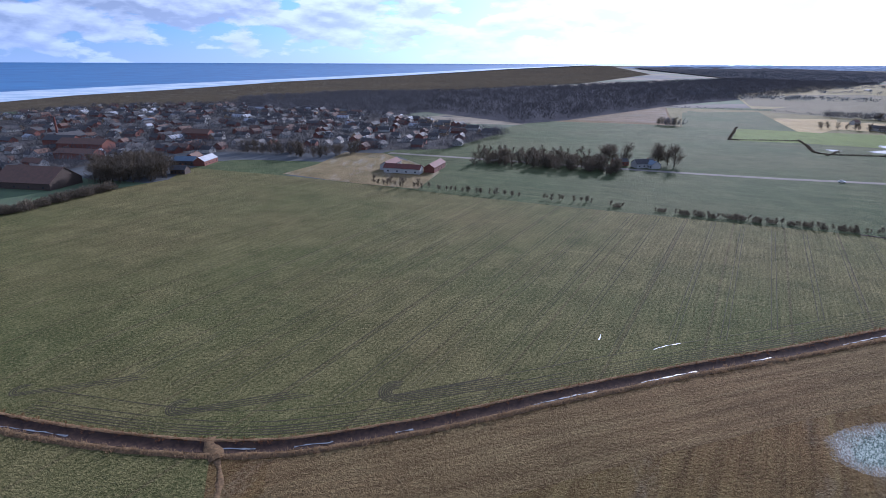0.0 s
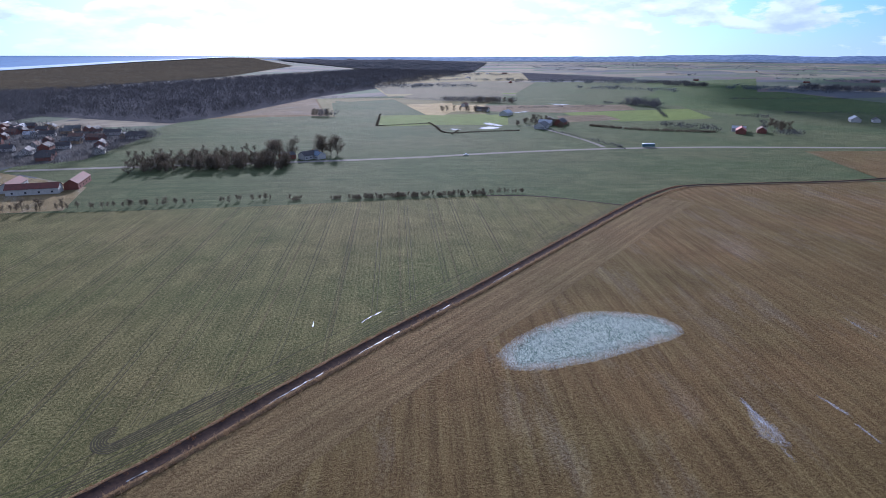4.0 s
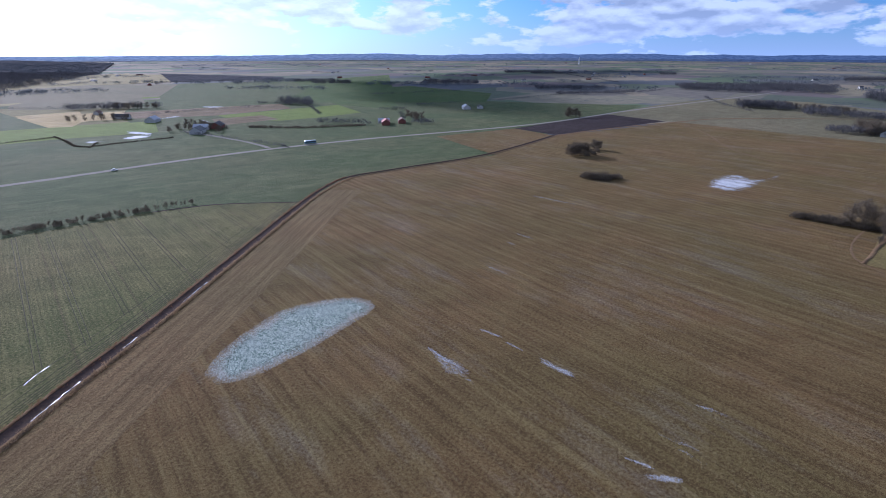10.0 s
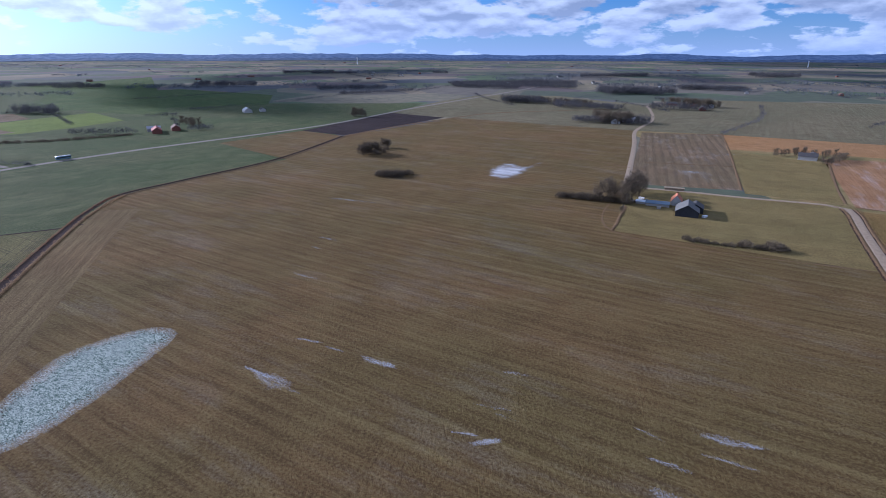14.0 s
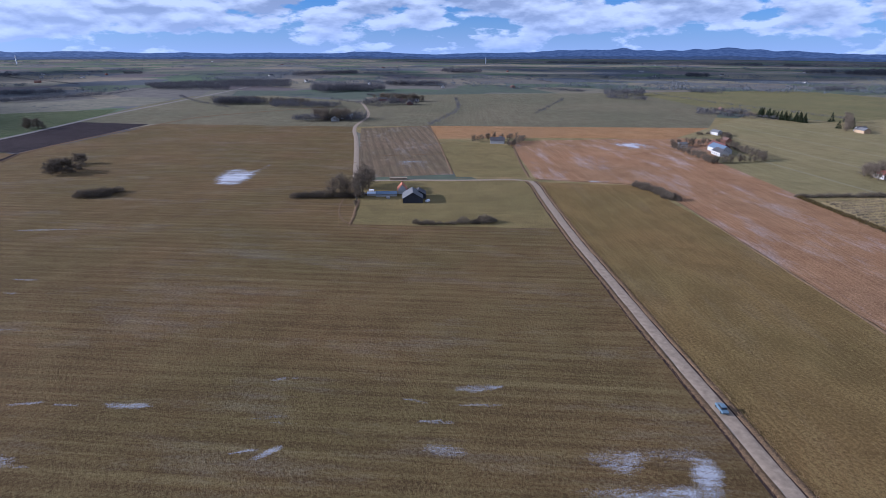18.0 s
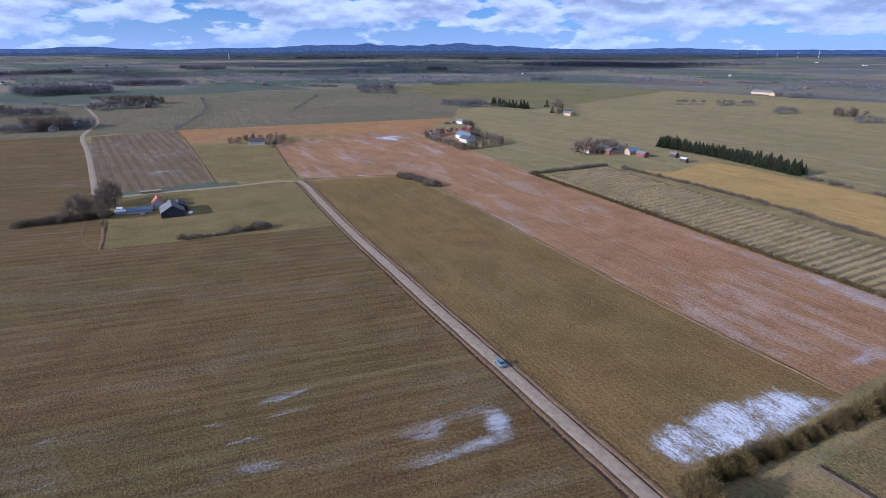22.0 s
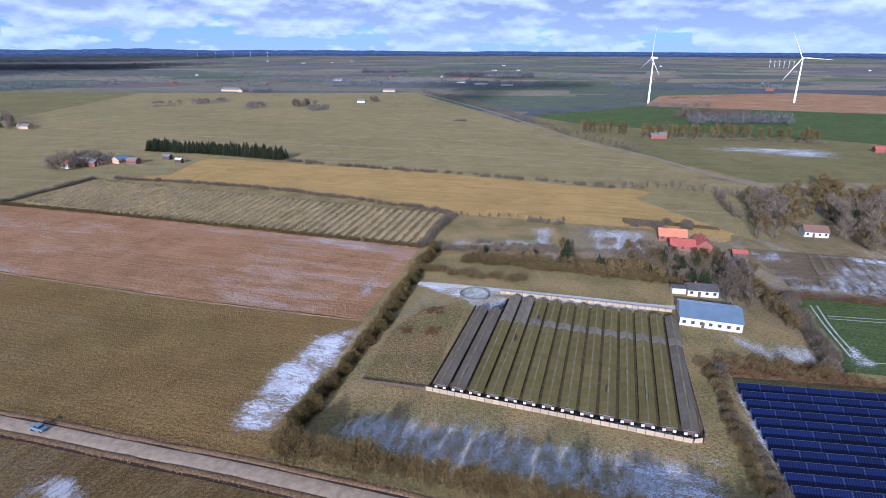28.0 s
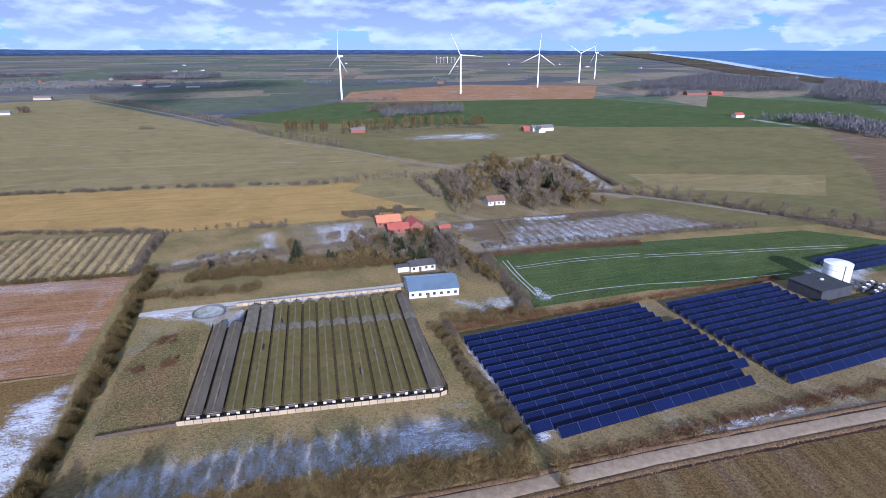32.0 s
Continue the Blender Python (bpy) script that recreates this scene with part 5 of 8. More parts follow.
plant("tree", [(404, 52), (403, 44), (406, 37), (409, 33)], "small bare tree over field scrub", "trees of the field clump", (0.45, 0.62))
plant("dark_bush", [*along([(259, -116), (251, -134), (245, -155)], 3.0, 1.4, 6)], "dark shrub of the pasture hedge", "pasture hedge shrubs", (0.6, 1.35))
plant("tree", [(245, -153), (247, -148)], "bare round tree at the hedge end", "pasture hedge trees", (0.5, 0.7))
plant("dark_bush", [*along([(345, -70), (338, -88), (331, -106)], 3.2, 1.6, 7)], "dark shrub by the farmyard", "farmyard shrubs", (1.1, 1.6))
plant("dark_tree", [(336, -92), (333, -100), (340, -98), (326, -104), (338, -112), (350, -112), (355, -118), (361, -124), (349, -120)], "bare tree beside the farm", "farmyard trees", (0.9, 1.25))
plant("tree", [(313, -100), (306, -97)], "bare tree at the yard corner", "farmyard trees", (0.6, 0.8))
ribbon("field_margin", [(322, -104), (300, -95), (274, -84)], [(-1, 0.1), (0, 0.5), (1, 0.1)], "bank_grass", "overgrown strip below the farm", "field margin", step=4, wobble=0.4)
plant("tree", [*along([(276, -287), (255, -285), (236, -279)], 3.0, 2.4, 8)], "bare tree of a small field copse", "copse trees", (0.5, 0.75))
plant("bush", along([(277, -288), (255, -286), (236, -280)], 1.6, 2.4, 88), "dense brown shrub of a small field copse", "copse shrubs", (1.1, 1.6))
# main hedge beside the long sheds
plant("hedge_bush", along([(13, -104), (6, -122), (-9, -153), (-23, -188), (-37, -224), (-43, -239)], 2.0, 0.8, 9), "dense olive-brown hedge shrub", "field hedge shrubs", (0.5, 1.2))
plant("yellow_bush", along([(14, -106), (8, -122), (-7, -152), (-21, -187), (-35, -224)], 2.8, 0.8, 10), "dense ochre hedge shrub", "field hedge shrubs", (0.55, 1.3))
# belt along the gravel road
plant("belt_tree", along([(12, -101), (-10, -92), (-36, -79), (-62, -66), (-80, -56)], 1.5, 1.2, 11, 0.10), "bare yellowish tree in a roadside belt", "roadside belt trees", (0.85, 1.15))
plant("yellow_bush", along([(13, -103), (-10, -94), (-36, -81), (-60, -68), (-82, -56)], 2.4, 1.6, 12), "dense ochre roadside shrub", "roadside belt shrubs", (0.55, 0.85))
plant("yellow_tree", [(-84, -48)], "single bare yellowish roadside tree", "roadside trees", (0.8, 0.8))
plant("yellow_bush", along([(-87, -62), (-93, -82), (-101, -105), (-108, -124)], 2.5, 1.8, 13), "ochre shrub beside the solar field", "solar field shrubs", (0.55, 0.9))
plant("bush", along([(-90, -66), (-97, -88), (-105, -112), (-112, -122)], 2.6, 1.8, 14), "brown shrub beside the solar field", "solar field shrubs", (0.6, 0.95))
plant("red_bush", along([(-112, -118), (-142, -108), (-186, -92), (-246, -70)], 1.9, 1.0, 15), "low rusty shrub along the solar field", "rusty hedge shrubs", (0.8, 1.3))
plant("red_bush", along([(-88, -53), (-121, -41), (-157, -28), (-190, -15), (-240, 8)], 1.8, 1.4, 16), "low rusty roadside shrub", "rusty roadside shrubs", (0.8, 1.3))
plant("bush", along([(-144, -116), (-152, -130), (-160, -150), (-166, -162)], 2.6, 1.6, 17), "bare shrub beside the green field", "green field shrubs", (0.9, 1.4))
plant("yellow_bush", scatter([(-112, -122), (-116, -128), (-142, -117), (-145, -108), (-128, -112)], 26, 18), "rough scrub on the waste ground", "waste ground shrubs", (0.5, 0.9))
plant("red_bush", scatter([(-112, -122), (-116, -128), (-142, -117), (-145, -108), (-128, -112)], 24, 19), "rusty scrub on the waste ground", "waste ground shrubs", (0.7, 1.2))
# plantation hedges and windbreaks
plant("dark_bush", along([(208, -358), (180, -422)], 3.2, 0.8, 20), "dark shrub of the plantation hedge", "plantation hedge shrubs", (0.7, 1.0))
plant("small_conifer", along([(206, -356), (112, -313), (31, -274), (-36, -241)], 1.6, 0.5, 21), "dark olive clipped shrub of the plantation edge", "plantation edge shrubs", (0.9, 1.3))
plant("bush", along([(165, -421), (82, -388), (4, -343), (-58, -298)], 3.0, 1.2, 22), "bare windbreak shrub above the plantation", "windbreak shrubs", (0.7, 1.1))
plant("bush", along([(-37, -242), (-46, -264), (-60, -292)], 2.4, 0.9, 23), "bare hedge shrub at the plantation end", "plantation hedge shrubs", (0.8, 1.2))
plant("conifer", along([(181, -548), (117, -520), (52, -482)], 2.7, 1.2, 24) + along([(178, -541), (116, -514), (55, -478)], 2.9, 1.2, 25), "tall dark spruce in a windbreak", "windbreak spruces", (0.9, 1.15))
plant("bush", along([(50, -474), (-12, -437), (-79, -403), (-135, -371), (-180, -342)], 4.2, 2.0, 26, 0.15), "bare shrub along the meadow edge", "meadow edge shrubs", (0.8, 1.3))
plant("bush", along([(-44, -238), (-72, -232), (-99, -226)], 2.2, 1.6, 27), "bare shrub along the plot", "plot shrubs", (0.8, 1.2))
plant("yellow_bush", along([(-34, -212), (-54, -202), (-72, -194)], 2.4, 1.8, 28), "bare ochre shrub behind the sheds", "plot shrubs", (0.6, 1.0))
plant("tree", along([(-62, -292), (-90, -281), (-118, -269)], 5.0, 1.0, 29), "small bare tree along a plot edge", "plot trees", (0.35, 0.5))
# gardens round the red roofed houses
plant("yellow_tree", scatter([(-124, -232), (-156, -212), (-176, -200), (-172, -186), (-150, -190), (-126, -200)], 40, 30), "bare yellowish tree in a garden", "garden trees", (0.4, 0.7))
plant("dark_tree", scatter([(-128, -218), (-158, -200), (-156, -188), (-128, -198)], 16, 31), "dark bare tree in a garden", "garden trees", (0.35, 0.55))
plant("conifer", scatter([(-138, -205), (-160, -196), (-160, -190), (-138, -196)], 9, 32), "green spruce in a garden", "garden spruces", (0.5, 0.8))
plant("bush", scatter([(-122, -240), (-150, -228), (-150, -206), (-124, -212)], 26, 33), "bare brown shrub in a garden", "garden shrubs", (0.6, 1.0))
plant("yellow_tree", [(-152, -170), (-155, -163), (-160, -168), (-158, -176), (-150, -162)], "bare tree beside the barn", "barnside trees", (0.6, 0.95))
plant("dark_tree", scatter([(-142, -214), (-172, -213), (-155, -183), (-129, -187)], 30, 380), "dark bare tree behind the sheds", "garden trees", (0.3, 0.5))
plant("tree", scatter([(-157, -192), (-171, -188), (-148, -155), (-141, -164)], 26, 381), "bare tree by the barn lane", "garden trees", (0.6, 0.9))
plant("yellow_bush", along([(-78, -208), (-101, -202), (-133, -198)], 1.6, 1.8, 382) + along([(-81, -213), (-108, -206), (-135, -202)], 1.8, 1.8, 383), "dense ochre shrub behind the sheds", "garden shrubs", (0.7, 1.1))
plant("bush", scatter([(-153, -266), (-188, -257), (-182, -247), (-148, -256)], 30, 384), "bare brown shrub along a plot", "garden shrubs", (0.7, 1.2))
plant("yellow_tree", along([(-160, -174), (-155, -159), (-150, -141)], 2.2, 1.6, 385), "bare tree over the field hedge", "garden trees", (0.5, 0.8))
plant("yellow_tree", along([(-102, -226), (-98, -214), (-96, -204)], 2.2, 0.8, 386), "tall narrow bare tree between plots", "plot trees", (0.7, 1.0))
plant("tree", along([(-183, -338), (-218, -333), (-248, -309)], 4.0, 1.6, 387), "small bare tree along the golden field", "meadow edge trees", (0.45, 0.7))
plant("bush", along([(-100, -274), (-115, -266)], 2.2, 1.2, 388) + along([(-108, -224), (-144, -217)], 2.4, 1.2, 389), "bare brown shrub in a plot hedge", "garden shrubs", (0.6, 1.0))
plant("yellow_bush", along([(-54, -219), (-74, -212), (-101, -198), (-124, -187), (-136, -181)], 1.5, 1.3, 390) + along([(-56, -222), (-78, -214), (-104, -201), (-126, -190)], 1.8, 1.3, 391), "dense ochre shrub in a belt behind the sheds", "plot shrubs", (0.65, 1.15))
plant("yellow_tree", along([(-60, -221), (-101, -201), (-130, -187)], 4.0, 2.0, 392), "slim bare tree in a belt behind the sheds", "garden trees", (0.45, 0.75))
plant("conifer", along([(-108, -202), (-126, -191), (-147, -181)], 3.2, 1.6, 393), "dark green evergreen in the garden belt", "garden spruces", (0.38, 0.6))
plant("conifer", [(-94.5, -205.5), (-96, -208)], "tall narrow ivy-green tree between plots", "plot conifers", (1.0, 1.15))
plant("bush", along([(-64, -244), (-96, -232)], 3.4, 1.0, 394), "thin bare shrub along a plot", "plot shrubs", (0.5, 0.9))
# wood by the white house and the tree-lined road
plant("yellow_tree", scatter([(-247, -300), (-322, -334), (-368, -299), (-339, -251), (-304, -198), (-288, -179), (-234, -204), (-254, -234), (-268, -253), (-232, -241), (-205, -229), (-210, -248)], 120, 34), "tall bare tree in a roadside wood", "roadside wood trees", (0.8, 1.1))
plant("dark_tree", scatter([(-270, -258), (-345, -278), (-326, -240), (-295, -190), (-232, -202), (-246, -225)], 46, 35), "dark bare tree in a roadside wood", "roadside wood trees", (0.9, 1.25))
plant("tree", scatter([(-244, -293), (-276, -300), (-215, -226), (-200, -226)], 34, 371), "bare tree beside a snowy lane", "roadside wood trees", (0.8, 1.1))
plant("conifer", scatter([(-262, -250), (-300, -232), (-310, -250), (-280, -262)], 14, 36), "dark spruce in a roadside wood", "roadside wood spruces", (0.8, 1.2))
plant("tree", along([(-216, -262), (-224, -285), (-232, -305)], 4.5, 2.0, 37), "bare tree along a snowy lane", "lane trees", (0.7, 1.0))
plant("tree", along([(-156, -1215), (-213, -858), (-239, -582), (-262, -470)], 11, 1.0, 38) + along([(-302, -218), (-328, -176), (-344, -128), (-354, -60)], 9, 1.5, 39), "bare roadside tree in a long avenue", "avenue trees", (0.7, 1.0))
plant("bush", along([(-316, -205), (-338, -150), (-348, -95), (-352, -50)], 4.0, 2.0, 40), "bare roadside shrub", "avenue shrubs", (0.8, 1.4))
plant("poplar", along([(-262, -600), (-300, -575)], 5, 2, 41) + along([(-308, -552), (-372, -541), (-400, -530)], 4.5, 4, 42) + along([(-410, -528), (-468, -497)], 5, 4, 43), "tall bare poplar by a farm", "farm poplars", (0.8, 1.1))
plant("bush", along([(-340, -535), (-420, -515), (-470, -490)], 4, 3, 44), "rusty shrub below the poplars", "poplar shrubs", (0.8, 1.2))
plant("dark_bush", along([(-392.8, -304.7), (-362.1, -253.9), (-335.7, -212.2)], 2.6, 1.0, 395), "dark bare hedge shrub along a frosted strip", "avenue shrubs", (0.8, 1.3))
# orchard rows
for k in range(24):
    u = k / 23
    a, b = Vector((-209.7, -202.5)).lerp(Vector((-299.8, -161.5)), u), Vector((-188.0, -168.3)).lerp(Vector((-300.5, -111.9)), u)
    thicket("hedge", along([tuple(a), tuple(a.lerp(b, 0.5)), tuple(b)], 1.2, 0.3, 45 + k, 0.08), 1.7, 0.8, "twigs_brown", "low bare orchard hedge over frosted grass", "hedge", per=30, w=0.05, seed=900 + k, kind="thing")
plant("tree", along([(-176, -172), (-238, -141), (-312, -108)], 5.0, 0.6, 60), "slim bare tree along the orchard", "orchard trees", (0.4, 0.6))
plant("red_bush", along([(-166, -166), (-188, -157), (-213, -146), (-240, -131)], 1.7, 0.9, 161), "rusty hedge shrub below the orchard", "orchard hedge shrubs", (0.9, 1.4))
plant("bush", along([(-167, -167), (-189, -158), (-214, -147), (-241, -132)], 2.6, 0.9, 162), "bare hedge shrub below the orchard", "orchard hedge shrubs", (0.6, 0.9))
# grove, house trees by the main road
plant("dark_tree", scatter([(43, 446), (94, 427), (141, 403), (158, 436), (103, 466), (50, 474)], 120, 61), "tall bare tree in a long grove", "grove trees", (0.6, 1.05))
plant("dark_tree", [(150, 452), (156, 458), (186, 446), (190, 451), (196, 446), (199, 440), (192, 456), (146, 446), (164, 448)], "bare tree beside the white house", "house trees", (1.0, 1.4))
plant("tree", along([(52, 518), (145, 497)], 6.5, 1.5, 62), "bare tree in a distant row", "distant row trees", (0.5, 0.8))
plant("dark_tree", scatter([(-212, 366), (-190, 350), (-172, 384), (-180, 420), (-205, 430), (-232, 400)], 60, 63), "bare tree in the copse at the village edge", "village edge trees", (1.1, 1.5))
plant("dark_bush", along([(-250, 262), (-214, 290), (-204, 316), (-192, 350)], 2.6, 2.4, 64), "bare shrub along the field edge", "village edge shrubs", (1.4, 2.0))
plant("dark_tree", along([(-160, 505), (-120, 495), (-94, 478), (-60, 505)], 5, 4, 65), "bare tree along the village edge", "village edge trees", (0.9, 1.2))

# ---- buildings ----
plain_mat("white_wall", (0.46, 0.45, 0.42), (0.37, 0.36, 0.33), scale=0.6, rough=0.85)
plain_mat("brick_red", (0.20, 0.075, 0.052), (0.15, 0.062, 0.045), scale=0.7, rough=0.9)
plain_mat("brick_yellow", (0.40, 0.29, 0.17), (0.30, 0.22, 0.13), scale=0.7, rough=0.9)
plain_mat("roof_orange", (0.42, 0.160, 0.080), (0.33, 0.130, 0.068), scale=0.5, rough=0.8)
plain_mat("roof_red", (0.30, 0.075, 0.050), (0.23, 0.062, 0.045), scale=0.5, rough=0.75)
plain_mat("roof_rust", (0.150, 0.055, 0.042), (0.100, 0.045, 0.036), scale=0.4, rough=0.85)
plain_mat("roof_dark", (0.050, 0.048, 0.050), (0.075, 0.070, 0.066), scale=0.5, rough=0.8)
plain_mat("roof_grey", (0.135, 0.135, 0.130), (0.100, 0.100, 0.095), scale=0.4, rough=0.85)
plain_mat("roof_brown", (0.15, 0.085, 0.06), (0.11, 0.07, 0.05), scale=0.4, rough=0.85)
plain_mat("roof_blue_grey", (0.105, 0.150, 0.200), (0.085, 0.120, 0.160), scale=0.25, rough=0.55)
plain_mat("roof_snow", (0.42, 0.43, 0.45), (0.30, 0.31, 0.33), scale=0.2, rough=0.8)
plain_mat("roof_ice", (0.50, 0.56, 0.62), (0.44, 0.50, 0.56), scale=0.25, rough=0.5)
plain_mat("window_dark", (0.03, 0.035, 0.045), (0.05, 0.055, 0.06), scale=1, rough=0.15, spec=0.6, bump=0)
plain_mat("wood_dark", (0.06, 0.045, 0.035), (0.09, 0.065, 0.05), scale=1.0, rough=0.9)
plain_mat("concrete", (0.42, 0.40, 0.36), (0.33, 0.31, 0.28), scale=0.5, rough=0.9)
plain_mat("board_tan", (0.36, 0.29, 0.19), (0.28, 0.22, 0.15), scale=0.8, rough=0.9, vary=0.35)
plain_mat("steel_white", (0.74, 0.75, 0.76), (0.64, 0.65, 0.66), scale=0.3, rough=0.45, spec=0.5)
plain_mat("steel_dark", (0.050, 0.052, 0.058), (0.036, 0.038, 0.042), scale=0.4, rough=0.9, spec=0.1)
plain_mat("solar_frame", (0.040, 0.050, 0.080), (0.030, 0.036, 0.060), scale=0.4, rough=0.6)
plain_mat("turbine_white", (0.80, 0.81, 0.82), (0.72, 0.73, 0.74), scale=0.1, rough=0.4, spec=0.5, bump=0)
plain_mat("rubber", (0.02, 0.02, 0.02), (0.03, 0.03, 0.03), scale=3, rough=0.9)
plain_mat("car_blue", (0.10, 0.16, 0.20), (0.09, 0.14, 0.18), scale=1, rough=0.3, spec=0.6, bump=0)
plain_mat("car_white", (0.7, 0.7, 0.7), (0.6, 0.6, 0.6), scale=1, rough=0.3, spec=0.6, bump=0)
plain_mat("bus_paint", (0.12, 0.22, 0.26), (0.10, 0.18, 0.22), scale=1, rough=0.35, spec=0.5, bump=0)
plain_mat("roof_moss", (0.098, 0.092, 0.022), (0.150, 0.118, 0.052), scale=0.35, rough=0.95, vary=0.35, spec=0.04)
plain_mat("roof_fibre", (0.135, 0.115, 0.090), (0.095, 0.082, 0.062), scale=0.2, rough=0.9, vary=0.2, spec=0.04)
plain_mat("roof_ridge", (0.165, 0.140, 0.085), (0.105, 0.098, 0.050), scale=0.3, rough=0.95, spec=0.04)
plain_mat("shed_alley", (0.100, 0.076, 0.046), (0.050, 0.048, 0.028), scale=0.5, rough=1, spec=0.04)
plain_mat("roof_pale", (0.20, 0.178, 0.14), (0.13, 0.115, 0.088), scale=0.4, rough=0.85, vary=0.3, spec=0.04)


def block(w, d, h, x=0.0, y=0.0, z=0.0, bev=0.0):
    """A box of that size; x, y its middle, z its foot."""
    bm = bmesh.new()
    bmesh.ops.create_cube(bm, size=1)
    bmesh.ops.scale(bm, vec=(w, d, h), verts=bm.verts)
    bmesh.ops.translate(bm, vec=(x, y, z + h / 2), verts=bm.verts)
    if bev:
        bmesh.ops.bevel(bm, geom=bm.edges[:], offset=bev, segments=1, affect="EDGES")
    return bm


def bm_mesh(name, bm, mat):
    me = bpy.data.meshes.new(name)
    bm.to_mesh(me)
    bm.free()
    me.materials.append(MATS[mat])
    return me


def gable_mesh(l, w, eave, ridge, mat):
    a, b = l / 2, w / 2
    vs = [(-a, -b, -0.3), (a, -b, -0.3), (a, b, -0.3), (-a, b, -0.3), (-a, -b, eave), (a, -b, eave), (a, b, eave), (-a, b, eave), (-a, 0, ridge), (a, 0, ridge)]
    fs = [(0, 1, 5, 4), (2, 3, 7, 6), (1, 2, 6, 9, 5), (3, 0, 4, 8, 7)]
    return mesh_of("wall", vs, fs, mat)


def slope_mesh(l, w, eave, ridge, side, over, th, mat):
    """One roof slope as a slab, with eaves and verge past the walls."""
    a, b = l / 2 + over, w / 2
    k = (ridge - eave) / b
    y0, z0 = side * (b + over), eave - k * over
    vs = []
    for x in (-a, a):
        for y, z in ((y0, z0), (0, ridge)):
            vs += [(x, y, z + 0.02), (x, y, z + th)]
    fs = [(1, 3, 7, 5), (0, 4, 6, 2), (0, 1, 5, 4), (2, 6, 7, 3), (0, 2, 3, 1), (4, 5, 7, 6)]
    me = mesh_of("roof_slope", vs, fs, mat)
    return me


HOUSE_MESH = {}


def house(x, y, az, l, w, eave, ridge, wall, roof, label, category="house", name="house", windows=0, chimney=True, group="", door=False, roof_back=""):
    """A gabled building whose ridge runs along the heading az."""
    key = (l, w, eave, ridge, wall, roof, roof_back)
    if key not in HOUSE_MESH:
        HOUSE_MESH[key] = (gable_mesh(l, w, eave, ridge, wall), slope_mesh(l, w, eave, ridge, 1, 0.35, 0.18, roof), slope_mesh(l, w, eave, ridge, -1, 0.35, 0.18, roof_back or roof))
    root = new(name)
    p, s = lie(x, y), far_scale(x, y)
    root.matrix_basis = pose(p.x, p.y, p.z, 0, 0, 90 - az) @ Matrix.Diagonal((s, s, s, 1))
    a, b, c = HOUSE_MESH[key]
    part("wall", a, root)
    part("roof_slope", b, root)
    part("roof_slope", c, root)
    if chimney:
        if "chimney" not in HOUSE_MESH:
            HOUSE_MESH["chimney"] = bm_mesh("chimney", block(0.6, 0.6, 1.6, bev=0.04), "brick_red")
        ch = part("chimney", HOUSE_MESH["chimney"], root)
        ch.location = (l * 0.22, 0, ridge - 0.7)
    if windows:
        if "window" not in HOUSE_MESH:
            HOUSE_MESH["window"] = bm_mesh("window", block(1.1, 0.1, 1.1, bev=0.02), "window_dark")
            HOUSE_MESH["door"] = bm_mesh("door", block(1.0, 0.1, 2.0, bev=0.02), "wood_dark")
        for side in (1, -1):
            for i in range(windows):
                o = part("window", HOUSE_MESH["window"], root)
                o.location = ((i + 0.5) / windows * l - l / 2, side * (w / 2 + 0.02), min(1.0, eave - 1.4))
        if door:
            o = part("door", HOUSE_MESH["door"], root)
            o.location = (l * 0.12, w / 2 + 0.03, 0)
    return tagged(root, label, category, group)


# barn and houses beside the sheds
B_AZ = 117.0
barn = house(-126.5, -151.0, B_AZ, 19.5, 15.0, 3.2, 5.6, "white_wall", "roof_blue_grey", "white barn with a pale blue-grey roof", "barn", "barn", windows=7, chimney=False, door=True, roof_back="roof_ice")
house(-137, -172, 110, 11, 7.5, 2.6, 4.0, "white_wall", "roof_dark", "low white house with a dark grey roof", "house", windows=4, chimney=True, door=True)
house(-129, -174.5, 110, 5, 4, 2.4, 2.9, "white_wall", "roof_dark", "small outbuilding with a flat dark roof", "shed", "shed", chimney=False)
house(-161, -235, 112, 13, 8, 2.6, 5.4, "brick_red", "roof_orange", "house with a bright orange tiled roof", windows=4, door=True)
house(-158, -221, 112, 11, 7, 2.6, 4.8, "brick_red", "roof_red", "long outbuilding with a red roof", windows=3)
house(-168, -220, 22, 12, 7, 2.8, 5.6, "brick_red", "roof_red", "red brick house with a red roof", windows=3, door=True)
house(-178, -207, 112, 6, 3.6, 2.2, 3.2, "wood_dark", "roof_red", "small red garden shed", "shed", "shed", chimney=False)
house(-236, -230, 112, 11, 8, 2.7, 5.2, "white_wall", "roof_brown", "white house with a brown hipped roof", windows=4, door=True)
house(-337, -292, 100, 8, 6, 2.6, 4.5, "white_wall", "roof_grey", "small white house in the wood", windows=2)

# farm between the gravel road and the pasture
house(307, -134, 112, 15, 12, 3.0, 6.6, "steel_dark", "roof_grey", "dark walled farm barn with a grey roof", "barn", "barn", windows=2, chimney=False)
house(313, -141, 112, 10, 8, 2.8, 5.0, "steel_dark", "roof_dark", "dark side barn with a slate roof", "barn", "barn", chimney=False)
house(329, -136, 112, 9, 6, 2.6, 6.2, "white_wall", "roof_orange", "narrow farmhouse with an orange gable roof", windows=2)
house(326, -124, 22, 13, 7, 1.6, 2.6, "concrete", "roof_blue_grey", "low farm lean-to with a blue roof", "shed", "shed", chimney=False)
house(331, -116, 22, 6, 5, 1.4, 2.0, "concrete", "roof_ice", "small icy garden shelter", "shed", "shed", chimney=False)
house(366, -148, 22, 12, 3, 1.5, 1.9, "board_tan", "board_tan", "long low stack of sawn timber", "timber stack", "timber_stack", chimney=False)
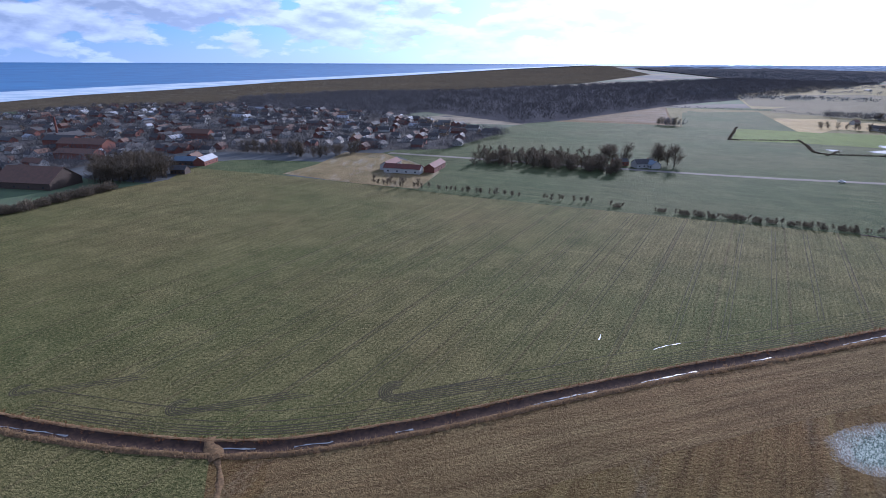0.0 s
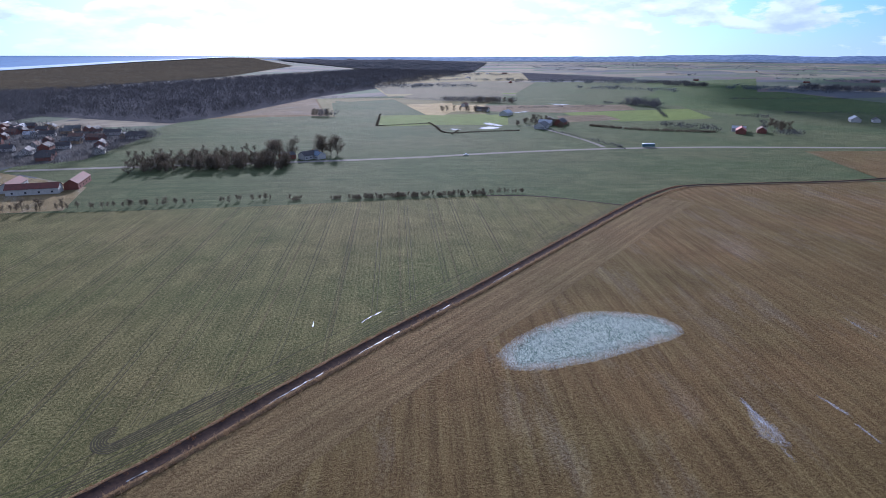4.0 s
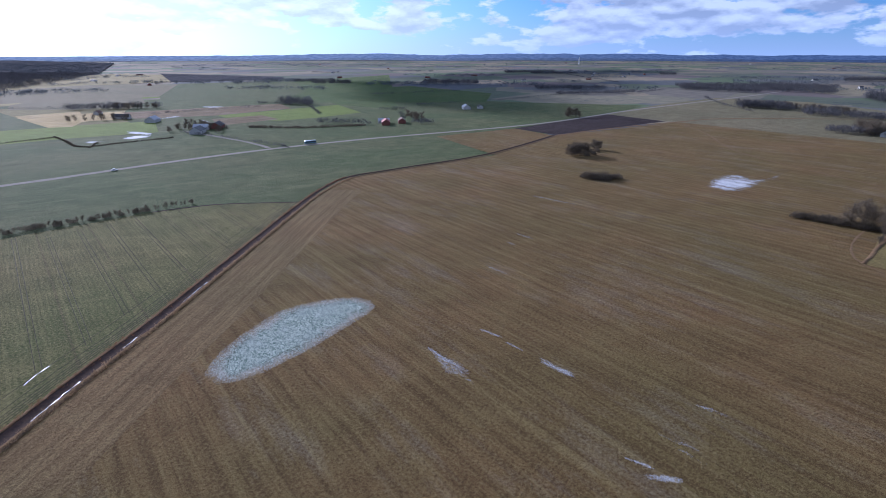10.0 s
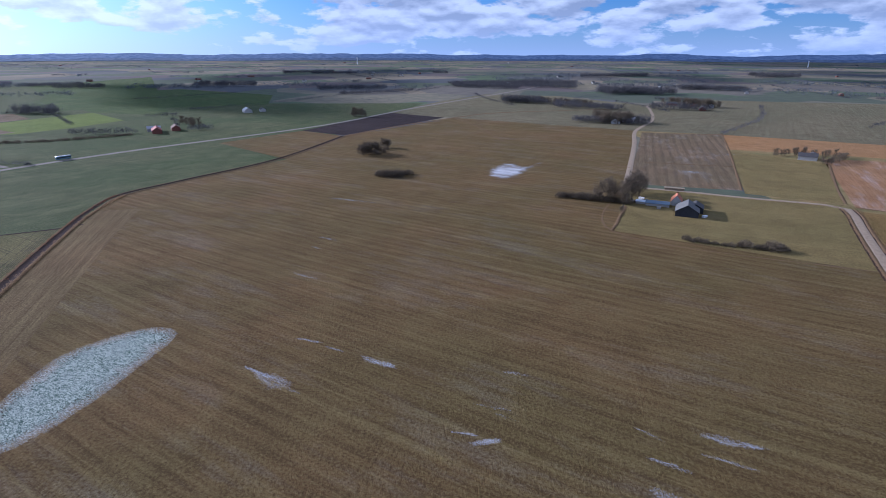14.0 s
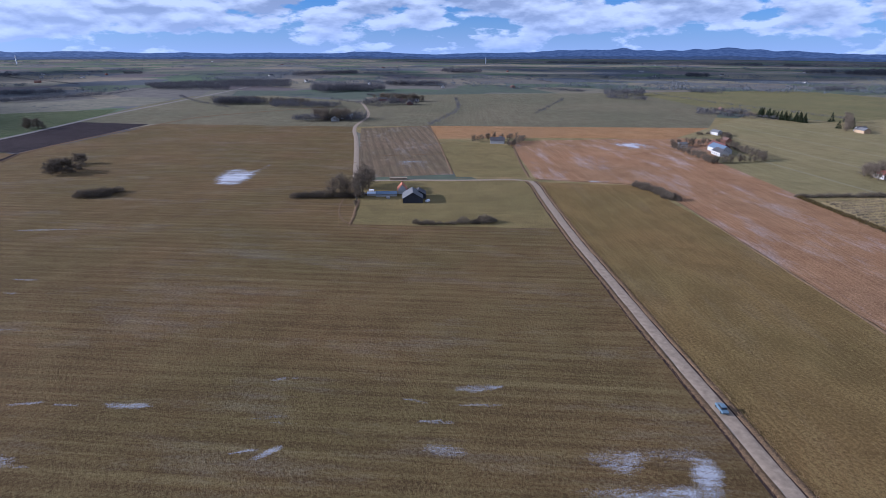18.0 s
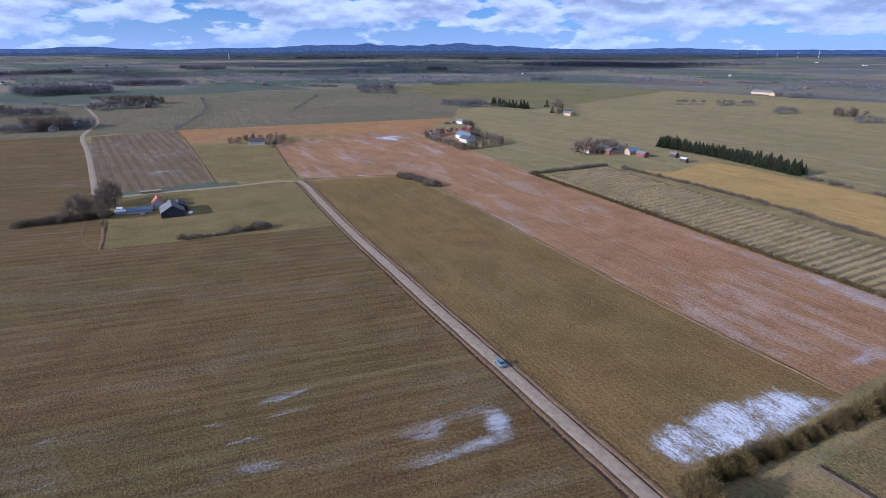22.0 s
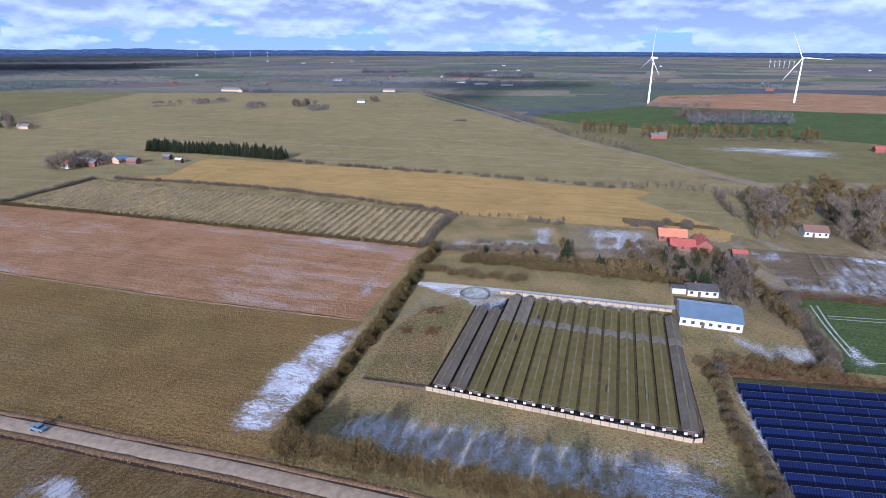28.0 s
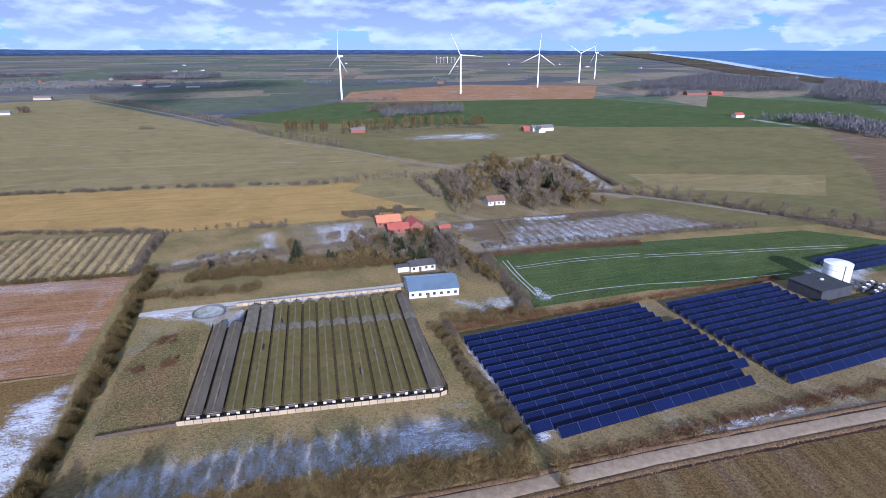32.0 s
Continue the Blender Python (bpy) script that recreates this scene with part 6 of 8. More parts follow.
for i, (bx, by) in enumerate(((336, -112), (331, -113), (341, -119), (318, -122), (334, -141), (300, -141))):
    ob = new("pallet_stack", bm_mesh("pallet_stack", block(2.2 + 0.5 * (i % 3), 1.6, 1.1, bev=0.06), ("concrete", "wood_dark", "steel_white")[i % 3]))
    ob.matrix_basis = pose(bx, by, 0.05, 0, 0, 25 * i)
    tagged(ob, "pile of farm goods standing in the yard", "farm goods", "yard goods")

# farms scattered over the land: x, y, heading, length, width, wall, roof
FARMS = [
    (484, -302, 30, 14, 8, "white_wall", "roof_dark"), (490, -310, 120, 10, 7, "white_wall", "roof_dark"),
    (350, -460, 115, 26, 10, "white_wall", "roof_blue_grey"), (362, -474, 115, 26, 8, "brick_red", "roof_rust"), (338, -446, 115, 16, 8, "white_wall", "roof_dark"), (384, -450, 20, 8, 6, "white_wall", "roof_grey"), (432, -556, 100, 12, 7, "white_wall", "roof_grey"), (386, -514, 110, 10, 6, "brick_red", "roof_brown"),
    (206, -478, 115, 24, 9, "brick_red", "roof_grey"), (196, -480, 25, 16, 8, "brick_yellow", "roof_grey"), (218, -470, 115, 11, 7, "white_wall", "roof_red"), (184, -486, 30, 10, 8, "brick_yellow", "roof_blue_grey"), (172, -480, 115, 10, 5, "brick_red", "roof_grey"), (150, -495, 115, 7, 4, "wood_dark", "roof_grey"), (136, -478, 115, 6, 3, "wood_dark", "roof_snow"),
    (371, -722, 110, 14, 8, "brick_yellow", "roof_grey"), (380, -735, 20, 12, 7, "white_wall", "roof_grey"),
    (254, -1322, 110, 42, 12, "brick_yellow", "roof_grey"), (225, -1300, 20, 28, 11, "brick_yellow", "roof_grey"), (-88, -1261, 110, 28, 9.6, "brick_yellow", "roof_grey"), (-23, -1009, 110, 14, 8, "white_wall", "roof_grey"), (-48, -1029, 20, 8.4, 7.2, "brick_red", "roof_brown"), (-342, -1498, 110, 36, 9, "white_wall", "roof_grey"), (-400, -1443, 110, 30, 8, "white_wall", "roof_grey"),
    (-484, -440, 112, 8, 7, "brick_red", "roof_red"), (-500, -430, 112, 26, 9, "white_wall", "roof_grey"), (-490, -424, 22, 14, 8, "white_wall", "roof_grey"), (-1131, -588, 112, 49, 12.8, "brick_red", "roof_dark"), (-1160, -560, 112, 28, 9.6, "brick_red", "roof_red"), (-809, -351, 112, 14, 9, "white_wall", "roof_red"), (-326, -549, 112, 16, 9, "brick_red", "roof_grey"),
    (631, 335, 60, 22, 10, "brick_red", "roof_red"), (644, 345, 150, 14, 8, "white_wall", "roof_snow"), (655, 325, 60, 18, 9, "brick_red", "roof_brown"), (869, 318, 60, 21, 11.2, "white_wall", "roof_snow"), (885, 300, 60, 12.6, 8, "white_wall", "roof_dark"),
    (476, 486, 60, 22, 12, "white_wall", "roof_grey"), (500, 505, 150, 16, 10, "white_wall", "roof_snow"), (520, 500, 60, 22, 12, "brick_red", "roof_dark"), (535, 622, 60, 22, 12, "white_wall", "roof_snow"), (545, 690, 150, 20, 9, "white_wall", "roof_dark"), (570, 770, 60, 12.6, 8, "white_wall", "roof_brown"),
    (750, -210, 110, 24, 10, "white_wall", "roof_dark"), (764, -230, 20, 16, 9, "white_wall", "roof_snow"), (1006, -409, 110, 23.8, 9.6, "brick_red", "roof_dark"), (1029, -380, 20, 18.2, 8, "brick_red", "roof_dark"), (985, -430, 110, 12.6, 8, "white_wall", "roof_snow"), (936, -396, 110, 16.8, 9.6, "brick_red", "roof_dark"), (1109, -132, 110, 14, 7.2, "brick_red", "roof_brown"), (1005, -976, 110, 11.2, 7.2, "white_wall", "roof_grey"), (622, -798, 110, 8.4, 6.4, "brick_red", "roof_brown"), (1537, -527, 110, 28, 9.6, "white_wall", "roof_snow"), (1728, -151, 110, 42, 11.2, "white_wall", "roof_snow"),
    (174, 438, 75, 16, 9, "white_wall", "roof_dark"), (180, 434, 165, 9, 8, "white_wall", "roof_blue_grey"), (158, 446, 75, 12, 7, "brick_red", "roof_grey"),
    (-170, 446, 5, 22, 9, "brick_red", "roof_snow"), (-184, 442, 95, 18, 9, "wood_dark", "roof_blue_grey"), (-172, 405, 95, 11, 8, "wood_dark", "roof_dark"), (-186, 462, 5, 14, 8, "brick_red", "roof_brown"),
    (-11, 411, 107, 28, 8, "white_wall", "roof_rust"), (12, 424, 17, 28, 8, "brick_red", "roof_rust"), (-22, 432, 17, 24, 8, "white_wall", "roof_rust"), (-245, 362, 100, 42, 26, "wood_dark", "roof_brown"),
]
for i, (x, y, az, l, w, wall, roof) in enumerate(FARMS):
    d = math.hypot(x, y)
    e = 3.0 + 0.03 * l
    house(x, y, az, l, w, e, e + 0.32 * w, wall, roof, "%s with a %s roof on the plain" % ({"white_wall": "white farm building", "brick_red": "red brick farm building", "wood_dark": "dark wooden hall", "brick_yellow": "yellow brick farm building"}[wall], {"roof_snow": "pale snowy", "roof_dark": "dark slate", "roof_grey": "grey", "roof_red": "red", "roof_rust": "rusty brown", "roof_brown": "brown tiled", "roof_blue_grey": "blue-grey"}[roof]), "farm building", "farm_building", windows=4 if d < 560 else 0, chimney=l < 17, group="farm buildings")

# trees round those farms
plant("dark_tree", along([(503, -284), (508, -310), (504, -330), (486, -334), (462, -304)], 3.4, 1.6, 200), "bare tree round a farmhouse", "farm trees", (0.4, 0.7))
plant("dark_tree", along([(312, -404), (352, -424), (389, -443), (386, -470), (381, -498), (342, -478), (303, -458), (308, -430), (312, -404)], 3.2, 2.0, 201), "bare tree of a square farm windbreak", "farm trees", (0.4, 0.75))
plant("dark_bush", along([(442, -540), (424, -560), (392, -520)], 5, 3, 202), "shrub by a farm", "farm shrubs", (1.0, 1.6))
plant("dark_tree", scatter([(235, -460), (214, -456), (196, -468), (186, -492), (216, -492), (236, -474)], 34, 203), "bare tree round the plantation farm", "farm trees", (0.72, 1.16))
plant("conifer", along([(536, -770), (460, -758)], 3.0, 2, 204) + [(440, -810), (452, -800), (395, -745), (405, -735)], "spruce windbreak on the plain", "far spruces", (1.0, 1.4))
plant("dark_tree", along([(440, -815), (400, -745), (385, -715)], 12, 4, 205), "bare tree beside a far farm", "farm trees", (1.01, 1.45))
plant("dark_bush", along([(622, -790), (540, -775)], 6, 4, 206) + along([(-142, -728), (-150, -724)], 4, 2, 207), "far shrub on the meadow", "far shrubs", (1.2, 2.0))
plant("bush", along([(609, 355), (560, 410), (540, 470)], 4, 1.5, 208), "bare hedge shrub near the main road farm", "far hedge shrubs", (0.9, 1.3))
plant("dark_tree", along([(680, 310), (700, 330), (720, 350)], 7, 5, 209), "bare tree near the main road farm", "farm trees", (0.72, 1.16))
plant("dark_tree", scatter([(463, 520), (481, 511), (488, 468), (520, 480), (553, 574)], 46, 210), "bare tree at a farmstead", "farm trees", (0.4, 0.75))
plant("dark_tree", along([(300, 760), (318, 742)], 5, 3, 211) + along([(641, 833), (660, 805), (680, 777)], 5, 5, 212) + along([(494, 725), (512, 712), (542, 679)], 6, 4, 235), "bare tree in a far shelter belt", "far trees", (0.6, 1.0))
plant("dark_bush", along([(394, 603), (376, 558), (358, 510), (398, 496), (437, 482)], 2.2, 0.7, 213) + along([(322, 606), (355, 601), (388, 596)], 3.4, 0.7, 233) + along([(322, 606), (356, 666), (390, 727)], 3.0, 0.7, 234) + along([(325, 608), (330, 600)], 4, 1, 214) + along([(380, 520), (357, 498)], 5, 1, 215), "dark hedge shrub between fields", "far hedge shrubs", (0.35, 0.6))
plant("dark_tree", scatter([(735, -190), (800, -190), (790, -240), (740, -235)], 45, 216) + scatter([(960, -430), (1040, -360), (1060, -400), (990, -450)], 40, 217) + scatter([(800, 120), (815, 150), (825, 140)], 8, 218), "bare tree round a far farm", "farm trees", (0.87, 1.45))
plant("dark_tree", scatter([(1005, -220), (1130, -120), (1110, -160), (1015, -245)], 40, 219), "bare tree by the road bend", "far trees", (0.7, 1.0))
plant("dark_tree", scatter([(-515, -690), (-560, -690), (-480, -740), (-440, -720)], 70, 220), "bare tree of a narrow wood", "narrow wood trees", (0.9, 1.2))
plant("dark_bush", [(230, -1089), (234, -1086), (226, -1092), *along([(330, -1040), (250, -1085)], 14, 4, 221), *along([(165, -1002), (150, -1006)], 5, 3, 222)], "far shrub on the meadow", "far shrubs", (1.4, 2.2))
plant("dark_tree", scatter([(50, -950), (70, -965), (95, -960), (80, -945)], 12, 223) + [(-40, -1015), (-46, -1018), (-50, -1012)], "bare tree in a meadow copse", "meadow copse trees", (0.7, 1.1))

# ---- the long animal sheds ----
MU = Vector((-57, 29)).normalized()
MV = Vector((-0.433, -0.901))
SHED0, SHED_STEP = Vector((-27.6, -122.4)), 4.93


def shed(i, origin, length):
    root = new("shed")
    w, eave, ridge = 3.75, 1.5, 2.4
    roofs = "roof_fibre" if i in (0, 1, 13) else "roof_moss"
    rng = random.Random(i)
    part("wall", gable_mesh(length - 0.6, w - 0.5, eave, ridge - 0.15, "wood_dark"), root)
    # roof in long sections on each slope: some renewed with paler sheets
    cuts = [-length / 2, -length * 0.12 + rng.uniform(-1, 1), length * 0.17, length * 0.17 + 4.4, length / 2] if i > 1 else [-length / 2, 0, length / 2]
    for a, b in zip(cuts, cuts[1:]):
        for side in (1, -1):
            pale = (b - a) < 5 or (i in (2, 3) and a > length * 0.15)
            o = part("roof_sheet", slope_mesh(b - a - 0.3, w, eave, ridge, side, 0.16, 0.09, "roof_pale" if pale else roofs), root)
            o.location = ((a + b) / 2, 0, 0.03 if pale else 0)
    part("ridge_cap", bm_mesh("ridge_cap", block(length - 1, 0.46, 0.10, z=ridge + 0.06, bev=0.03), "roof_ridge"), root)
    for k in range(5):
        side = rng.choice((-1, 1))
        o = part("dark_sheet", slope_mesh(rng.uniform(1.5, 5.5), w * rng.uniform(0.45, 0.98), eave, ridge, side, 0.02, 0.02, "roof_dark" if k % 2 else "roof_fibre"), root)
        o.location = (rng.uniform(-0.38, 0.42) * length, 0, 0.10)
    for k in range(3):
        o = part("roof_hatch", bm_mesh("roof_hatch", block(rng.uniform(1.2, 2.6), 0.5, 0.08, bev=0.02), "roof_pale"), root)
        o.location = (rng.uniform(-0.4, 0.4) * length, 0, ridge + 0.15)
    for y in (-1.2, 1.2):
        o = part("gable_box", bm_mesh("gable_box", block(0.4, 0.8, 0.7, bev=0.05), "white_wall"), root)
        o.location = (-length / 2 - 0.25, y, 0.7)
    o = part("gable_beam", bm_mesh("gable_beam", block(0.25, 1.9, 0.2, bev=0.04), "roof_grey"), root)
    o.location = (-length / 2 - 0.15, 0, 1.75)
    c = origin + MV * length / 2
    root.matrix_basis = pose(c.x, c.y, 0.05, 0, 0, math.degrees(math.atan2(MV.y, MV.x)))
    tagged(root, ("grey fibre-cement roofed" if roofs == "roof_fibre" else "mossy green-roofed") + " long low animal shed", "shed", "long animal sheds")


for i in range(14):
    shed(i, SHED0 + MU * SHED_STEP * i, 52.0 if i < 2 else 64.5)
sheet("yard", [(-25, -123), (-87, -91), (-115, -154), (-63, -178.5), (-58, -166), (-48.6, -171)], "shed_alley", 0.05, "dark trodden ground between the sheds", "yard")
sheet("snow", [(-26, -121), (-87, -90.5), (-88, -93), (-27, -124.5)], "snow_shade", 0.10, "icy strip in front of the sheds", "snow", step=1.5, depth=1.2)


def board_fence(pts, h, mat, label, name="fence", step=2.2, th=0.12):
    root = new(name)
    p0 = Vector((*pts[0], 0))
    root.location = p0
    me = bm_mesh("panel", block(step * 0.97, th, h, bev=0.02), mat)
    po = bm_mesh("post", block(0.16, 0.16, h + 0.15, bev=0.02), "wood_dark")
    for a, b in zip(pts, pts[1:]):
        a, b = Vector((*a, 0)), Vector((*b, 0))
        n = max(1, round((b - a).length / step))
        ang = math.degrees(math.atan2(b.y - a.y, b.x - a.x))
        for k in range(n):
            q = a.lerp(b, (k + 0.5) / n) - p0
            o = part("panel", me, root)
            o.matrix_basis = pose(q.x, q.y, 0.0, 0, 0, ang)
            q = a.lerp(b, k / n) - p0
            o = part("post", po, root)
            o.matrix_basis = pose(q.x, q.y, 0.0, 0, 0, ang)
    return tagged(root, label, "fence")


board_fence([(-23.5, -123), (-44, -112.2), (-65, -101.2), (-84, -91.2), (-87, -91.2), (-88.4, -93), (-101, -122), (-115, -154)], 1.3, "board_tan", "pale board fence round the long sheds")
board_fence([(-24.6, -123.6), (-36, -147), (-48.4, -173)], 1.2, "wood_dark", "dark fence along the end shed")
board_fence([(-60, -183.5), (-88, -171), (-117, -158)], 1.2, "board_tan", "pale board fence behind the sheds")
board_fence([(-6, -130), (-14, -127), (-23.5, -123)], 0.9, "wood_dark", "low dark fence across the grass", step=2.6)
ribbon("track", [(-30, -198), (-42, -194), (-58, -187.5), (-90, -174), (-118, -162), (-132, -161)], [(-1.7, 0.09), (0, 0.13), (1.7, 0.09)], "concrete", "snowy concrete track behind the sheds", "track", step=4)


def ring(name, r, h, th, mat, seg=40):
    vs, fs = [], []
    for k in range(seg):
        a = 2 * math.pi * k / seg
        for rr, z in ((r, 0), (r, h), (r - th, h), (r - th, 0)):
            vs.append((rr * math.cos(a), rr * math.sin(a), z))
    for k in range(seg):
        i, j = 4 * k, 4 * ((k + 1) % seg)
        fs += [(i + q, j + q, j + (q + 1) % 4, i + (q + 1) % 4) for q in range(4)]
    return mesh_of(name, vs, fs, mat)


def disc(name, r, z, mat, seg=40):
    return mesh_of(name, [(r * math.cos(2 * math.pi * k / seg), r * math.sin(2 * math.pi * k / seg), z) for k in range(seg)], [tuple(range(seg))], mat)


pit = new("slurry_pit")
pit.location = (-50, -183, 0)
part("rim", ring("rim", 5.6, 1.1, 0.3, "roof_grey"), pit)
part("fill", disc("fill", 5.4, 0.6, "track_frost"), pit, "frozen grey-white surface")
tagged(pit, "round concrete slurry pit with a frozen surface", "slurry pit")
for i, (mx, my, r) in enumerate(((-33, -172, 3.2), (-21, -159, 2.2), (-31, -156, 2.8))):
    plant("red_bush", scatter([(mx - r, my - r), (mx + r, my - r), (mx + r, my + r), (mx - r, my + r)], 10, 300 + i), "dry rusty weeds on a heap", "weed heaps", (0.45, 0.75))

# ---- solar field ----
def solar_material():
    m, n, l, bs = nodes_of("solar_glass")
    co = n.new("ShaderNodeTexCoord").outputs["Object"]
    oi = n.new("ShaderNodeObjectInfo")
    b, _ = bands_of(n, l, co, 0, 0.62, distort=0.0)
    col = mix_of(n, l, ramp_of(n, l, oi.outputs["Random"], 0, 1), (0.0015, 0.003, 0.018), (0.003, 0.006, 0.034))
    col = mix_of(n, l, ramp_of(n, l, b, 0.93, 0.99, 0, 0.6), col, (0.02, 0.035, 0.11))
    l.new(col, bs.inputs["Base Color"])
    bs.inputs["Roughness"].default_value = 0.4
    bs.inputs["Specular IOR Level"].default_value = 0.12
    bs.inputs["Coat Weight"].default_value, bs.inputs["Coat Roughness"].default_value = 0.05, 0.2
    MATS["solar_glass"] = m


solar_material()
PANEL_W, PANEL_H, TILT = 5.92, 2.9, 36.0
panel_me = bm_mesh("panel", block(PANEL_W - 0.14, PANEL_H, 0.12, bev=0.02), "solar_glass")
frame_me = bm_mesh("frame", block(0.09, PANEL_H + 0.04, 0.15, bev=0.02), "solar_frame")
rail_me = bm_mesh("rail", block(PANEL_W, 0.06, 0.14), "solar_frame")
leg_me = bm_mesh("leg", block(0.08, 0.08, 1.6), "roof_grey")
RX, RY = Vector((-0.956, 0.292)), Vector((0.340, 0.940))


def solar_row(x, y, count):
    """A row of flat collectors that starts at x, y and runs along RX, tilted to the sun."""
    root = new("solar_row")
    ang = math.degrees(math.atan2(RX.y, RX.x))
    root.matrix_basis = pose(x, y, 0, 0, 0, ang)
    for k in range(count):
        cx = (k + 0.5) * PANEL_W
        p = part("panel", panel_me, root)
        p.matrix_basis = pose(cx, 0, 1.15, TILT, 0, 0)
        for name, me, m in (("frame", frame_me, pose(-PANEL_W / 2, 0, 0.0)), ("rail", rail_me, pose(0, PANEL_H / 2, 0.0))):
            o = new(name, me)
            o.parent, o.matrix_basis = p, m
        o = part("leg", leg_me, root)
        o.matrix_basis = pose(cx - PANEL_W / 2, 0.75, 0, 0, 0, 0)
    tagged(root, "row of dark blue tilted solar collectors", "solar panels", "solar collector rows")


# the rows face the sun: local +y is the back of a row
for k in range(14):
    o = Vector((-108.5, -109.5)) + RY * (3.95 * k)
    skip = {12: 0, 13: 1}.get(k, 0)
    solar_row(o.x + RX.x * PANEL_W * skip, o.y + RX.y * PANEL_W * skip, ((12 if k < 4 else 13) if k < 12 else 12 - skip))
for k in range(14):
    o = Vector((-184.0, -82.5)) + RY * (3.95 * k)
    solar_row(o.x, o.y, (9, 9, 9, 9, 9, 10, 17, 17, 17, 17, 16, 15, 14, 12)[k])
for k in range(4):
    o = Vector((-274.0, -56.0)) + RY * (-3.95 * k)
    solar_row(o.x, o.y, 9)

tank = new("storage_tank")
tank.location, tank.scale = (-259, -53, 0.05), (0.86, 0.86, 0.86)
bm = bmesh.new()
bmesh.ops.create_cone(bm, cap_ends=True, segments=48, radius1=5.9, radius2=5.9, depth=10.6)
bmesh.ops.translate(bm, vec=(0, 0, 5.3), verts=bm.verts)
part("shell", bm_mesh("shell", bm, "steel_white"), tank)
bm = bmesh.new()
bmesh.ops.create_cone(bm, cap_ends=True, segments=48, radius1=6.1, radius2=0.5, depth=0.9)
bmesh.ops.translate(bm, vec=(0, 0, 11.05), verts=bm.verts)
part("roof", bm_mesh("roof", bm, "steel_white"), tank)
for z in (2.6, 5.3, 8.0, 10.5):
    o = part("band", ring("band", 5.95, 0.12, 0.08, "roof_grey"), tank)
    o.location = (0, 0, z)
part("ladder", bm_mesh("ladder", block(0.6, 0.2, 11, 4.2, 4.3), "roof_grey"), tank)
part("railing", ring("railing", 1.3, 0.8, 0.06, "roof_grey"), tank)
tagged(tank, "tall white steel hot-water storage tank", "storage tank")

hall = new("plant_hall")
hall.matrix_basis = pose(-244, -53.5, 0.05, 0, 0, 163)
part("wall", bm_mesh("wall", block(17, 14, 4.4, bev=0.03), "steel_dark"), hall)
part("roof", bm_mesh("roof", block(17.5, 14.5, 0.35, z=4.41, bev=0.05), "steel_dark"), hall)
part("roof_vent", bm_mesh("roof_vent", block(1.2, 1.0, 0.5, 2, 1, 4.76, bev=0.05), "steel_white"), hall)
part("gate", bm_mesh("gate", block(3.2, 0.12, 3.2, 4, 7.03), "wood_dark"), hall)
tagged(hall, "flat dark steel plant hall", "hall")
for i in range(6):
    ob = new("cooler", bm_mesh("cooler", block(4.2, 1.9, 1.5, z=0.6, bev=0.08), "steel_dark"))
    ob.matrix_basis = pose(-258 - 4.8 * (i % 3), -38.5 - 4.0 * (i // 3), 0.05, 0, 0, 163)
    part("fan_ring", ring("fan_ring", 0.75, 0.25, 0.1, "steel_white", 16), ob).location = (0, 0, 2.1)
    tagged(ob, "dark air cooler unit beside the plant hall", "cooler", "cooler units")

# ---- plantation rows ----
PV = Vector((0.5, 0.866)).normalized()
for k in range(54):
    u = (k + 0.5) / 54
    a = Vector((-58, -292)).lerp(Vector((178, -420)), u)
    b = Vector((-37, -243.5)).lerp(Vector((193, -358.5)), u)
    rng = random.Random(k)
    big = 1.0 if u < 0.4 else 0.85
    pts = [(p[0], p[1]) for p in along([tuple(a), tuple(a.lerp(b, 0.5)), tuple(b)], 1.3, 0.28, 400 + k, 0.06)]
    thicket("hedge", pts, 1.8 * big, 0.60 * big, "twigs_brown", "low dark plantation hedge on grassy ground", "hedge", per=30, w=0.085, seed=500 + k, kind="thing")

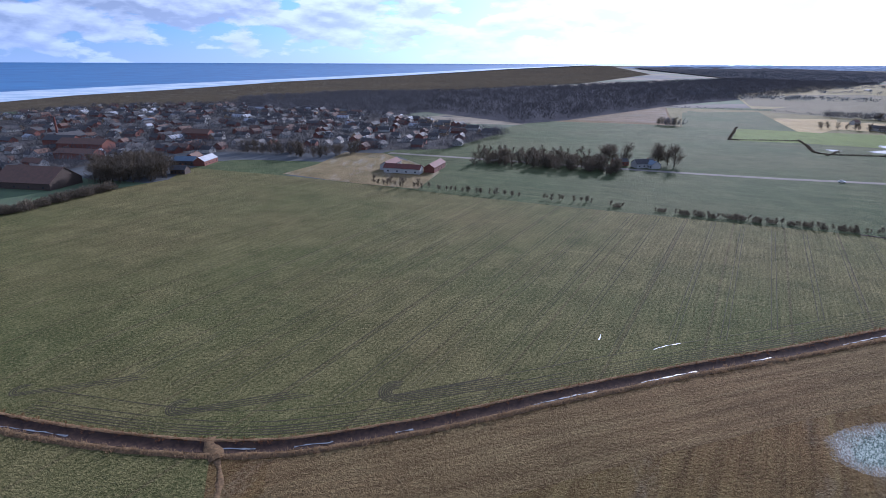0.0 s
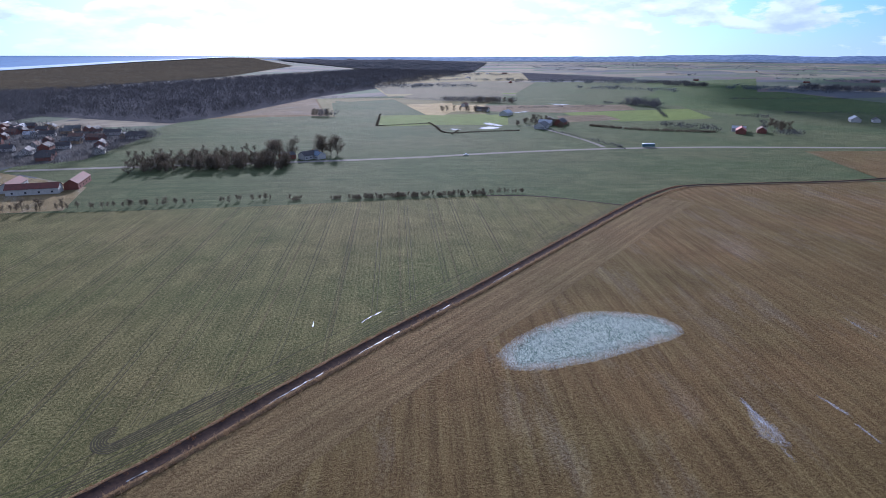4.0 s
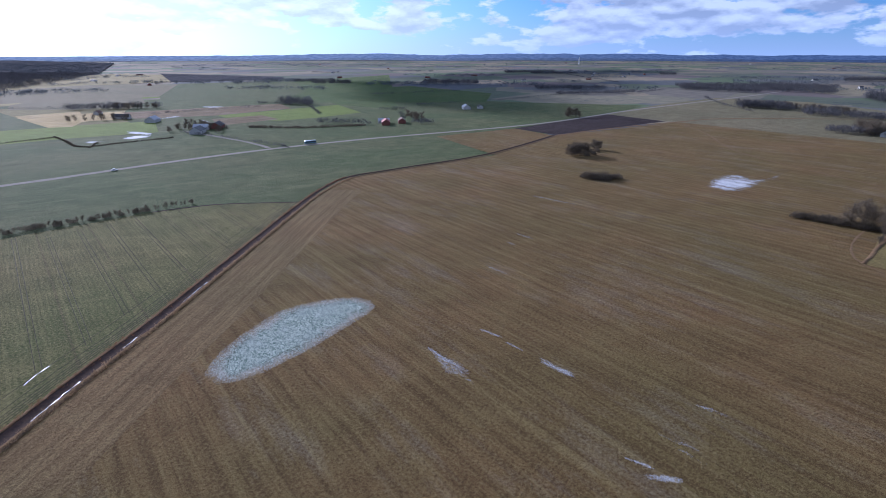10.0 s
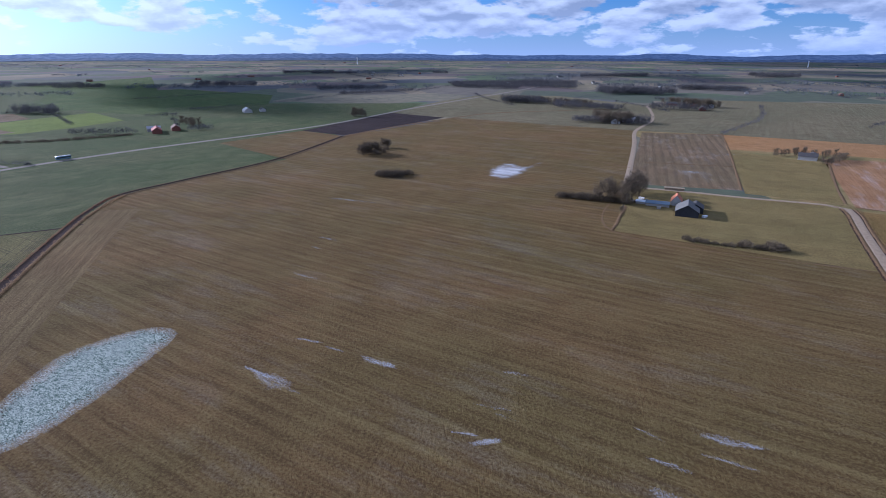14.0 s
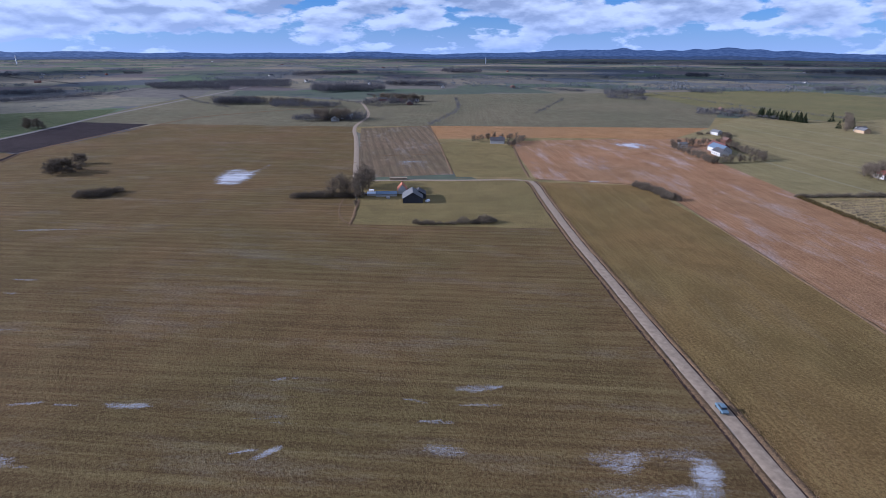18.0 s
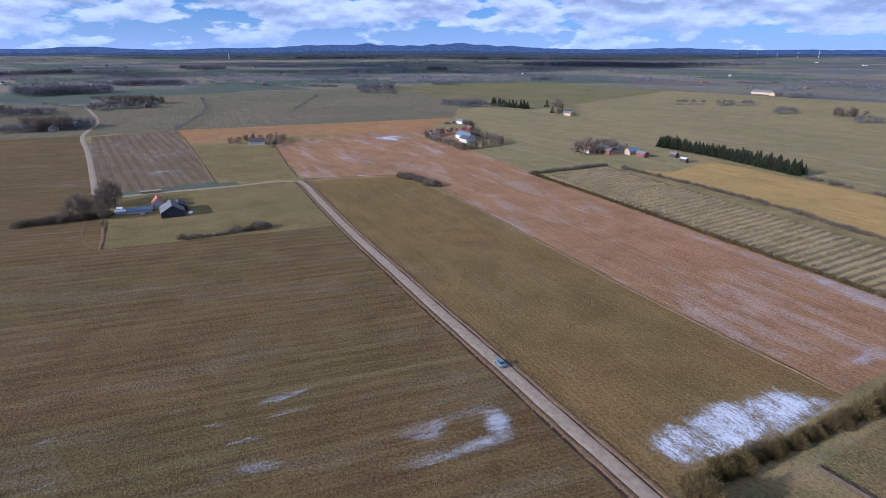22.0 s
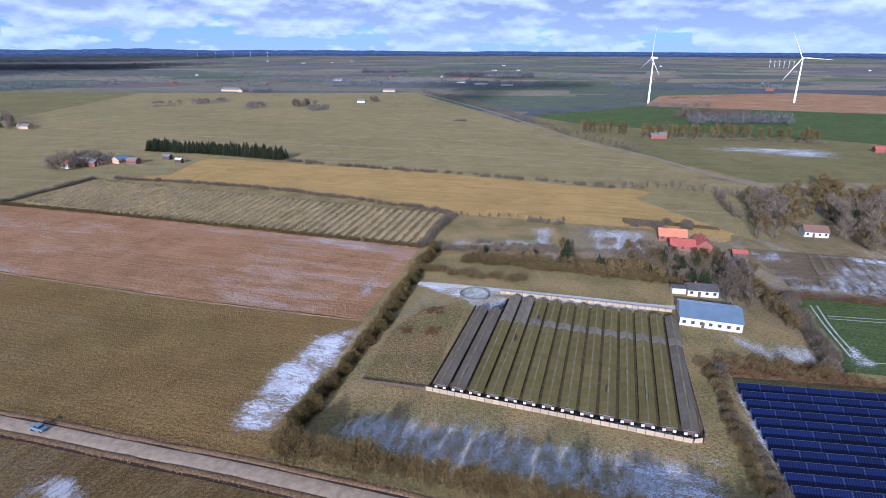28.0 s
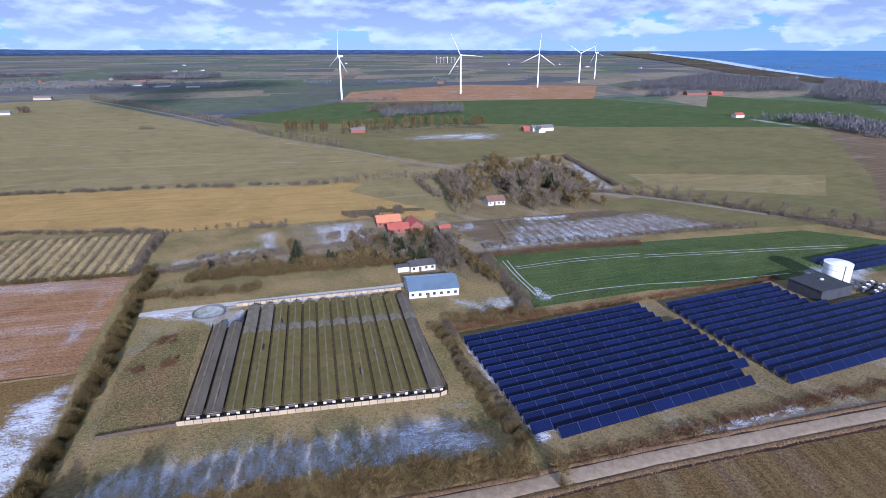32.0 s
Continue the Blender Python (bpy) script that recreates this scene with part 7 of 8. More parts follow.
# ---- wind turbines ----
def turbine(x, y, face, spin, hub=74.0, r=46.0, label="white three-bladed wind turbine on a tubular tower"):
    root = new("wind_turbine")
    p, s = lie(x, y), far_scale(x, y)
    root.matrix_basis = pose(p.x, p.y, p.z, 0, 0, -face) @ Matrix.Diagonal((s, s, s, 1))
    vs, fs = [], []
    tube(vs, fs, Vector((0, 0, 0)), Vector((0, 0, hub)), 1.75 * hub / 74, 0.95 * hub / 74, 20)
    part("tower", mesh_of("tower", vs, fs, "turbine_white", True), root)
    part("nacelle", bm_mesh("nacelle", block(2.8, 8.5, 2.9, 0, -2.2, hub - 0.3, bev=0.5), "turbine_white"), root)
    bm = bmesh.new()
    bmesh.ops.create_uvsphere(bm, u_segments=16, v_segments=10, radius=1.7)
    bmesh.ops.translate(bm, vec=(0, 3.2, hub + 1.2), verts=bm.verts)
    part("hub", bm_mesh("hub", bm, "turbine_white"), root)
    g = r / 46
    prof = [(0.02 * r, 0.62, 0.62), (0.07 * r, 0.66, 0.55), (0.18 * r, 1.15, 0.36), (0.40 * r, 0.85, 0.24), (0.70 * r, 0.55, 0.15), (r, 0.14, 0.05)]
    for k in range(3):
        vs, fs = [], []
        for z, c, t in prof:
            vs += [(-c * g * 0.6, 0, z), (0, t * g, z), (c * g * 1.2, 0, z), (0, -t * g, z)]
        for i in range(len(prof) - 1):
            fs += [(4 * i + q, 4 * i + (q + 1) % 4, 4 * i + 4 + (q + 1) % 4, 4 * i + 4 + q) for q in range(4)]
        b = part("blade", mesh_of("blade", vs, fs, "turbine_white", True), root)
        b.matrix_basis = pose(0, 3.2, hub + 1.2, 0, spin + 120 * k, 0)
    tagged(root, label, "wind turbine", "wind turbines")


for x, y, face, spin in ((-515, -928, 95, -6), (-778, -904, 55, 27), (-1044, -935, 50, -4), (-1264, -988, 50, 57), (-1459, -1085, 112, 18)):
    turbine(x, y, face, spin)
for i in range(6):
    turbine(-2200 - 17 * i, -2810 + 14 * i, 50, 17 * i, 30, 15, "small distant white wind turbine")
for i in range(5):
    turbine(900 + 170 * i, -6800 + 60 * i, 10, 23 * i, 45, 24, "distant white wind turbine on the horizon")

# ---- woods ----
COAST_S = [(-842, 1123), (-846, 1356), (-756, 1647), (-625, 2336), (-256, 3350), (716, 6340), (3000, 12000)]
thicket("forest", scatter([(4, 1580), (581, 2147), (1500, 3000), (1736, 2318), (938, 1521), (463, 1121), (192, 813), (122, 763), (-12, 948)], 6400, 500), 12, 8, "twigs_forest", "wide dark leafless coastal forest", "forest", per=27, w=0.34, seed=501)
thicket("forest", scatter([(-12, 948), (4, 1580), (-250, 1500), (-420, 1250), (-396, 1101), (-55, 880)], 1300, 502), 11, 7, "twigs_forest", "dark leafless wood behind the village", "forest", per=64, w=0.2, seed=503)
thicket("forest", scatter([(1500, 3000), (1736, 2318), (3600, 4600), (4600, 9000), (2600, 8000)], 2600, 504), 14, 22, "twigs_hazy", "distant dark forest towards the coast", "forest", per=30, w=1.1, seed=505)
thicket("forest", scatter([(-1100, -760), (-1240, -560), (-1380, -470), (-1760, -650), (-1900, -960), (-1500, -860)], 1300, 506), 14, 8, "twigs_forest", "brown leafless wood near the coast", "forest", per=44, w=0.38, seed=507)
thicket("forest", scatter([(-1230, -420), (-1136, -250), (-1300, -130), (-1700, -380), (-1900, -620), (-1500, -480)], 1100, 508), 14, 8, "twigs_forest", "brown leafless shore wood", "forest", per=44, w=0.38, seed=509)
thicket("forest", scatter([(-779, -330), (-800, -300), (-780, -240), (-720, -150), (-800, -120), (-880, -260)], 300, 510), 11, 6, "twigs_forest", "bare wood along a snowy edge", "forest", per=22, w=0.5, seed=511)
thicket("forest", scatter([(-440, -1780), (-540, -1800), (-640, -2100), (-380, -2150)], 420, 512), 14, 9, "twigs_forest", "dark block of wood on the plain", "forest", per=22, w=1.0, seed=513)
thicket("forest", scatter([(-1000, -610), (-1110, -660), (-1150, -640), (-1060, -590)], 160, 514), 10, 6, "twigs_forest", "bare copse beside a brick farm", "forest", per=22, w=0.6, seed=515)
# dark sheets keep the gaps between the sparse trees from showing pale
sheet("forest_ground", [(4, 1580), (581, 2147), (1500, 3000), (1736, 2318), (938, 1521), (463, 1121), (192, 813), (122, 763), (-12, 948)], "forest_floor", 0.12, "dark ground sheet under the forest trees", "forest ground", step=90)
sheet("forest_ground", [(-12, 948), (4, 1580), (-250, 1500), (-420, 1250), (-396, 1101), (-55, 880)], "forest_floor", 0.11, "dark ground sheet under a wood", "forest ground")
sheet("forest_ground", [(1500, 3000), (1736, 2318), (3600, 4600), (4600, 9000), (2600, 8000)], "forest_floor", 1.0, "dark ground of a distant forest", "forest ground", step=120)
# strips of wood on the plain: from, to, height
WOODS = [
    (1709, 17, 1594, -180, 10), (1594, -181, 1520, -308, 12), (1379, -336, 1293, -484, 14), (1514, -567, 1436, -700, 12), (1089, -86, 1042, -165, 8), (994, -168, 934, -269, 8),
    (766, -157, 717, -240, 7), (2489, -1212, 2398, -1374, 14), (2777, 120, 2739, 53, 10), (1145, -392, 1098, -472, 6), (594, -712, 495, -746, 6), (890, -804, 814, -831, 8),
    (947, -1097, 880, -1121, 8), (1612, -2528, 890, -2827, 18), (1601, -1814, 1524, -1844, 14), (1181, -840, 1057, -883, 6), (4217, -3062, 2700, -3800, 18), (2600, -3850, 1363, -4421, 18)]
WOODS += [
    (311, -960, 268, -996, 4), (252, -998, 199, -1043, 6), (155, -920, 131, -941, 7), (198, -1242, 162, -1272, 9), (384, -1651, 303, -1720, 6), (1496, -2694, 664, -3421, 18),
    (59, -863, 29, -889, 8), (-301, -1870, -596, -1836, 16), (-420, -644, -546, -626, 12), (-451, -870, -582, -852, 6), (-46, -2254, -217, -2236, 12), (1556, -2920, 1065, -2873, 18)]
WOODS += [
    (591, 871, 685, 775, 9), (304, 740, 320, 723, 9), (607, 418, 618, 351, 6), (797, 436, 804, 394, 5), (651, 312, 655, 284, 6), (812, 625, 820, 575, 9),
    (1699, 26, 1762, -361, 10), (2598, 656, 2632, 454, 10), (1246, 252, 1390, 104, 8), (1517, 1143, 1610, 1052, 9), (2636, 794, 2838, 604, 12), (812, 686, 822, 616, 4)]
WOODS += [
    (1583, 14, 1485, -154, 12), (1737, -183, 1652, -328, 14), (1078, -83, 1034, -156, 12), (973, -164, 918, -257, 9), (759, -157, 742, -185, 9), (748, -224, 733, -249, 10), (1343, -320, 1268, -448, 14), (953, -315, 904, -398, 10), (2340, -1167, 2265, -1298, 14), (950, -850, 910, -918, 14), (602, -721, 564, -786, 8), (867, -1427, 809, -1527, 11), (1513, -567, 1428, -713, 10), (1045, -84, 1068, -150, 12), (1004, -174, 1021, -224, 10), (1609, 10, 1693, -227, 14), (1284, -323, 1324, -436, 14), (2289, -475, 2395, -769, 14), (1435, 346, 1493, 184, 10), (1543, 708, 1598, 554, 14), (1433, 1015, 1471, 908, 11), (820, 649, 839, 595, 12)]
for i, (x0, y0, x1, y1, h) in enumerate(WOODS):
    rng = random.Random(i)
    d, l = math.hypot((x0 + x1) / 2, (y0 + y1) / 2), math.hypot(x1 - x0, y1 - y0)
    deep = h * (1.2 + d / 700)
    k = 1 + d / 2600
    ux, uy = (x0 + x1) / 2 / d, (y0 + y1) / 2 / d
    n = int(max(12, min(700, l * deep / (14 * k * k))))
    pts = [(x0 + (x1 - x0) * u + ux * v, y0 + (y1 - y0) * u + uy * v) for u, v in ((rng.random(), rng.uniform(0, deep)) for _ in range(n))]
    thicket("wood", pts, h * 1.15, 2.6 + 1.7 * k, "twigs_forest", "bare winter wood strip on the plain", "wood", per=18, w=0.22 * k, seed=700 + i)
# the rim of the country: low ridges too far off to shift, haze painted as a glow
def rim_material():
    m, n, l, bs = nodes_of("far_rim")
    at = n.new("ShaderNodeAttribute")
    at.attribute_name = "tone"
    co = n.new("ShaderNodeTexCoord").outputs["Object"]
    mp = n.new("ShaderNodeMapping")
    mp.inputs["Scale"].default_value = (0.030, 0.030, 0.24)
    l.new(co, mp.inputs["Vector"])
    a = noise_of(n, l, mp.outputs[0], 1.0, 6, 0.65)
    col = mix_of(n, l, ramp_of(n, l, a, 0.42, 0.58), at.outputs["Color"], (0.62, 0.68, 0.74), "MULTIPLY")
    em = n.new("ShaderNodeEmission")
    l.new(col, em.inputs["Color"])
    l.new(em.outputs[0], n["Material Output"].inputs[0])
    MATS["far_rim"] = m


rim_material()


def far_ridge(r, foot, crest, seed, pale):
    """A ridge round the land side at r metres; crest(az): its height; pale: its painted haze colour."""
    vs, fs, tones, k = [], [], [], 0
    for i in range(0, 881):
        az = 16 + 222 * i / 880
        q = radians(az)
        end = min(1.0, (az - 16) / 6, (238 - az) / 10)
        top = foot + (crest(az) + 2.0 * noise.noise((az * 1.7, seed, 0)) + 1.5 * noise.noise((az * 5.1, seed, 3))  - foot) * max(0.0, end) ** 0.5
        # haze lit by the sun: the glow colour is painted brighter on that side
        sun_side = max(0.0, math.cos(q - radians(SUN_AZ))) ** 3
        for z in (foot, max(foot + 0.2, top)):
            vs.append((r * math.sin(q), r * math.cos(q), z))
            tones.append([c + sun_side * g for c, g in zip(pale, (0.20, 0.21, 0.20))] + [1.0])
    fs = [(2 * i, 2 * i + 2, 2 * i + 3, 2 * i + 1) for i in range(880)]
    me = mesh_of("backdrop", vs, fs, "far_rim")
    lay = me.color_attributes.new("tone", "FLOAT_COLOR", "POINT")
    lay.data.foreach_set("color", [c for t in tones for c in t])
    tagged(new("backdrop", me), "low ridges at the rim of the plain in glowing painted haze", "distant land", kind="structure")


def hills(az):
    k = 0.75 + 0.6 * noise.noise((az * 0.16, 2.0, 1.6)) + 0.25 * noise.noise((az * 0.7, 4.0, 0.6))
    return k * (50 * math.exp(-((az - 139) / 13) ** 2) + 17 * math.exp(-((az - 165) / 22) ** 2) + 15 * math.exp(-((az - 112) / 18) ** 2) + 24 * math.exp(-((az - 76) / 32) ** 2) + 4 * math.exp(-((az - 195) / 30) ** 2))


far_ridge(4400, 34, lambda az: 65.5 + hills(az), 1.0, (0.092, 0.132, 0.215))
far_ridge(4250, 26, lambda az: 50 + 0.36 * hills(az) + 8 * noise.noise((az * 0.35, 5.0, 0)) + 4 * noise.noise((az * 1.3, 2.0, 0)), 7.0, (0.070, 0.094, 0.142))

# many small copses and hedges far out
rng = random.Random(4242)
pts, hedge_pts = [], []
for i in range(420):
    d, q = 1500 + 7500 * rng.random() ** 1.5, radians(rng.uniform(20, 262))
    x, y = d * math.sin(q), d * math.cos(q)
    a, b, tw = rng.uniform(60, 420) * (0.6 + d / 4000), rng.uniform(12, 70), q + math.pi / 2 + rng.uniform(-0.35, 0.35)
    for _ in range(int(10 + a * b / (400 * (1 + d / 2200)))):
        u, v = rng.uniform(-0.5, 0.5) * a, rng.uniform(-0.5, 0.5) * b
        pts.append((x + math.sin(tw) * u + math.sin(q) * v, y + math.cos(tw) * u + math.cos(q) * v))
thicket("far_copses", pts, 10, 11, "twigs_hazy", "scattered leafless copses far out on the plain", "copses", per=15, w=1.0, seed=4243)
for i in range(70):
    d, q = 1500 + 4500 * rng.random() ** 1.4, radians(rng.uniform(35, 240))
    x, y = d * math.sin(q), d * math.cos(q)
    k = rng.randrange(3)
    house(x, y, rng.uniform(0, 180), rng.choice((10, 16, 24)), rng.choice((8, 10)), 3.4, 6.4, ("white_wall", "brick_red", "white_wall")[k], ("roof_grey", "roof_brown", "roof_dark")[k], "small far farm building out on the plain", "farm building", "farm_building", chimney=False, group="far farm buildings")
# hedgerows on the plain
HEDGES = [[(1000, -100), (1150, -60), (1300, -40)], [(900, -330), (1100, -300)], [(642, -300), (800, -420), (1000, -520)], [(700, -500), (900, -700)], [(460, -850), (700, -900), (1000, -1000)], [(430, -1290), (100, -1240)], [(900, 420), (1100, 300), (1400, 220)], [(700, 480), (880, 640)], [(1100, 620), (1300, 500)], [(600, 700), (760, 640)], [(420, 1060), (560, 980), (640, 800)], [(1459, -1085), (1900, -1200)], [(-540, -880), (-470, -960)], [(-600, -1000), (-900, -1100)], [(-420, -1300), (-800, -1500)], [(600, -1500), (1000, -1400)], [(1200, -800), (1700, -900)], [(1400, 100), (2000, -100)], [(1900, 200), (2600, 500)], [(430, 330), (470, 500)], [(690, 340), (760, 380)], [(-1500, -1300), (-1100, -1500)], [(120, -1500), (-300, -1700)], [(500, -1900), (900, -2100)]]
for i, h in enumerate(HEDGES):
    thicket("hedgerow", along(h, 5.0, 1.5, 800 + i, 0.2), 4.5, 3.2, "twigs_forest", "bare hedgerow between far fields", "hedgerow", per=18, w=0.28, seed=830 + i)

# ---- sea and shore ----
def sea_material():
    m, n, l, bs = nodes_of("sea")
    co = n.new("ShaderNodeTexCoord").outputs["Object"]
    mp = n.new("ShaderNodeMapping")
    mp.vector_type = "TEXTURE"
    mp.inputs["Rotation"].default_value = (0, 0, radians(-20))
    mp.inputs["Scale"].default_value = (60, 900, 1)
    l.new(co, mp.inputs["Vector"])
    a = noise_of(n, l, mp.outputs[0], 1.0, 5, 0.6)
    col = mix_of(n, l, ramp_of(n, l, a, 0.35, 0.65), (0.018, 0.086, 0.215), (0.038, 0.150, 0.320))
    l.new(col, bs.inputs["Base Color"])
    bs.inputs["Roughness"].default_value = 0.55
    bs.inputs["Specular IOR Level"].default_value = 0.25
    bp = n.new("ShaderNodeBump")
    bp.inputs["Strength"].default_value, bp.inputs["Distance"].default_value = 0.3, 2.0
    l.new(a, bp.inputs["Height"])
    l.new(bp.outputs[0], bs.inputs["Normal"])
    MATS["sea"] = m


sea_material()
plain_mat("sea_ice", (0.52, 0.58, 0.64), (0.22, 0.34, 0.46), scale=0.012, rough=0.6, bump=0.1)
sheet("marsh", [(-500, 980), (-400, 1180), (-150, 1500), (60, 1720), (560, 2300), (1500, 4200), (3300, 11500), (3000, 12000), (716, 6340), (-256, 3350), (-625, 2336), (-756, 1647), (-846, 1356), (-842, 1123), (-700, 900)], "marsh", 0.25, "brown salt marsh along the shore", "marsh", step=110)
sheet("sea", [*COAST_S, (5200, 14900), (0, 15900), (-6000, 14600), (-11000, 11200), (-14500, 6000), (-15800, 0), (-14500, -6200), (-9000, -5600), (-7111, -4482), (-3974, -2056), (-2691, -1176), (-2067, -690), (-1827, -452), (-1700, 200), (-1200, 800)], "sea", 0.5, "calm blue winter sea", "sea", step=160)
sheet("sea_ice", [*COAST_S, (3200, 12600), (560, 6700), (-420, 3600), (-800, 2500), (-990, 1950), (-1120, 1480), (-1050, 1150)], "sea_ice", 0.8, "belt of pale shore ice", "sea ice", step=110)
sheet("marsh", [(-7111, -4482), (-3974, -2056), (-2691, -1176), (-2067, -690), (-1827, -452), (-1700, -520), (-1960, -830), (-2560, -1330), (-3800, -2300), (-6700, -4800)], "marsh", 0.7, "brown grassy shore beyond the wood", "marsh", step=110)
sheet("sea_ice", [(-7111, -4482), (-3974, -2056), (-2691, -1176), (-2067, -690), (-1827, -452), (-1900, -450), (-2130, -690), (-2780, -1150), (-4080, -2010), (-7200, -4390)], "sea_ice", 0.8, "belt of pale shore ice beyond the wood", "sea ice", step=110)

# ---- village ----
TOWN = [(-638, 851), (-614, 1018), (-396, 1101), (-55, 876), (87, 663), (20, 530), (-60, 520), (-94, 500), (-174, 510), (-243, 487), (-262, 420), (-300, 380), (-420, 560)]
sheet("village_ground", TOWN, "town_ground", 0.07, "gardens, yards and lanes between village houses", "village ground")
TOWN_SETS = [("white_wall", "roof_dark", "white house with a dark slate roof"), ("brick_red", "roof_brown", "red brick house with a brown tiled roof"), ("brick_yellow", "roof_grey", "yellow brick house with a grey roof"), ("brick_red", "roof_red", "brick house with a red tiled roof"), ("brick_red", "roof_dark", "red brick house with a dark roof"), ("white_wall", "roof_snow", "white house with a snowy roof"), ("white_wall", "roof_brown", "white house with a brown roof")]
rng_t = random.Random(900)
HOUSE_FACES = [(0, 1, 5, 4), (2, 3, 7, 6), (1, 2, 6, 9, 5), (3, 0, 4, 8, 7)]
far_sets = {}
for i, (x, y) in enumerate(sorted(scatter(TOWN, 460, 901), key=lambda q: math.hypot(q[0], q[1]))):
    k = rng_t.choice((0, 0, 1, 1, 2, 0, 4, 4, 5, 6, 0, 4, 4, 0))
    l, w = rng_t.choice(((11, 8), (13, 8), (16, 9), (9, 7)))
    az = rng_t.choice((20, 110)) + rng_t.uniform(-12, 12)
    wall, roof, lab = TOWN_SETS[k]
    if i < 200:
        house(x, y, az, l, w, 3.0, 5.8, wall, roof, lab + " in the village", windows=0, chimney=i % 3 == 0, group="village houses")
        continue
    # farther back: walls and roofs of many houses in one body
    m = pose(x, y, 0, 0, 0, 90 - az)
    a, b = l / 2, w / 2
    vs, fs = far_sets.setdefault(wall, ([], []))
    n0 = len(vs)
    vs += [m @ Vector(q) for q in ((-a, -b, 0), (a, -b, 0), (a, b, 0), (-a, b, 0), (-a, -b, 3), (a, -b, 3), (a, b, 3), (-a, b, 3), (-a, 0, 5.7), (a, 0, 5.7))]
    fs += [tuple(n0 + j for j in f) for f in HOUSE_FACES]
    vs, fs = far_sets.setdefault(roof, ([], []))
    for side in (1, -1):
        n0 = len(vs)
        vs += [m @ Vector(q) for q in ((-a - 0.4, 0, 5.9), (a + 0.4, 0, 5.9), (a + 0.4, side * (b + 0.4), 2.9), (-a - 0.4, side * (b + 0.4), 2.9), (-a - 0.4, 0, 5.72), (a + 0.4, 0, 5.72), (a + 0.4, side * (b + 0.4), 2.72), (-a - 0.4, side * (b + 0.4), 2.72))]
        fs += [tuple(n0 + j for j in f) for f in ((0, 1, 2, 3), (7, 6, 5, 4), (3, 2, 6, 7), (0, 3, 7, 4), (1, 5, 6, 2))]
for mat, (vs, fs) in far_sets.items():
    tagged(new("village_roofs" if mat.startswith("roof") else "village_walls", mesh_of("village", vs, fs, mat)), "many small village houses farther back", "houses", kind="stuff")
for i, (x, y, az, l, w, e, r) in enumerate(((-300, 505, 100, 46, 16, 8, 12), (-330, 520, 100, 30, 14, 9, 13), (-285, 470, 100, 36, 14, 5, 8), (-350, 560, 20, 26, 14, 7, 11), (-240, 600, 100, 30, 12, 6, 10))):
    house(x, y, az, l, w, e, r, "brick_red", "roof_dark" if i % 2 else "roof_brown", "large red brick works building in the village", "works building", "works_building", chimney=False, group="works buildings")
vs, fs = [], []
tube(vs, fs, Vector((0, 0, 0)), Vector((0, 0, 24)), 1.3, 0.8, 12)
stack = tagged(new("chimney_stack", mesh_of("chimney_stack", vs, fs, "brick_red", True)), "tall red brick factory chimney", "chimney")
stack.location = (-371, 575, 0)
thicket("village_trees", scatter(TOWN, 2600, 902), 9, 4.6, "twigs_forest", "bare garden trees between village houses", "trees", per=36, w=0.13, seed=903)
thicket("village_trees", along([(-262, 410), (-243, 480), (-174, 505), (-94, 492), (-60, 512), (20, 525), (85, 650)], 4.0, 7, 904), 10, 4.2, "twigs_forest", "bare trees along the village edge", "trees", per=80, w=0.10, seed=905)
# pylons, chimney on the horizon
for x, y, h, lab in ((5200, 900, 60, "thin distant power station chimney"), (4300, -2500, 45, "white distant church tower")):
    p, s = lie(x, y), far_scale(x, y)
    vs, fs = [], []
    tube(vs, fs, Vector((0, 0, -4)), Vector((0, 0, h * s)), 4 * s, 3 * s, 10)
    o = tagged(new("tower", mesh_of("tower", vs, fs, "steel_white", True)), lab, "tower")
    o.location = p

# ---- unseen clouds added to shade parts of the far plain ----
plain_mat("cloud", (0.8, 0.8, 0.82), (0.7, 0.7, 0.74), scale=0.002, rough=1, bump=0)
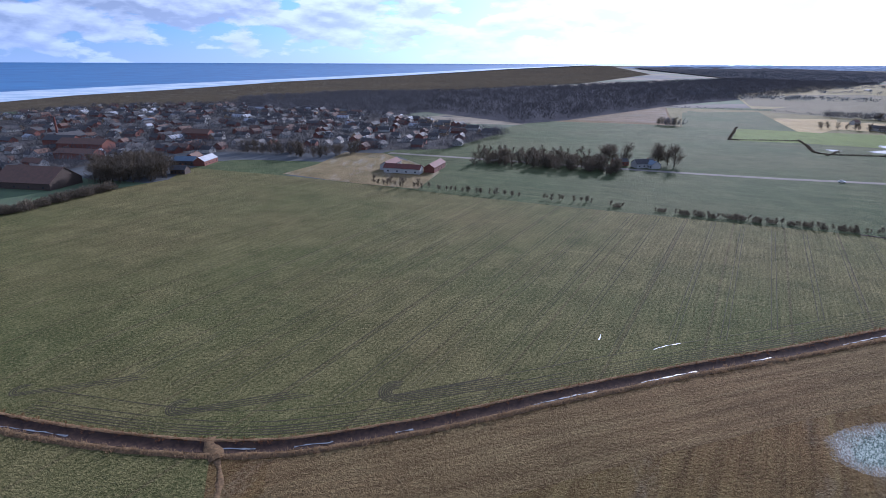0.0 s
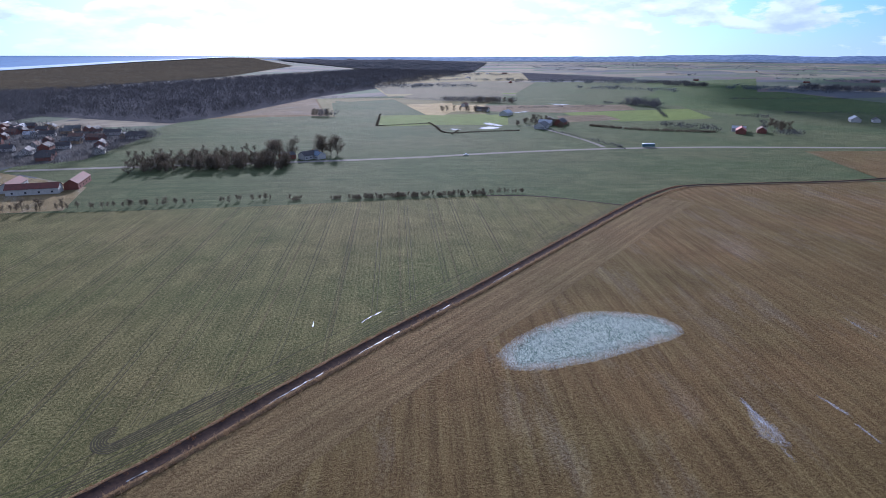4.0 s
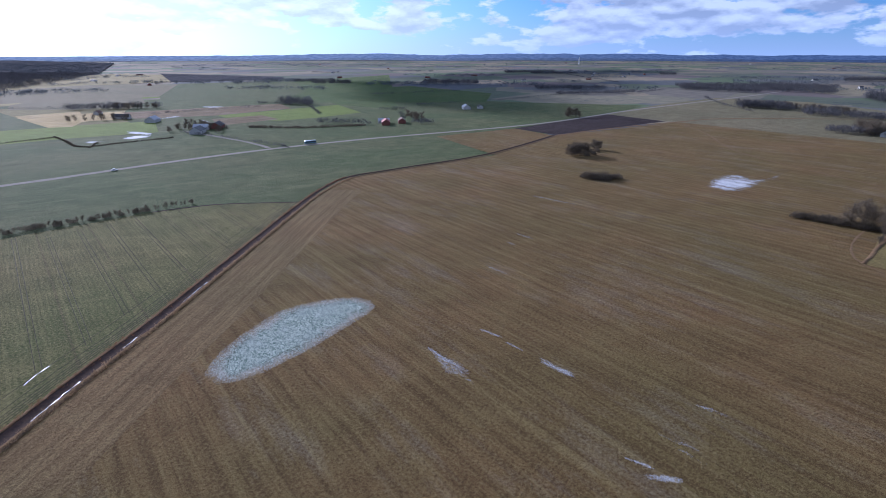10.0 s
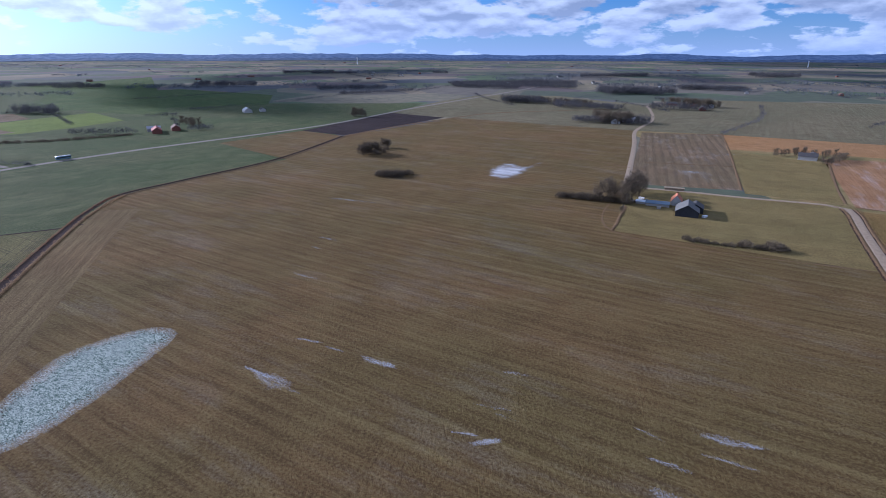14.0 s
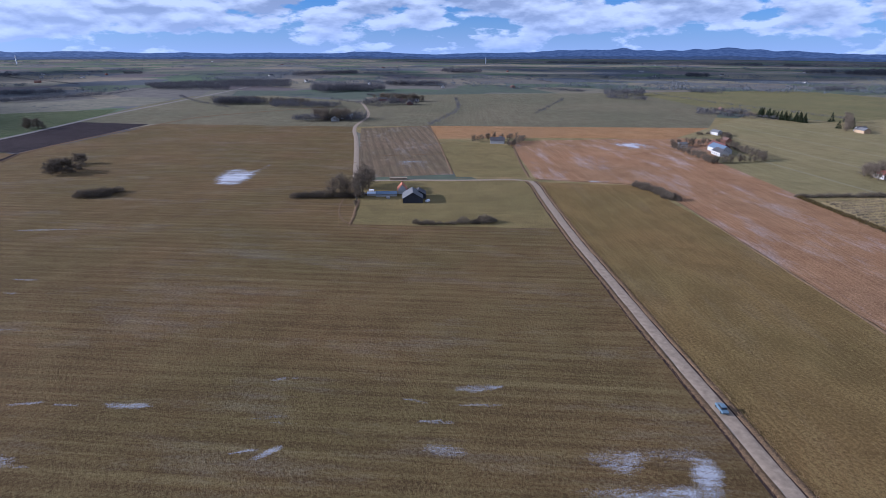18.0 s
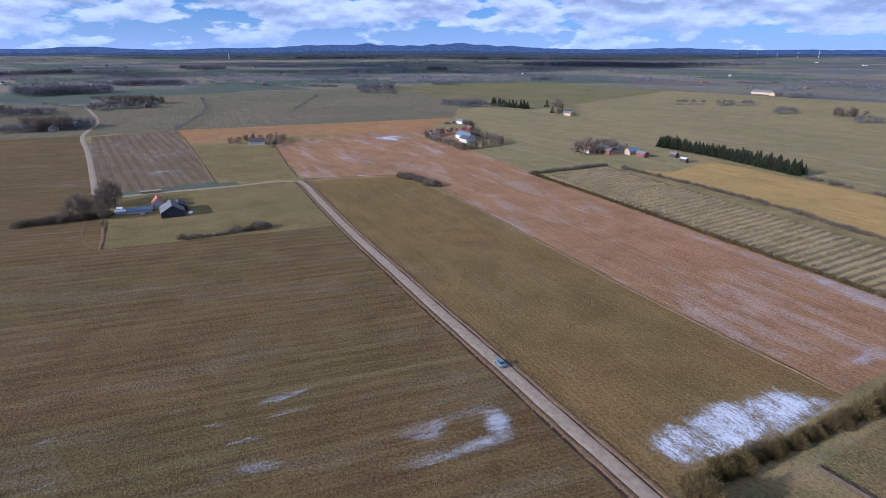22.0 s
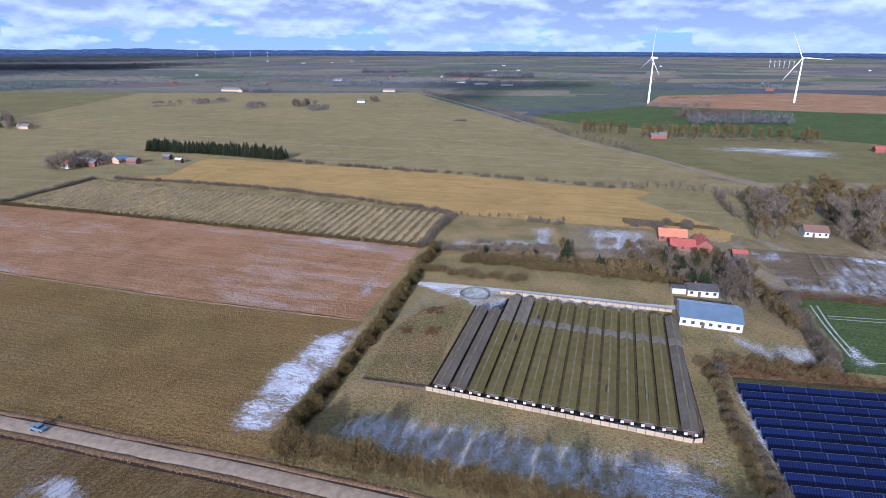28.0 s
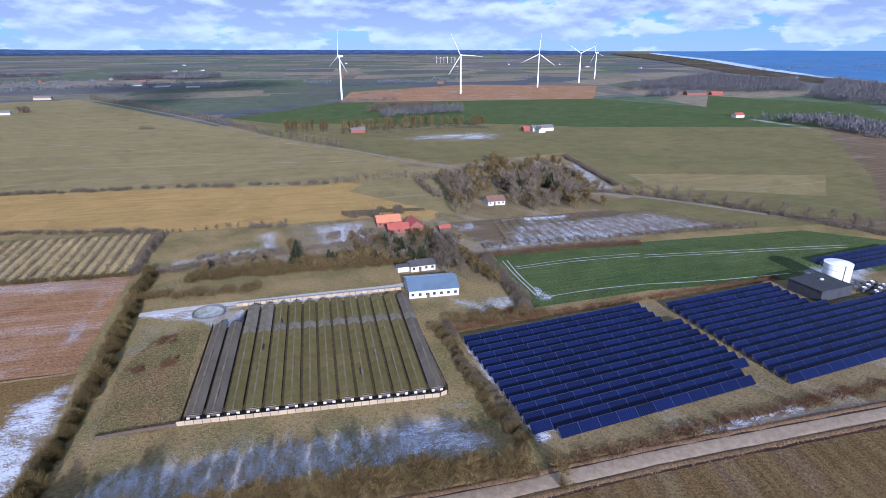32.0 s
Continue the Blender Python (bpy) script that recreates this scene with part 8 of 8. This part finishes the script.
# place on the plan, heading of the long side, length, breadth of the shade
SHADES = [(1300, 560, 60, 900, 620), (1560, 330, 110, 700, 300), (1500, -2150, 36, 1700, 1500), (2300, -2500, 50, 1500, 1300), (-280, -1220, 20, 460, 260), (-420, -1450, 100, 420, 260), (2600, 500, 120, 1300, 500), (2300, -900, 100, 900, 240), (5200, -4600, 50, 4200, 3600), (3200, -7000, 70, 4200, 3600), (7000, -5600, 60, 4200, 3600)]
# all lie beyond the camera's range; the last three are added to darken the hills
for i, (x, y, az, a, b) in enumerate(SHADES):
    c = Vector(lie(x, y)) + sun_dir * 7600
    s = far_scale(x, y)
    a, b = a * s, b * s * 0.33
    bm = bmesh.new()
    bmesh.ops.create_icosphere(bm, subdivisions=4, radius=1)
    for v in bm.verts:
        k = 1 + 0.55 * noise.noise(v.co * 1.7 + Vector((i * 7.1, 0, 0))) + 0.25 * noise.noise(v.co * 4.3 + Vector((0, i * 3.3, 0)))
        v.co = Vector((v.co.x * a * 0.5 * k, v.co.y * b * 0.5 * k, v.co.z * b * 0.5 * k))
    o = tagged(new("cloud", bm_mesh("cloud", bm, "cloud")), "unseen winter cloud that shades the far plain", "cloud", kind="structure")
    o.matrix_basis = pose(c.x, c.y, c.z, 0, 0, 90 - az)

# ---- vehicles ----
def vehicle(x, y, az, l, w, h, paint, label, category, name, bus=False):
    root = new(name)
    root.matrix_basis = pose(x, y, 0.2, 0, 0, 90 - az)
    if bus:
        part("body", bm_mesh("body", block(l, w, h - 0.5, z=0.45, bev=0.15), paint), root)
        part("window_band", bm_mesh("window_band", block(l - 0.6, w + 0.04, 0.9, z=1.5, bev=0.03), "window_dark"), root)
        part("roof", bm_mesh("roof", block(l - 0.3, w - 0.2, 0.2, z=h - 0.06, bev=0.06), "car_white"), root)
    else:
        part("body", bm_mesh("body", block(l, w, h * 0.45, z=0.3, bev=0.14), paint), root)
        bm = block(l * 0.58, w * 0.9, h * 0.42, -l * 0.05, 0, 0.3 + h * 0.44)
        for v in bm.verts:
            if v.co.z > h * 0.6:
                v.co.x, v.co.y = v.co.x * 0.72, v.co.y * 0.86
        bmesh.ops.bevel(bm, geom=bm.edges[:], offset=0.06, segments=2, affect="EDGES")
        part("cabin", bm_mesh("cabin", bm, "window_dark"), root)
        part("roof", bm_mesh("roof", block(l * 0.40, w * 0.76, 0.05, -l * 0.04, 0, 0.3 + h * 0.86, bev=0.02), paint), root)
    for sx in (-1, 1):
        for sy in (-1, 1):
            bm = bmesh.new()
            bmesh.ops.create_cone(bm, cap_ends=True, segments=18, radius1=0.33, radius2=0.33, depth=0.22)
            o = part("wheel", bm_mesh("wheel", bm, "rubber"), root)
            o.matrix_basis = pose(sx * l * 0.31, sy * w * 0.46, 0.33, 90, 0, 0)
    return tagged(root, label, category)


vehicle(73, -120.2, 117, 4.4, 1.8, 1.5, "car_blue", "blue-grey car standing on the gravel road", "car", "car")
vehicle(460, 326, 120, 11.5, 2.5, 3.1, "bus_paint", "teal country bus on the main road", "bus", "bus", True)
vehicle(436, 339, 120, 4.4, 1.8, 1.5, "steel_dark", "dark car behind the bus on the main road", "car", "car")
vehicle(290, 380, 112, 4.4, 1.8, 1.5, "car_white", "white car on the main road", "car", "car")
